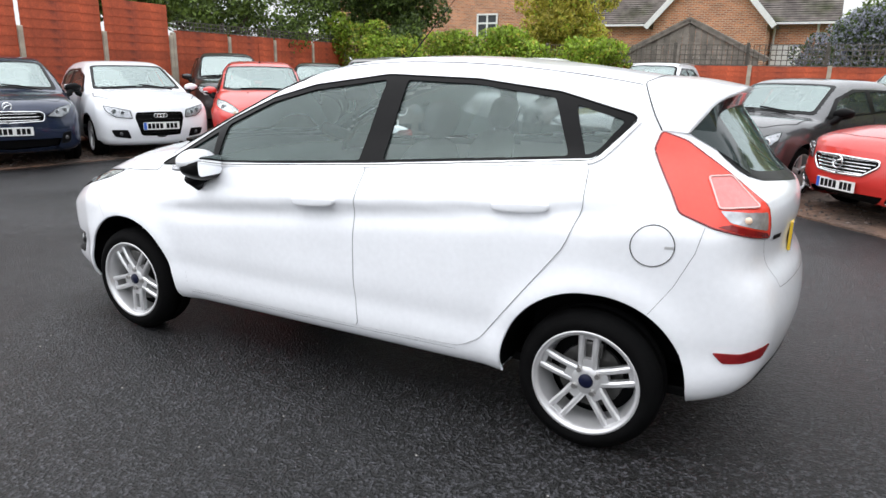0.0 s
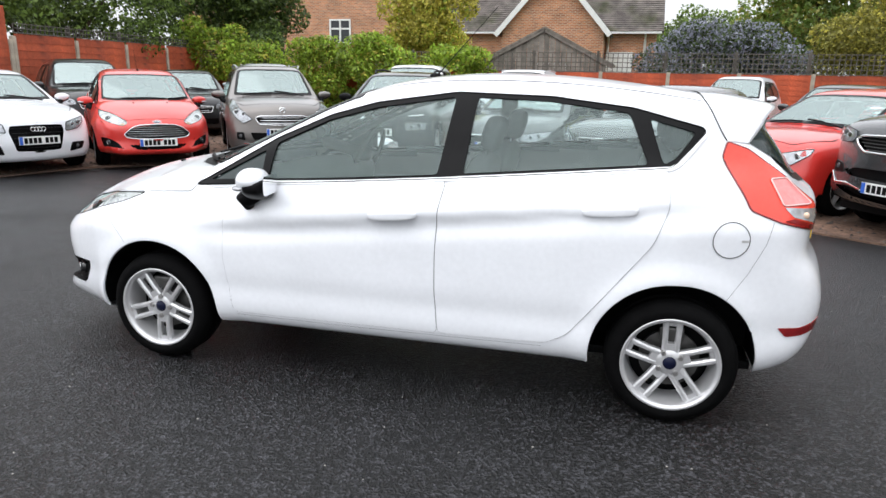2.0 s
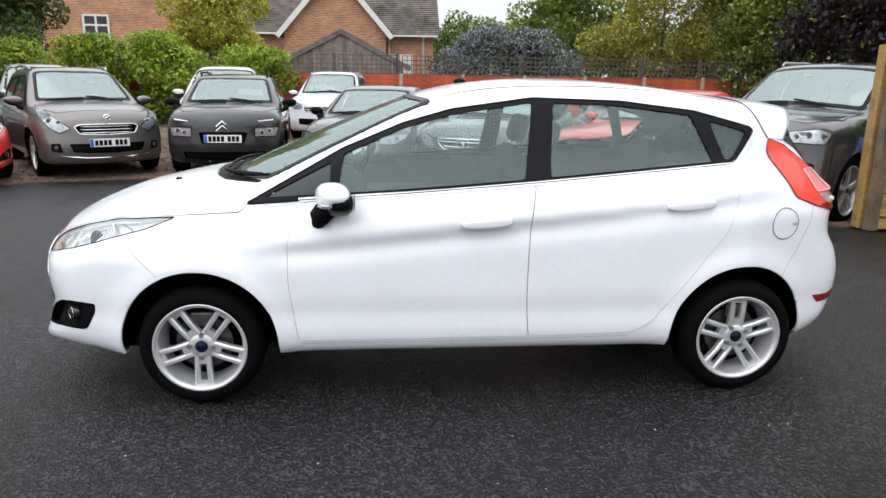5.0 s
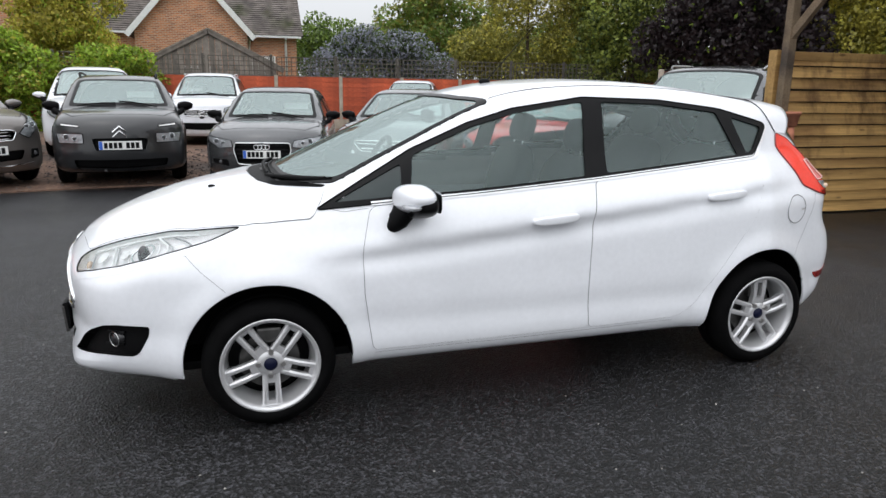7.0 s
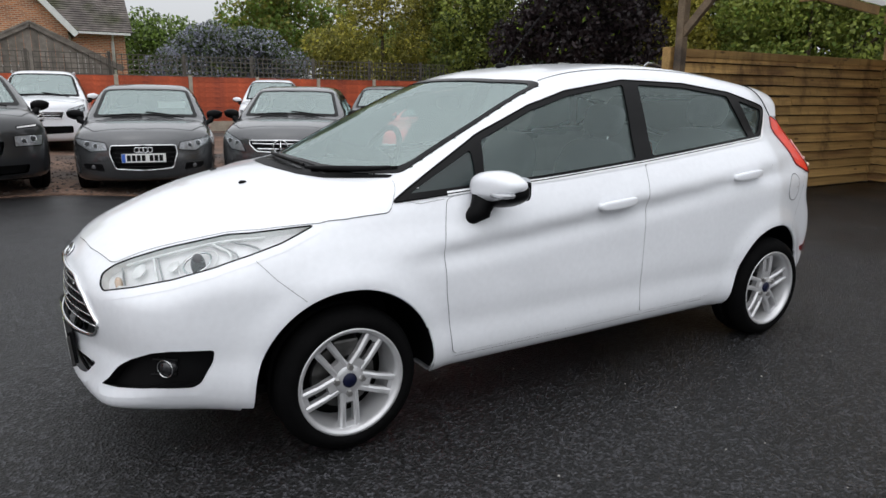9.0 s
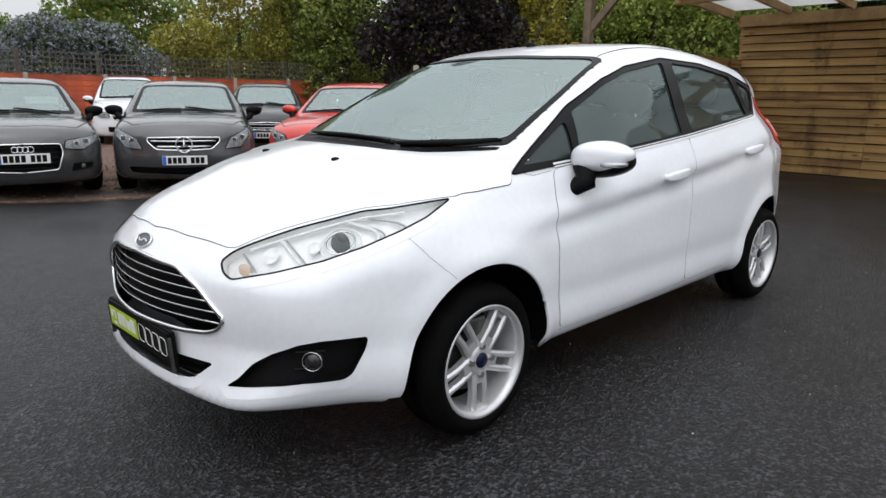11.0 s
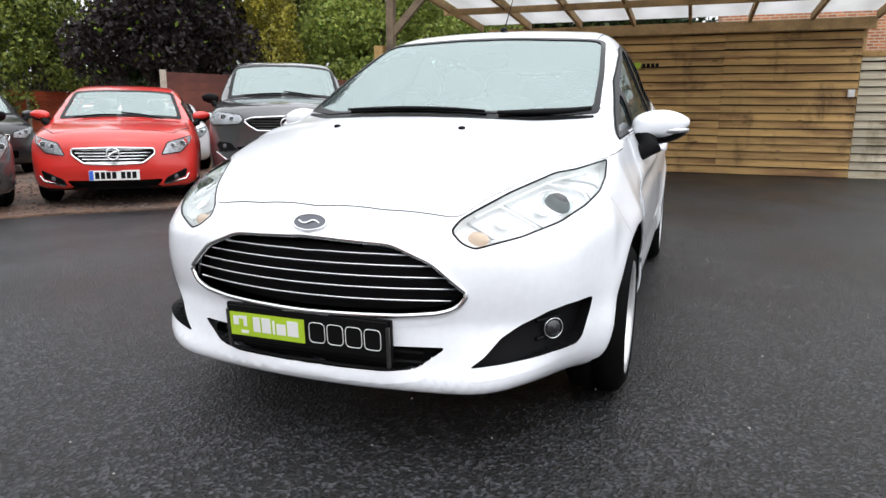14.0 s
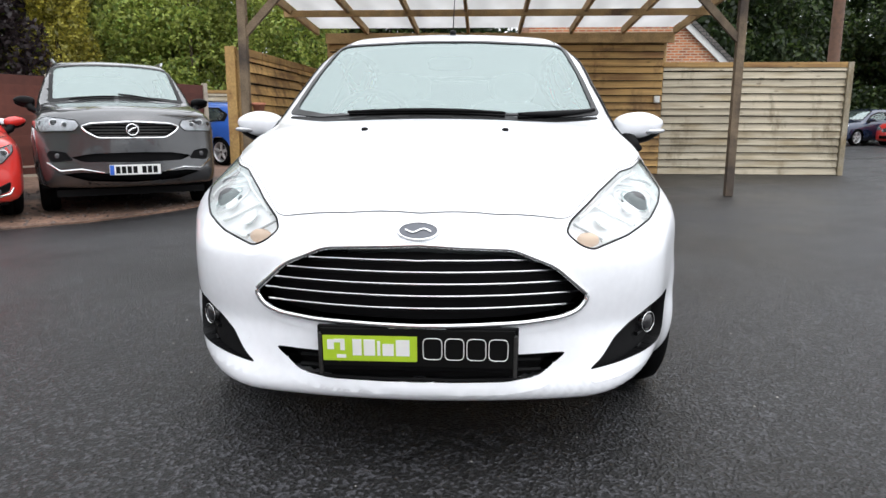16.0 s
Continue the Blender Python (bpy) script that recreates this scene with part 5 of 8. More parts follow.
        tl = rounded(at([(-1.388, 0.590, 1.197), (-1.475, 0.577, 1.167), (-1.65, 0.591, 1.057), (-1.763, 0.548, 0.957), (-1.776, 0.522, 0.842), (-1.70, 0.678, 0.872), (-1.615, 0.723, 0.893), (-1.5, 0.728, 0.935), (-1.43, 0.672, 1.04), (-1.371, 0.615, 1.138)]), 0.014)
        t = part("tail_lamp", k.patch(dt, tl, 0.006, step=st, rim=0.012), REDLENS, car, "large red tail lamp", smooth=True)
        part("lamp_rim", tube(k.path3(dt, tl, 0.0035, True, st), 0.004, 6, True), DEEPRED, t, smooth=True)
        pale = rounded(at([(-1.566, 0.630, 1.052), (-1.645, 0.594, 1.054), (-1.738, 0.598, 0.957), (-1.622, 0.690, 0.953)]), 0.012)
        pl = part("pale_lens", k.patch(dt, pale, 0.009, step=st), PINKLENS, t, "pale red lens", smooth=True)
        part("lens_border", tube(k.path3(dt, pale, 0.010, True, 0.02), 0.0035, 6, True), PINKEDGE, pl, smooth=True)
        clear = rounded(at([(-1.624, 0.690, 0.947), (-1.758, 0.566, 0.938), (-1.764, 0.562, 0.876), (-1.66, 0.697, 0.912)]), 0.008)
        cl = part("clear_lens", k.patch(dt, clear, 0.0085, step=st), LAMPGREY, t, "clear reversing lens", smooth=True)
        q = k.drop(dt, *at([(-1.70, 0.645, 0.918)])[0], 0.008)
        part("bulb", blob(q.x, q.y, q.z, 0.012, 0.012, 0.013, 2, 14, 10), AMBER, cl, "orange bulb", smooth=True)
        part("lower_lens", k.patch(dt, rounded(at([(-1.625, 0.716, 0.897), (-1.665, 0.700, 0.906), (-1.764, 0.560, 0.868), (-1.772, 0.530, 0.848), (-1.70, 0.676, 0.876)]), 0.004), 0.0085, step=st), DEEPRED, t, "dark red lower lens", smooth=True)
        wr = rounded(at([(-1.492, 0.583, 1.190), (-1.561, 0.577, 1.155), (-1.642, 0.561, 1.11), (-1.699, 0.543, 1.073), (-1.73, 0.505, 1.05), (-1.71, 0.485, 1.10), (-1.66, 0.485, 1.17), (-1.60, 0.485, 1.262), (-1.552, 0.518, 1.276), (-1.535, 0.542, 1.25)]), 0.008)
        part("rear_window_wrap", k.patch(dt, wr, 0.004, step=st * 0.5), REARGLASS, car, smooth=True)
        rf = rounded(at([(-1.655, 0.715, 0.449), (-1.74, 0.68, 0.452), (-1.832, 0.608, 0.486), (-1.812, 0.63, 0.434), (-1.75, 0.68, 0.416), (-1.691, 0.703, 0.411)]), 0.01)
        part("rear_reflector", k.patch(dt, rf, 0.004, step=st, rim=0.006), DEEPRED, car, "dark red bumper reflector", smooth=True)
    # bonnet, tailgate
    part("boot_badge", k.ribbon("rear", [(0.486, 0.836), (0.40, 0.832)], 0.017, 0.004), BLACK, car, "small dark boot badge")
    side_edge = [(2.0, 0.2), (1.955, 0.383), (1.938, 0.412), (1.898, 0.436), (1.780, 0.500), (1.60, 0.594), (1.51, 0.660), (1.413, 0.700), (1.32, 0.728), (1.235, 0.745), (1.045, 0.752), (1.0, 0.70), (0.985, 0.655), (1.06, 0.565), (1.185, 0.44), (1.245, 0.31), (1.272, 0.15)]
    bon = rounded([(2.021, 0.0)] + side_edge + [(1.283, 0.0)] + [(x, -y) for x, y in reversed(side_edge)], 0.02)
    b = part("bonnet", k.patch("top", bon, 0.003, step=st, rim=0.006), paint_mat, car, smooth=True)
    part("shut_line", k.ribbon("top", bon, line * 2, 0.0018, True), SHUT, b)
    for y in (-0.243, 0.243):
        q = k.drop("top", 1.445, y, 0.004)
        part("washer_jet", blob(q.x, q.y, q.z, 0.016, 0.012, 0.008, 2.5, 12, 8), BLACK, car, smooth=True)
    near = [(1.278, 0.0), (1.267, 0.15), (1.240, 0.31), (1.180, 0.438), (1.056, 0.560), (0.992, 0.632)]
    far = [(0.972, 0.632), (1.07, 0.485), (1.135, 0.255), (1.150, 0.0)]
    half = near + far
    sc = part("scuttle", k.patch("top", rounded(half + [(x, -y) for x, y in reversed(half[1:-1])], 0.01), 0.0015, step=st), BLACK, car, "black plastic scuttle panel")
    for y in (-0.34, -0.17, 0.0, 0.17, 0.34):
        part("scuttle_slot", k.ribbon("top", [(1.21 - 0.45 * y * y, y - 0.055), (1.21 - 0.45 * y * y, y + 0.055)], 0.012, 0.004), BLACKGLOSS, sc)
    for path, fat in (([(0.965, 0.612), (1.03, 0.535), (1.09, 0.46), (1.155, 0.375), (1.20, 0.30)], 0.0125), ([(1.19, 0.25), (1.195, 0.10), (1.19, -0.06), (1.168, -0.22), (1.125, -0.36)], 0.009)):
        line3 = [Vector(p) for p in spline([k.drop("top", x, y, 0.022) for x, y in path], 4, False)]
        e = part("wiper", tube(line3, [fat * (0.55 + 0.45 * math.sin(math.pi * i / (len(line3) - 1))) for i in range(len(line3))], 8), BLACK, car, "black windscreen wiper", smooth=True)
        part("wiper_blade", tube([k.drop("top", x - 0.022, y, 0.007) for x, y in path], 0.006, 6), BLACK, e)
    for y in (-0.475, 0.475):
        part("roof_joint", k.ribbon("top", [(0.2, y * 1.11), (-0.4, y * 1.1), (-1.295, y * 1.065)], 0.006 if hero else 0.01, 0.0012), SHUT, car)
    # roof spoiler: an overhanging blade whose ends run down beside the rear window
    tails = spline([(-1.628, 0.0, 1.346), (-1.626, 0.2, 1.344), (-1.612, 0.36, 1.335), (-1.584, 0.44, 1.320), (-1.553, 0.505, 1.291), (-1.531, 0.545, 1.254), (-1.489, 0.585, 1.194)], 4, False)
    leads = spline([(-1.300, 0.0, 1.382), (-1.305, 0.22, 1.379), (-1.306, 0.38, 1.37), (-1.304, 0.49, 1.355), (-1.331, 0.556, 1.315), (-1.362, 0.588, 1.256), (-1.396, 0.603, 1.200)], 4, False)
    vs, n = [], len(tails)

    def proud(q, gap):
        """Lifts a point to at least this height over the skin."""
        near, nor, _, _ = k.tree.find_nearest(q)
        nor = nor if nor.dot(near - Vector((-0.9, 0, 0.7))) > 0 else -nor
        return near + nor * max((q - near).dot(nor), gap)

    for i in range(1 - n, n):
        c, sg = abs(i) / (n - 1), (1 if i >= 0 else -1)
        tail, lead = Vector(tails[abs(i)]), proud(Vector(leads[abs(i)]), 0.0)
        lead = proud(lead, 0.003) if (lead - Vector(leads[abs(i)])).length < 0.06 else lead
        thick = 0.016 * (1 - c) + 0.003
        under = k.drop("rear", tail.y * 0.94, max(tail.z - 0.07, 1.192), 0.002)
        row = [lead] + [proud(lead.lerp(tail, f) + Vector((0, 0, 0.012 * math.sin(math.pi * f) * (1 - c))), 0.004) for f in (0.3, 0.6, 0.88)] + [tail, tail + Vector((0.008, -0.003, -thick)), under]
        vs += [(p.x, p.y * sg, p.z) for p in row]
    fs = [(7 * i + j, 7 * i + j + 1, 7 * i + j + 8, 7 * i + j + 7) for i in range(2 * n - 2) for j in range(5)]
    low = [(7 * i + 5, 7 * i + 6, 7 * i + 13, 7 * i + 12) for i in range(2 * n - 2)]
    sp = part("roof_spoiler", (vs, fs), paint_mat, car, smooth=True)
    # underside coloured dark for its shade and the tinted glass that meets it
    part("spoiler_underside", (vs, low), REARGLASS, sp, "underside coloured dark as shade and glass", smooth=True)
    part("spoiler_joint", tube([Vector(vs[7 * i]) for i in range(2 * n - 1)], 0.0022 if hero else 0.004, 5), SHUT, sp)
    base = k.drop("top", 0.02, 0.0, 0.0)
    an = part("aerial_base", blob(base.x, 0, base.z + 0.008, 0.032, 0.018, 0.016, 2.2, 16, 10), BLACK, car, smooth=True)
    part("aerial", tube([(base.x, 0, base.z), (base.x - 0.33, 0, base.z + 0.36)], [0.0032, 0.0014], 6), BLACK, an)
    # grille
    gl = part("grille", k.patch("front", grille, -0.05, step=st), BLACK, car, "black grille with bright bars")
    part("grille_surround", tube(k.path3("front", grille, 0.002, True, st), 0.008, 8, True), CHROME, gl, smooth=True)
    for i, z in enumerate((0.624, 0.592, 0.560, 0.528, 0.494)):
        w = (0.30, 0.365, 0.405, 0.435, 0.425)[i]
        part("grille_bar", tube([k.drop("front", y, z, -0.012) for y in np.linspace(-w, w, 15)], 0.0026, 8), CHROME, gl, smooth=True)
        part("grille_shelf", tube([k.drop("front", y, z - 0.008, -0.028) for y in np.linspace(-w, w, 11)], 0.004, 6), BLACK, gl, smooth=True)
    it = part("lower_intake", k.patch("front", intake, -0.06, step=st), BLACK, car)
    for z in (0.29, 0.315, 0.34):
        part("intake_bar", tube([k.drop("front", y, z, -0.03) for y in np.linspace(-0.34, 0.34, 9)], 0.007, 6), BLACK, it)
    el = [(0.053 * math.cos(a), 0.02 * math.sin(a)) for a in np.arange(32) * math.pi / 16]
    bg = part("badge", k.patch("front", [(a, 0.692 + c) for a, c in el], 0.006, step=0.02, rim=0.006), BADGEGREY, car, "dark oval badge with reflection grey in its colour")
    part("badge_ring", tube(k.path3("front", [(a, 0.692 + c) for a, c in el], 0.006, True, 0.02), 0.003, 6, True), CHROME, bg, smooth=True)
    part("badge_mark", tube([k.drop("front", y, 0.692 + 0.004 * math.sin(y * 110), 0.008) for y in np.linspace(-0.034, 0.034, 15)], 0.0028, 5), CHROME, bg)
    px = k.drop("front", 0, 0.42).x - 0.012
    if hero:
        pl = new("dealer_plate")
        pl.parent = car
        pl.matrix_basis = pose(px + 0.004, 0, 0.388, 0, 4, 0)
        part("plate_holder", box_bm(-0.01, -0.268, -0.068, 0.004, 0.268, 0.058, 0.004), BLACK, pl)
        part("plate_blank", box_bm(0.004, -0.258, -0.053, 0.012, 0.258, 0.053, 0.002), INK, pl, "black show plate with lime panel")
        part("lime_panel", box_bm(0.0122, -0.252, -0.038, 0.0132, 0.0, 0.034), LIME, pl)
        for y0, y1, z0, z1 in ((-0.24, -0.222, -0.006, 0.022), (-0.222, -0.20, 0.014, 0.024), (-0.205, -0.193, -0.008, 0.024), (-0.215, -0.19, -0.03, -0.02)):
            part("question_shape", box_bm(0.0134, y0, z0, 0.0142, y1, z1), PLATEWHITE, pl)
        for y0, y1, z1 in ((-0.172, -0.148, 0.024), (-0.142, -0.112, 0.024), (-0.106, -0.098, 0.02), (-0.092, -0.062, 0.012), (-0.056, -0.02, 0.024)):
            part("print_bar", box_bm(0.0134, y0, -0.022, 0.0142, y1, z1), PLATEWHITE, pl)
        for i in range(4):
            y0 = 0.016 + i * 0.058
            lp = rounded([(y0, -0.03), (y0 + 0.05, -0.03), (y0 + 0.05, 0.03), (y0, 0.03)], 0.015)
            part("outline_print", tube([(0.0135, a, c) for a, c in lp], 0.0012, 4, True), PLATEWHITE, pl)
        for y in (-0.26, 0.26):
            part("plate_clip", box_bm(0.0, y - 0.005, -0.078, 0.014, y + 0.005, 0.04, 0.002), STEEL, pl)
    else:
        plate(car, k, 0, 0.395, px)
    plate(car, k, 0, 0.80, k.drop("rear", 0.16, 0.80).x + 0.006, rear=True)
    part("underbody", box_bm(-1.6, -0.6, 0.2, 1.75, 0.6, 0.24, 0.01), BLACK, car)
    part("rear_diffuser", k.patch("rear", rounded([(-0.55, 0.36), (0.55, 0.36), (0.6, 0.26), (-0.6, 0.26)], 0.03), 0.004, step=st, rim=0.006), BLACK, car)
    tg = [(-0.60, 0.96), (-0.50, 0.66), (0.50, 0.66), (0.60, 0.96)]
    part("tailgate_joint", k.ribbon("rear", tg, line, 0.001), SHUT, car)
    cabin(car, k, s)
    return car


def family(L, W, H, hood, cowl, base, top, rear, belt, wheel_r, nose_bow=0.5, arch=None, wb=None, tumble=0.4, clear=None):
    """The outline and plan of an ordinary car; lengths from its middle."""
    h = L / 2
    tail = {"hatch": [(-h + 0.75, H - 0.03), (-h + 0.38, H - 0.09), (-h + 0.30, H - 0.13), (-h + 0.06, belt + 0.02), (-h + 0.02, belt - 0.1)],
            "suv": [(-h + 0.8, H - 0.02), (-h + 0.32, H - 0.05), (-h + 0.24, H - 0.1), (-h + 0.05, belt + 0.02), (-h + 0.02, belt - 0.1)],
            "saloon": [(-h + 1.7, H - 0.05), (-h + 1.0, belt + 0.25), (-h + 0.6, belt + 0.1), (-h + 0.06, belt + 0.06), (-h + 0.02, belt - 0.1)]}[rear]
    g = clear or wheel_r * 0.62
    wb = wb or L * 0.615
    fa = h - L * 0.205
    return {
        "outline": [(h - 0.28, g), (h - 0.07, g + 0.02), (h - 0.03, g + 0.12), (h, 0.42), (h, 0.55), (h - 0.03, hood - 0.12), (h - 0.10, hood - 0.03), (h - 0.24, hood + 0.02), ((h - 0.24 + base) / 2, (hood + cowl) / 2 + 0.035), (base + 0.05, cowl), (base - 0.03, cowl + 0.04),
                    ((base + top) / 2, (cowl + H - 0.06) / 2 + 0.02), (top, H - 0.06), (top - 0.3, H - 0.008), (top - 0.8, H)] + tail + [(-h, 0.55), (-h + 0.05, 0.35), (-h + 0.2, g + 0.03), (-h + 0.7, g), (0, g - 0.01), (h - 0.8, g)],
        "spine": (-h + 0.75, h - 0.65), "spine_z": 0.4 * H + 0.05,
        "plan": [(-h, W / 2 - 0.13), (-h + 0.4, W / 2 - 0.05), (-h + 0.9, W / 2 - 0.01), (0, W / 2), (h - 0.9, W / 2 - 0.01), (h - 0.4, W / 2 - 0.05), (h, W / 2 - 0.15)],
        "belt": [(-h, belt + 0.05), (base, belt - 0.06), (h, hood - 0.05)],
        "bow": [(-h, -0.3), (-h + 0.8, -0.1), (0, 0.1), (base, 0.3), (h - 0.4, nose_bow), (h, nose_bow)],
        "axles": (fa, fa - wb), "wheel": wheel_r, "arch": arch or wheel_r + 0.055, "shoulder": 0.06, "tumble": tumble - (0.1 if rear == "suv" else 0.03), "round": 0.075, "crown": 0.06,
        "screen_base": base, "screen_top": top, "seat_z": 0.37 * H, "half_cabin": W / 2 - 0.2,
        "W": W, "H": H, "L": L, "beltz": belt, "hood": hood,
    }


def parked_car(m, s, paint_mat, label, front, detail=0.5, rails=False, plated=True):
    """A parked car seen mostly from its nose; front holds outlines (y, z) of grille, lamps, intake and fog lamps."""
    k = Skin(s, detail)
    st = 0.06
    car = thing("car", label, "car", m, "cars parked round the forecourt")
    W, H, bz = s["W"], s["H"], s["beltz"]
    b0, t0 = s["screen_base"], s["screen_top"]
    hb, ht = W / 2 - 0.2, W / 2 - (0.26 if s["tumble"] < 0.25 else 0.31)
    screen = rounded([(b0, 0), (b0 - 0.03, 0.35), (b0 - 0.15, hb), (t0 - 0.02, ht), (t0 + 0.03, 0), (t0 - 0.02, -ht), (b0 - 0.15, -hb), (b0 - 0.03, -0.35)], 0.05)
    pane = rounded([(b0 - 0.07, 0), (b0 - 0.10, 0.35), (b0 - 0.19, hb - 0.05), (t0 + 0.03, ht - 0.04), (t0 + 0.08, 0), (t0 + 0.03, -ht + 0.04), (b0 - 0.19, -hb + 0.05), (b0 - 0.10, -0.35)], 0.06)
    h = s["L"] / 2
    roof = H - 0.13
    trim = rounded([(b0 - 0.22, bz - 0.02), ((b0 + t0) / 2 - 0.2, (bz + roof) / 2 + 0.06), (t0 - 0.28, roof), (-h + 0.95, roof - 0.02), (-h + 0.55, bz + 0.2), (-h + 0.6, bz + 0.05), (0, bz)], 0.04)
    panes = [rounded([(b0 - 0.38, bz + 0.01), ((b0 + t0) / 2 - 0.24, (bz + roof) / 2 + 0.03), (t0 - 0.3, roof - 0.04), (t0 - 0.62, roof - 0.03), (t0 - 0.6, bz + 0.03)], 0.03),
             rounded([(t0 - 0.74, roof - 0.035), (-h + 0.97, roof - 0.055), (-h + 0.66, bz + 0.2), (-h + 0.72, bz + 0.08), (t0 - 0.72, bz + 0.04)], 0.03)]
    cuts = [("top", screen, 0.016)] + [(sd, trim, 0.016) for sd in ("left", "right")]
    gr = front.get("grille")
    if gr:
        g = rounded(mirrored(gr) + list(gr), 0.03)
        cuts.append(("front", g, -0.03))
    ins = [rounded(mirrored(q) + list(q), 0.03) for q in front.get("intakes", ())]
    cuts += [("front", q, -0.03) for q in ins]
    part("body", k.shell(cuts), paint_mat, car, smooth=True)
    part("cabin_lining", k.shell([(c[0], c[1], -0.02) for c in cuts[:3]], False, 0.04, lambda C: (C[:, 0] > -h + 0.3) & (C[:, 0] < b0) & (C[:, 2] > bz - 0.35)), HEADLINER, car, smooth=True)
    for q in ([g] if gr else []) + ins:
        part("panel_edge", k.collar("front", q, 0.075, 0.002, 0.04), paint_mat, car, smooth=True)
    for kind, q in (("top", screen), ("left", trim), ("right", trim)):
        part("pillar_trim", k.patch(kind, outset(q, 0.07), -0.03, [outset(q, -0.015)], 0.05, 0.0, True, W / 2 - 0.33 if kind != "top" else 0.0), CABIN, car, smooth=True)
    part("windscreen", k.patch("top", screen, 0.0, step=st), SCREENGLASS, car, smooth=True)
    part("windscreen_border", k.patch("top", screen, 0.004, [pane], st), BLACKGLOSS, car, smooth=True)
    for sd, sg in (("left", 1), ("right", -1)):
        part("window_surround", k.patch(sd, trim, 0.005, panes, st), BLACKGLOSS, car, smooth=True)
        for p in panes:
            part("side_glass", k.patch(sd, p, -0.004, step=0.08), CARGLASS, car, smooth=True)
        part("shut_line", k.ribbon(sd, [(b0 - 0.3, bz - 0.05), (b0 - 0.25, bz - 0.3), (b0 - 0.32, 0.36), (t0 - 0.62, 0.36), (t0 - 0.66, bz)], 0.01, 0.003), SHUT, car)
        door_mirror(car, k, b0 - 0.38, bz + 0.06, sg, front.get("mirror", paint_mat), 0.9, W / 2 + 0.05, False)
        for wx in s["axles"]:
            wheel(car, wx, (W / 2 - 0.13) * sg, s["wheel"], s["wheel"], s["wheel"] * 0.72, sg, 0, 5, False, False)
            vs, fs = [], []
            al = np.linspace(-0.2, math.pi + 0.2, 14)
            for a in al:
                for y in sorted((0.4 * sg, (W / 2 - 0.06) * sg)):
                    vs.append((wx + (s["arch"] + 0.01) * math.cos(a), y, s["wheel"] + (s["arch"] + 0.01) * math.sin(a)))
            fs = [(2 * i, 2 * i + 1, 2 * i + 3, 2 * i + 2) for i in range(len(al) - 1)]
            c, o = len(vs), (0 if sg > 0 else 1)
            vs.append((wx, 0.4 * sg, s["wheel"]))
            fs += [(c, 2 * i + o, 2 * i + 2 + o) for i in range(len(al) - 1)]
            part("arch_edge", k.ribbon(sd, [(wx + (s["arch"] + 0.06) * math.cos(a), s["wheel"] + (s["arch"] + 0.06) * math.sin(a)) for a in np.linspace(-0.1, math.pi + 0.1, 24)], 0.13, 0.002, False, 0.04, 3), paint_mat, car, smooth=True)
            part("wheel_well", (vs, fs), BLACK, car)
            if front.get("cladding"):
                arc = [(wx + (s["arch"] + 0.03) * math.cos(a), s["wheel"] + (s["arch"] + 0.03) * math.sin(a)) for a in np.linspace(0, math.pi, 20)]
                part("arch_cladding", k.ribbon(sd, arc, 0.08, 0.008), BLACK, car)
        for name, mm, key, lab in (("headlamp", LAMPGREY, "lamp", "clear headlamp"), ("running_light", REFLECTOR, "strip", "slim running light"), ("fog_lamp_recess", BLACK, "fog", "")):
            if key in front:
                d = (-1, -0.35 * sg, -0.1)
                grow = 1.14 if key == "lamp" else 1.0
                my, mz = (sum(p[i] for p in front[key]) / len(front[key]) for i in (0, 1))
                pts = [k.drop("front", (my + (y - my) * grow) * sg, mz + (z - mz) * grow) for y, z in front[key]]
                out = rounded(k.flat(d, pts), 0.02)
                e = part(name, k.patch(d, out, 0.004, step=st, rim=0.015), mm, car, lab, smooth=True)
                part("lamp_rim", tube(k.path3(d, out, 0.003, True, st), 0.006, 5, True), front.get("rim", BLACKGLOSS), e, smooth=True)
                if key == "lamp":
                    cy, cz = (sum(p[i] for p in front[key]) / len(front[key]) for i in (0, 1))
                    q = k.drop("front", cy * sg, cz, 0.0)
                    for dy, r in ((-0.055, 0.026), (0.045, 0.034)):
                        q = k.drop("front", (cy + dy) * sg, cz + 0.02 * (dy > 0), 0.004)
                        part("lamp_bowl", blob(q.x, q.y, q.z, 0.02, r, r * 0.9, 2, 14, 10), PROJECTOR, e, smooth=True)
                        part("bowl_ring", tube([(q.x + 0.012, q.y + (r + 0.004) * math.cos(a), q.z + r * math.sin(a)) for a in np.arange(14) * math.pi / 7], 0.005, 5, True), CHROME, e, smooth=True)
                    part("lamp_lens", k.patch(d, out, 0.03, step=st), LAMPGLASS, e, smooth=True)
                if key == "fog":
                    cy, cz = (sum(p[i] for p in front[key]) / len(front[key]) for i in (0, 1))
                    q = k.drop("front", cy * sg, cz, 0.0)
                    part("fog_lamp", blob(q.x, q.y, q.z, 0.015, 0.032, 0.03, 2, 14, 10), PROJECTOR, e, smooth=True)
        if rails:
            part("roof_rail", tube([k.drop("top", x, (W / 2 - 0.33) * sg, hh) for x, hh in ((t0 - 0.2, 0.0), (t0 - 0.32, 0.05), (t0 - 0.9, 0.055), (-h + 0.7, 0.05), (-h + 0.6, 0.0))], 0.018, 8), front.get("rail", SILVER), car, smooth=True)
        if "chrome_blade" in front:
            part("bumper_blade", tube([k.drop("front", y * sg, z, 0.01) for y, z in front["chrome_blade"]], 0.012, 6), CHROME, car, smooth=True)
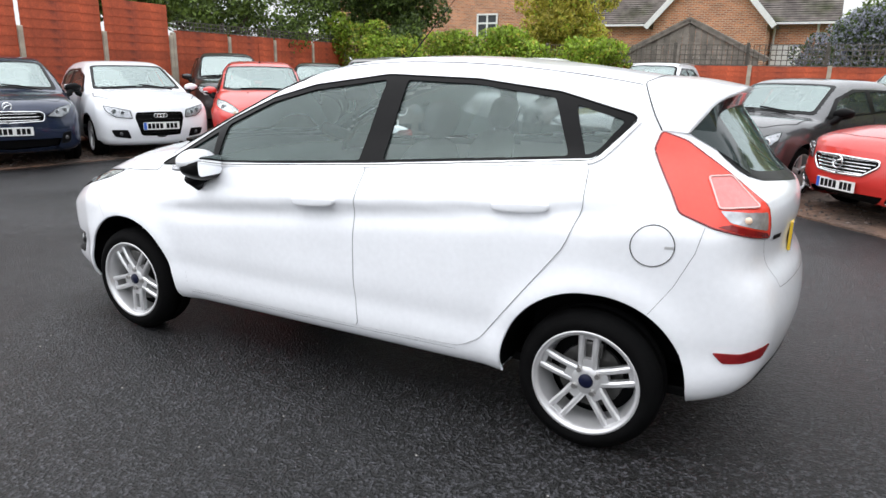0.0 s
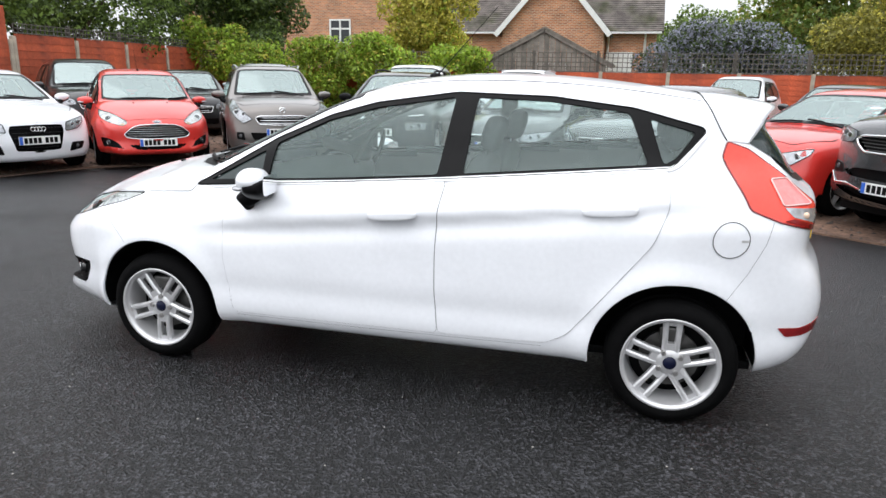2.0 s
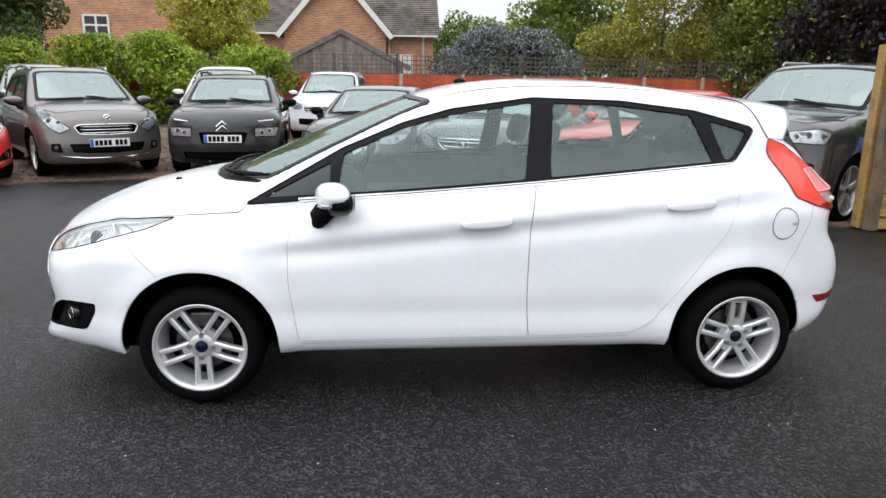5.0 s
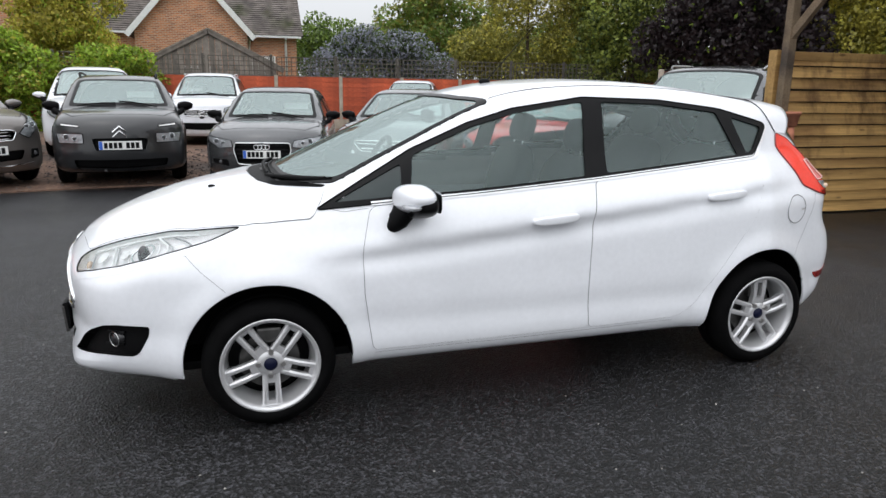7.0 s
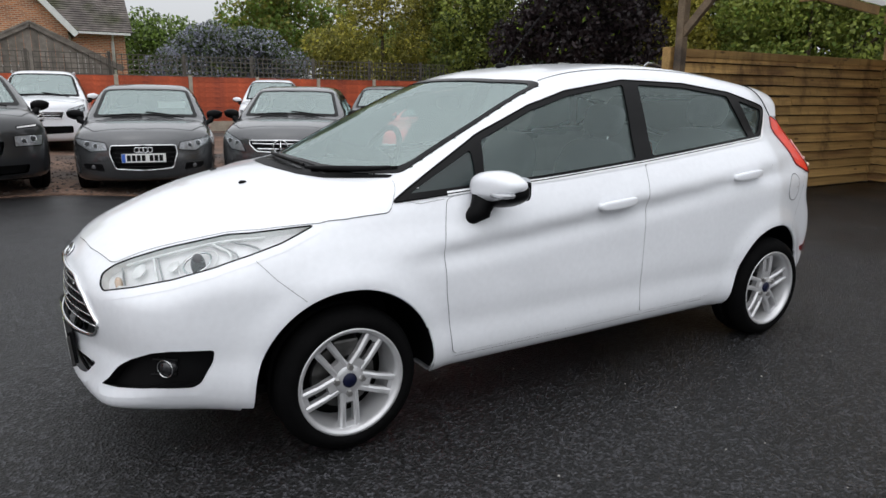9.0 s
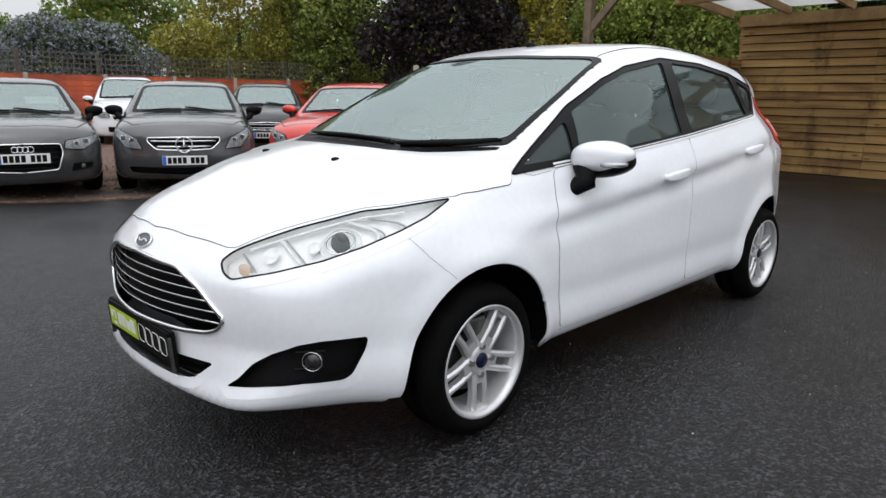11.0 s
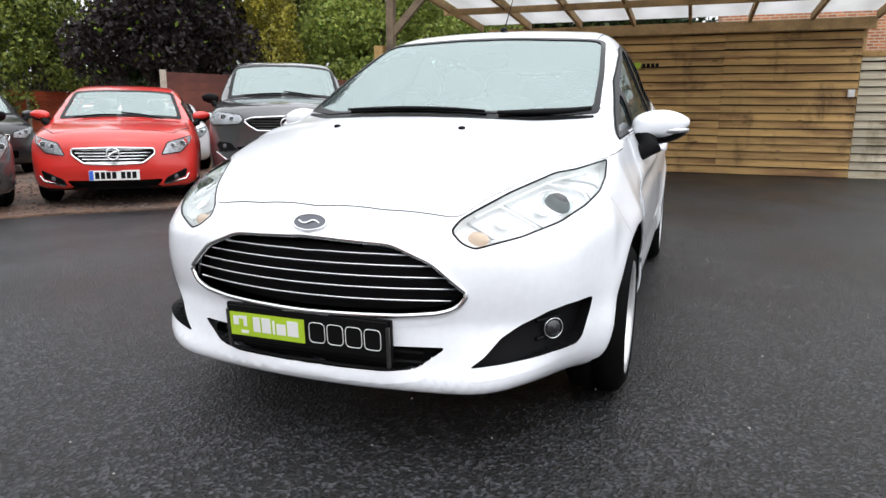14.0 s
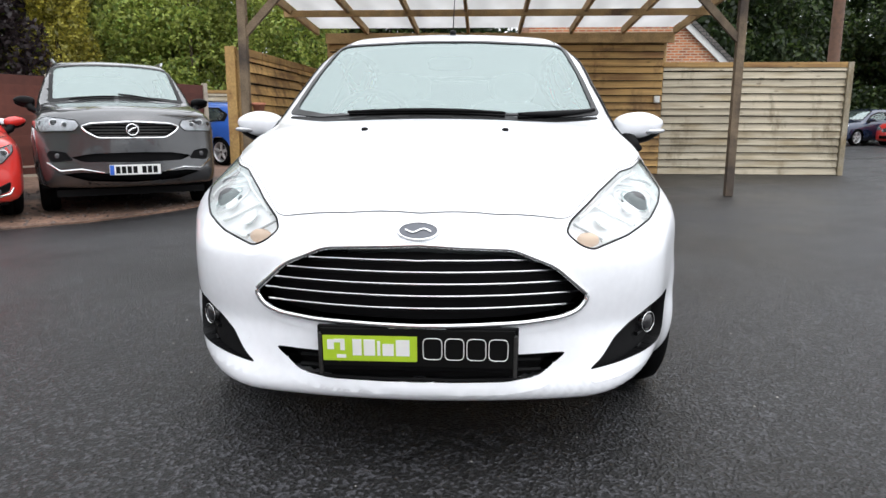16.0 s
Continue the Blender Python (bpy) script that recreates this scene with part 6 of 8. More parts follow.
    if gr:
        e = part("grille", k.patch("front", g, -0.05, step=st), BLACK, car)
        if front.get("surround", True):
            part("grille_surround", tube(k.path3("front", g, 0.004, True, st), front.get("ring", 0.010), 6, True), CHROME, e, smooth=True)
        ys, zs = [p[0] for p in gr], [p[1] for p in gr]
        nb = front.get("bars", 4)
        for i in range(nb):
            z = min(zs) + (max(zs) - min(zs)) * (i + 0.7) / (nb + 0.4)
            inside = [y for y in np.linspace(-max(ys), max(ys), 25) if signed(g, np.array([y]), np.array([z]))[0] < -0.012]
            if len(inside) > 2:
                part("grille_bar", tube([k.drop("front", y, z, -0.01) for y in inside[::2] + inside[-1:]], front.get("bar_r", 0.008), 6), front.get("bar_mat", CHROME), e, smooth=True)
    for q in ins:
        part("lower_intake", k.patch("front", q, -0.04, step=st), BLACK, car)
    bb = rounded([(b0 + 0.03, 0), (b0 - 0.02, hb - 0.1), (b0 - 0.05, hb + 0.03), (h - 0.75, hb + 0.08), (h - 0.33, hb - 0.1), (h - 0.2, 0), (h - 0.33, -hb + 0.1), (h - 0.75, -hb - 0.08), (b0 - 0.05, -hb - 0.03), (b0 - 0.02, -hb + 0.1)], 0.05)
    part("bonnet_joint", k.ribbon("top", bb, 0.010, 0.003, True, 0.04), SHUT, car)
    for a in (0.5, -0.05):
        part("wiper", tube([k.drop("top", b0 - 0.03 - 0.05 * t, a - 0.5 * t, 0.02) for t in np.linspace(0, 1, 6)], 0.011, 5), BLACK, car)
    if "badge" in front:
        kind, z, r, off = front["badge"]
        q = k.drop("front", 0, z, off)
        if kind == "rings":
            sh = [tube([(q.x + 0.012, y + r * math.cos(a), z + r * math.sin(a)) for a in np.arange(20) * math.pi / 10], 0.006, 6, True) for y in (-2.4 * r, -0.8 * r, 0.8 * r, 2.4 * r)]
        elif kind == "chevrons":
            sh = [tube([(q.x + 0.012, -r, zz - r * 0.5), (q.x + 0.012, 0, zz + r * 0.4), (q.x + 0.012, r, zz - r * 0.5)], 0.011, 6) for zz in (z - 0.03, z + 0.03)]
        elif kind == "star":
            sh = [tube([(q.x + 0.012, r * math.cos(a), z + r * math.sin(a)) for a in np.arange(24) * math.pi / 12], 0.009, 6, True)] + [tube([(q.x + 0.012, 0, z), (q.x + 0.012, r * math.cos(a), z + r * math.sin(a))], [0.012, 0.005], 6) for a in (math.pi / 2, math.pi * 7 / 6, math.pi * 11 / 6)]
        else:
            sh = [tube([(q.x + 0.012, r * math.cos(a), z + r * math.sin(a)) for a in np.arange(24) * math.pi / 12], 0.010, 6, True), tube([(q.x + 0.012, -r * 0.7, z - r * 0.3), (q.x + 0.014, 0, z + r * 0.2), (q.x + 0.012, r * 0.7, z + r * 0.4)], 0.012, 6)]
        part("badge", join(*sh), CHROME, car, "bright badge", smooth=True)
    if plated:
        plate(car, k, 0, front.get("plate", 0.45))
    if front.get("card"):
        y = front["card"]
        q = k.drop("top", b0 - 0.38, y, -0.06)
        sl = k.drop("top", b0 - 0.5, y, -0.06) - q
        w = Vector((0, 0.19, 0))
        up = sl.normalized() * 0.22
        part("price_card", ([q - w, q + w, q + w + up, q - w + up], [(0, 1, 2, 3)]), PAPER, car, "white price card")
    part("underbody", box_bm(-h + 0.4, -W / 2 + 0.2, s["wheel"] * 0.55, h - 0.35, W / 2 - 0.2, s["wheel"] * 0.75), BLACK, car)
    cabin(car, k, s)
    return car


# ---- ground ----
def fall(x, y):
    """The yard's level, which falls a hand's width towards the corner by the boarded walls."""
    ease = lambda v: np.clip(v, 0, 1) ** 2 * (3 - 2 * np.clip(v, 0, 1))
    return -0.095 * ease((2.2 - np.asarray(x, float)) / 1.8) * ease((-2.5 - np.asarray(y, float)) / 1.7) * ease((np.asarray(y, float) + 17.5) / 4)


def sheet(name, xs, ys, level, material, label, category):
    """A broad sheet of ground over a grid of lines."""
    X, Y = np.meshgrid(xs, ys, indexing="ij")
    n, m = X.shape
    vs = np.stack([X, Y, fall(X, Y) + level], -1).reshape(-1, 3).tolist()
    fs = [(i * m + j, (i + 1) * m + j, (i + 1) * m + j + 1, i * m + j + 1) for i in range(n - 1) for j in range(m - 1)]
    return tagged(part(name, (vs, fs), material, smooth=True), label, category, kind="structure")


def slab(name, loop, level, depth, material, label, category, step=0.6):
    """A thin layer with a real edge that follows the ground."""
    loop = dense(loop, step)
    n = len(loop)
    L = np.array(loop)
    gx, gy = np.meshgrid(np.arange(L[:, 0].min(), L[:, 0].max(), step), np.arange(L[:, 1].min(), L[:, 1].max(), step), indexing="ij")
    keep = signed(loop, gx, gy) < -step * 0.4
    pts = list(loop) + list(zip(gx[keep].tolist(), gy[keep].tolist()))
    v2, _, f2, *_ = geometry.delaunay_2d_cdt([Vector(p) for p in pts], [(i, (i + 1) % n) for i in range(n)], [], 0, 1e-6)
    C = np.array([[sum(v2[i][0] for i in f) / 3, sum(v2[i][1] for i in f) / 3] for f in f2])
    ok = signed(loop, C[:, 0], C[:, 1]) < 0
    vs = [(p[0], p[1], float(fall(p[0], p[1])) + level) for p in v2]
    fs = [tuple(f) for f, k in zip(f2, ok) if k]
    o = len(vs)
    vs += [(p[0], p[1], float(fall(p[0], p[1])) + level - depth) for p in v2[:n]]
    fs += [(i, (i + 1) % n, o + (i + 1) % n, o + i) for i in range(n)]
    return tagged(part(name, (vs, fs), material), label, category, kind="structure")


far = [-400, -120, -50]
sheet("ground", far + list(np.arange(-26, 16.1, 0.5)) + [30, 120, 400], far + list(np.arange(-21, 8.1, 0.5)) + [20, 60, 400], 0.0, ASPHALT, "damp black asphalt of the forecourt", "asphalt")
EDGE = [(9.5, 4.0), (8.0, 0.5), (7.5, -2.3), (6.75, -5.0), (5.2, -5.95), (3.6, -6.45), (1.8, -6.65), (0.2, -6.3), (-1.2, -5.65), (-2.6, -4.45), (-3.7, -3.3), (-4.9, -2.95), (-9.2, -2.95)]
edge = [tuple(p) for p in spline(EDGE, 6, False)]
slab("gravel", edge + [(-16, -3.2), (-30, -3.2), (-30, -18.9), (13.9, -18.9), (12.2, -3), (12.4, 4.0)], 0.02, 0.06, GRAVEL, "red-brown gravel strip that the parked cars stand on", "gravel")
sheet("grass", [-60, 60], [-90, -19.0], 0.012, GRASS, "rough grass behind the fence", "grass")

rng = np.random.default_rng(5)


def chips(name, n, area, size, z, material, label):
    """Loose stone chips, uncountable."""
    out_v, out_f = [], []
    while len(out_f) < n * 8:
        x, y = rng.uniform(area[0], area[2]), rng.uniform(area[1], area[3])
        if signed(GRAVEL_LOOP, np.array([x]), np.array([y]))[0] > -0.05:
            continue
        r = size * rng.uniform(0.5, 1.4)
        zz = z + float(fall(x, y))
        a = rng.uniform(0, 6.3)
        o = len(out_v)
        for dx, dy, dz in ((1, 0, 0), (0, 0.7, 0), (-1, 0, 0), (0, -0.7, 0), (0, 0, 0.6), (0, 0, -0.4)):
            out_v.append((x + r * (dx * math.cos(a) - dy * math.sin(a)), y + r * (dx * math.sin(a) + dy * math.cos(a)), zz + r * dz))
        out_f += [(o + i, o + (i + 1) % 4, o + 4) for i in range(4)] + [(o + (i + 1) % 4, o + i, o + 5) for i in range(4)]
    return tagged(part(name, (out_v, out_f), material), label, "gravel", kind="stuff")


GRAVEL_LOOP = edge + [(-16, -3.2), (-16, -18.0), (13, -18.0), (12, -3), (12, 4.0)]
chips("stone_chips", 5000, (-6, -12, 9, 2), 0.025, 0.025, CHIPS, "loose dark stone chips on the gravel")
vs, fs = [], []
for i in range(260):
    x, y, r = rng.uniform(-4, 5), rng.uniform(-2, 4), rng.uniform(0.003, 0.006)
    o = len(vs)
    vs += [(x + r, y, 0.0), (x, y + r, 0.0), (x - r, y, 0.0), (x, y - r, 0.0), (x, y, r)]
    fs += [(o + j, o + (j + 1) % 4, o + 4) for j in range(4)]
tagged(part("grit", (vs, fs), mat("pale_grit", (0.3, 0.29, 0.27), 0.8)), "scattered pale grit on the asphalt", "grit", kind="stuff")


# ---- fences ----
def fence_run(name, p, q, z_top, spacing, label, boards=9, z0=0.15, post_h=None, trellis=0.0, post_w=0.11, material=FENCERED):
    """Panels of overlapping boards between concrete posts, over gravel boards, with trellis above where there is any."""
    p, q = Vector((*p, 0)), Vector((*q, 0))
    run = (q - p).length
    n = max(1, round(run / spacing))
    w = run / n
    turn = math.atan2(q.y - p.y, q.x - p.x)
    board = None
    fence = thing(name, label, "fence", pose(p.x, p.y, float(fall(p.x, p.y)), 0, 0, math.degrees(turn)))
    posts = None
    for i in range(n + 1):
        if posts is None:
            posts = part("post", box_bm(-post_w / 2, -post_w / 2, 0, post_w / 2, post_w / 2, post_h or z_top + 0.06, 0.012), CONCRETE, fence, "weathered concrete post")
        else:
            share("post", posts, Matrix.Translation((i * w, 0, 0)), fence)
    bh = (z_top - z0) / boards
    gb = None
    lat = None
    for i in range(n):
        if gb is None:
            gb = part("gravel_board", box_bm(0.05, -0.03, 0, w - 0.05, 0.03, z0 + 0.02, 0.006), CONCRETE, fence, "concrete gravel board")
        else:
            share("gravel_board", gb, Matrix.Translation((i * w, 0, 0)), fence)
        for j in range(boards):
            m = Matrix.Translation((i * w, 0, z0 + j * bh)) @ Matrix.Rotation(radians(rng.uniform(-0.25, 0.25)), 4, "Y")
            if board is None:
                bm = bmesh.new()
                box(bm, 0.055, -0.012, 0, w - 0.055, 0.012, bh * 1.06, 0.003)
                for v in bm.verts:
                    v.co.y += 0.008 * (0.5 - v.co.z / bh)
                board = part("board", bm, material, fence)
            else:
                share("board", board, m, fence)
        if trellis:
            if lat is None:
                bm = bmesh.new()
                nn = int(w / 0.15)
                for a in range(nn + 1):
                    x = 0.05 + (w - 0.1) * a / nn
                    box(bm, x - 0.011, -0.008, z_top + 0.02, x + 0.011, 0.008, z_top + trellis)
                rows = max(2, int(trellis / 0.15))
                for a in range(rows + 1):
                    z = z_top + 0.03 + (trellis - 0.04) * a / rows
                    box(bm, 0.05, 0.008, z - 0.011, w - 0.05, 0.022, z + 0.011)
                lat = part("trellis", bm, LATTICE, fence, "weathered grey trellis")
            else:
                share("trellis", lat, Matrix.Translation((i * w, 0, 0)), fence)
            part("trellis_post", box_bm(i * w + 0.075, -0.14, 0, i * w + 0.155, -0.06, z_top + trellis + 0.06, 0.006), LATTICE, fence)
    return fence


fence_run("fence", (-16.3, -18.75), (13.9, -18.75), 1.62, 2.0, "red-brown board fence with concrete posts and grey trellis", 9, 0.3, 1.66, 0.6)
fence_run("fence", (13.9, -18.6), (13.05, -9.9), 2.25, 2.15, "red-brown board fence between concrete posts", 11, 0.2, 2.2, 0.25)
fence_run("fence", (13.05, -9.8), (12.0, 0.6), 2.85, 2.15, "tall red-brown board fence with concrete posts", 14, 0.2, 2.12)
fence_run("fence", (-7.2, -8.8), (-12.0, -6.3), 1.85, 1.8, "dark red-brown board fence", 10, 0.05, 1.9, 0, 0.1, PLUM)


# ---- carport and boarded walls ----
def boarded_wall(name, p, q, z_top, rows, material, label, lean=0.02, cap=True, facing=1):
    """Overlapping horizontal boards nailed to posts; each board is a piece."""
    p, q = Vector((*p, 0)), Vector((*q, 0))
    run = (q - p).length
    w = thing(name, label, "fence", pose(p.x, p.y, 0, 0, 0, math.degrees(math.atan2(q.y - p.y, q.x - p.x))))
    h = (z_top - 0.025) / rows
    n = max(1, round(run / 2.4))
    bl = run / n
    shapes = []
    for k in range(4):
        bm = bmesh.new()
        box(bm, 0.0015, -0.011, 0, bl - 0.0015, 0.011, h * 0.90, 0.002)
        bmesh.ops.subdivide_edges(bm, edges=[e for e in bm.edges if abs(e.verts[0].co.x - e.verts[1].co.x) > bl * 0.5], cuts=5)
        for v in bm.verts:
            v.co.y += facing * lean * (1 - 2 * v.co.z / h) + 0.003 * noise.noise((v.co.x * 1.7 + 9 * k, k, 1))
            v.co.z += 0.008 * noise.noise((v.co.x * 1.3, k * 3.1, v.co.z * 2))
        shapes.append(bm)
    firsts = [None] * 4
    for j in range(rows):
        for i in range(n):
            k = int(rng.integers(4))
            m = Matrix.Translation((i * bl, 0.002 * ((i + j) % 2), 0.015 + j * h + rng.uniform(-0.004, 0.004))) @ Matrix.Rotation(radians(rng.uniform(-0.2, 0.2)), 4, "Y")
            if firsts[k] is None:
                firsts[k] = part("board", shapes[k], material, w)
                firsts[k].matrix_basis = m
            else:
                share("board", firsts[k], m, w)
    for k in range(4):
        if firsts[k] is None:
            shapes[k].free()
    # added dark sheet that blackens the gaps between the boards
    part("backing", box_bm(0.01, -0.03 if facing > 0 else 0.02, -0.12, run - 0.01, -0.02 if facing > 0 else 0.03, z_top - 0.03), BEHIND, w)
    for i in range(n + 1):
        part("wall_post", box_bm(i * bl - 0.05, -0.13 * facing if facing > 0 else 0.03, 0, i * bl + 0.05, -0.03 if facing > 0 else 0.13, z_top - 0.01, 0.005), TIMBER, w)
    if cap:
        part("capping_board", box_bm(0, -0.016, z_top - 0.085, run, 0.03 * facing if facing > 0 else 0.016, z_top + 0.01, 0.004), BOARD, w)
    return w


BX = -9.15
boarded_wall("boarded_wall", (BX, 3.45), (BX, -2.7), 2.5, 19, BOARD, "honey-coloured overlapping board wall at the back of the carport", facing=1)
boarded_wall("boarded_wall", (BX, 6.70), (BX, 3.452), 2.02, 15, PALEBOARD, "pale weathered overlapping board wall", facing=1)
boarded_wall("boarded_wall", (BX + 0.05, -2.68), (-4.68, -2.76), 1.83, 14, BOARD, "honey-coloured overlapping board side wall of the carport", facing=1)
boarded_wall("boarded_wall", (-15.2, -6.2), (-15.2, -9.8), 1.78, 13, PALEBOARD, "pale grey board fence behind the parked cars", facing=1)
part("wall_end_post", box_bm(BX - 0.06, 6.705, 0, BX + 0.06, 6.80, 2.03, 0.006), PALEBOARD)
tagged(bpy.data.objects["wall_end_post"], "weathered square timber post ending the board wall", "post")

cp = thing("carport", "timber carport with milky plastic roof sheets", "carport")
FX, Z1, Z0 = -5.4, 2.72, 2.48


def eave(y):
    """The carport's front line, which runs slightly askew."""
    return FX + 0.78 * (3.45 - y) / 6.2


for y in (-2.76, 3.45):
    FX = eave(y) if y < 0 else -5.4
    part("post", box_bm(FX - 0.05, y - 0.05, 0, FX + 0.05, y + 0.05, Z1 - 0.05, 0.006), POSTWOOD, cp, "dark weathered post")
    s = 1 if y < 0 else -1
    part("brace", beam((FX, y, 1.98), (FX, y + s * 0.62, 2.62), 0.06, 0.09), POSTWOOD, cp)
FX = -5.4
part("front_beam", beam((eave(-3.3), -3.3, Z1), (eave(4.0), 4.0, Z1), 0.07, 0.16), TIMBER, cp)
part("back_beam", beam((BX + 0.06, -2.75, Z0 - 0.02), (BX + 0.06, 3.6, Z0 - 0.02), 0.06, 0.18), TIMBER, cp)
mx = (FX + BX) / 2
part("purlin", beam((mx, -3.0, (Z0 + Z1) / 2 + 0.03), (mx, 3.7, (Z0 + Z1) / 2 + 0.03), 0.05, 0.1), TIMBER, cp)
for i in range(8):
    y = -2.9 + i * 6.5 / 7
    part("rafter", beam((BX + 0.02, y, Z0 + 0.1), (eave(y) + 0.35, y, Z1 + 0.14), 0.05, 0.12), TIMBER, cp)
for i in range(7):
    y0 = -2.9 + i * 6.5 / 7 + 0.01
    y1 = y0 + 6.5 / 7 - 0.02
    dz = 0.175
    part("roof_sheet", ([(BX - 0.05, y0, Z0 + dz), (eave(y0) + 0.4, y0, Z1 + dz + 0.045), (eave(y1) + 0.4, y1, Z1 + dz + 0.045), (BX - 0.05, y1, Z0 + dz), (BX - 0.05, y0, Z0 + dz + 0.01), (eave(y0) + 0.4, y0, Z1 + dz + 0.055), (eave(y1) + 0.4, y1, Z1 + dz + 0.055), (BX - 0.05, y1, Z0 + dz + 0.01)],
                        [(0, 1, 2, 3), (7, 6, 5, 4), (0, 4, 5, 1), (2, 6, 7, 3), (1, 5, 6, 2), (3, 7, 4, 0)]), SHEET, cp, "milky plastic roof sheet")
sg = thing("wall_sign", "small black and green shop sign on the boards", "sign", pose(BX + 0.03, -0.06, 1.86))
part("green_panel", box_bm(0.0, -0.22, -0.05, 0.018, 0.1, 0.05, 0.002), LIME, sg)
for i in range(4):
    part("print_bar", box_bm(0.0, 0.125 + i * 0.075, -0.035, 0.014, 0.18 + i * 0.075, 0.035, 0.004), BLACK, sg)
sk = thing("outdoor_socket", "small white outdoor socket box on the boards", "socket", pose(BX + 0.03, 3.35, 1.37))
part("socket_box", box_bm(0, -0.05, -0.06, 0.05, 0.05, 0.06, 0.008), WHITEPAINT, sk)
part("socket_flap", box_bm(0.05, -0.04, -0.045, 0.058, 0.04, 0.03, 0.004), WHITEPAINT, sk)
bx = thing("wall_planter", "small terracotta wall pot hung on the corner post", "pot", pose(-4.66, -2.62, 1.03))
part("pot", lathe([(0.0, 0.0), (0.05, 0.0), (0.075, 0.13), (0.085, 0.13), (0.085, 0.16), (0.07, 0.16), (0.05, 0.02), (0.0, 0.02)], 20, "z"), TERRACOTTA, bx, smooth=True)
part("drip_cup", lathe([(0.03, -0.16), (0.045, -0.15), (0.03, 0.0), (0.02, 0.0)], 16, "z"), TERRACOTTA, bx, smooth=True)
tagged(part("corner_post", box_bm(-4.68, -2.98, 0, -4.56, -2.86, 1.86, 0.006), BOARD), "honey-coloured square post at the wall corner", "post")


# ---- buildings beyond ----
def wall_uv(ob):
    """Lays brick courses level: u along the face, v up it."""
    me = ob.data
    uv = me.uv_layers.new(name="UVMap")
    for p in me.polygons:
        n = p.normal
        u = Vector((-n.y, n.x, 0))
        u = u.normalized() if u.length > 1e-4 else Vector((1, 0, 0))
        v = n.cross(u)
        for li in p.loop_indices:
            co = me.vertices[me.loops[li].vertex_index].co
            uv.data[li].uv = (co.dot(u), co.dot(v))
    return ob


def house_window(parent, x, y, z0, w, h, nx=2):
    e = new("window")
    e.parent = parent
    part("glass", box_bm(x - w / 2, y - 0.02, z0, x + w / 2, y + 0.01, z0 + h), WINDOWDARK, e)
    bm = bmesh.new()
    for i in range(nx + 1):
        xx = x - w / 2 + w * i / nx
        box(bm, xx - 0.045, y, z0, xx + 0.045, y + 0.07, z0 + h)
    for z in (z0, z0 + h * 0.62, z0 + h):
        box(bm, x - w / 2 - 0.04, y + 0.002, z - 0.045, x + w / 2 + 0.04, y + 0.065, z + 0.045)
    part("window_bars", bm, WHITEPAINT, e, "white casement bars")
    part("sill", box_bm(x - w / 2 - 0.1, y, z0 - 0.12, x + w / 2 + 0.1, y + 0.12, z0 - 0.05), CONCRETE, e)


hs = thing("house", "red-brick house with gable, white bargeboards and mossy tiled roof", "house")
G0, G1, GY, GE, GA = 0.2, 5.0, -30.4, 3.75, 6.5
gx = (G0 + G1) / 2
wall_uv(part("gable_wall", extruded([(G0, 0), (G1, 0), (G1, GE), (gx, GA), (G0, GE)], "y", GY, GY - 4), BRICK, hs))
wall_uv(part("wing_wall", extruded([(-2.3, 0), (9.5, 0), (9.5, 3.7), (-2.3, 3.7)], "y", -33.2, -40), BRICK, hs))
wall_uv(part("tall_wall", extruded([(9.5, 0), (24, 0), (24, 7.5), (9.5, 7.5)], "y", -32.2, -40), BRICK, hs))


def roof_plane(name, a, b, c, d, t=0.12):
    vs = [Vector(p) for p in (a, b, c, d)]
    n = (vs[1] - vs[0]).cross(vs[3] - vs[0]).normalized() * t
    if n.z < 0:
        n = -n
    vs += [v + n for v in vs]
    return wall_uv(part(name, (vs, [(0, 1, 2, 3), (7, 6, 5, 4), (0, 4, 5, 1), (1, 5, 6, 2), (2, 6, 7, 3), (3, 7, 4, 0)]), SLATE, hs))


sl = (GA - GE) / (G1 - gx)
for s in (-1, 1):
    e = gx + s * (G1 - gx + 0.3)
    roof_plane("gable_roof", (e, GY + 0.3, GE - 0.3 * sl), (e, GY - 8, GE - 0.3 * sl), (gx, GY - 8, GA), (gx, GY + 0.3, GA))
    part("bargeboard", beam((e, GY + 0.33, GE - 0.3 * sl - 0.02), (gx, GY + 0.33, GA - 0.02), 0.05, 0.24), WHITEPAINT, hs)
roof_plane("wing_roof", (-2.6, -32.8, 3.65), (9.6, -32.8, 3.65), (9.6, -37, 7.4), (-2.6, -37, 7.4))
# overlapping courses of tiles on the wing's slope
low, high = Vector((0, -32.8, 3.65)), Vector((0, -37, 7.4))
up = Vector((0, 3.75, 4.2)).normalized()
for i in range(34):
    a, b = low.lerp(high, i / 34) + up * 0.165, low.lerp(high, (i + 1) / 34) + up * 0.128
    part("tile_course", ([(x, p.y, p.z) for p in (a, b, b - up * 0.03, a - up * 0.04) for x in (-2.6, 9.6)], [(0, 1, 3, 2), (2, 3, 5, 4), (4, 5, 7, 6), (6, 7, 1, 0), (0, 2, 4, 6), (7, 5, 3, 1)]), TILE, hs)
part("gutter", beam((-2.5, -32.75, 3.68), (G0 - 0.2, -32.75, 3.68), 0.11, 0.1), WHITEPAINT, hs)
part("gutter", beam((G1 + 0.2, -32.75, 3.68), (9.5, -32.75, 3.68), 0.11, 0.1), WHITEPAINT, hs)
part("downpipe", tube([(-1.75, -32.8, 3.6), (-1.75, -33.05, 3.3), (-1.75, -33.1, 0)], 0.065), WHITEPAINT, hs, smooth=True)
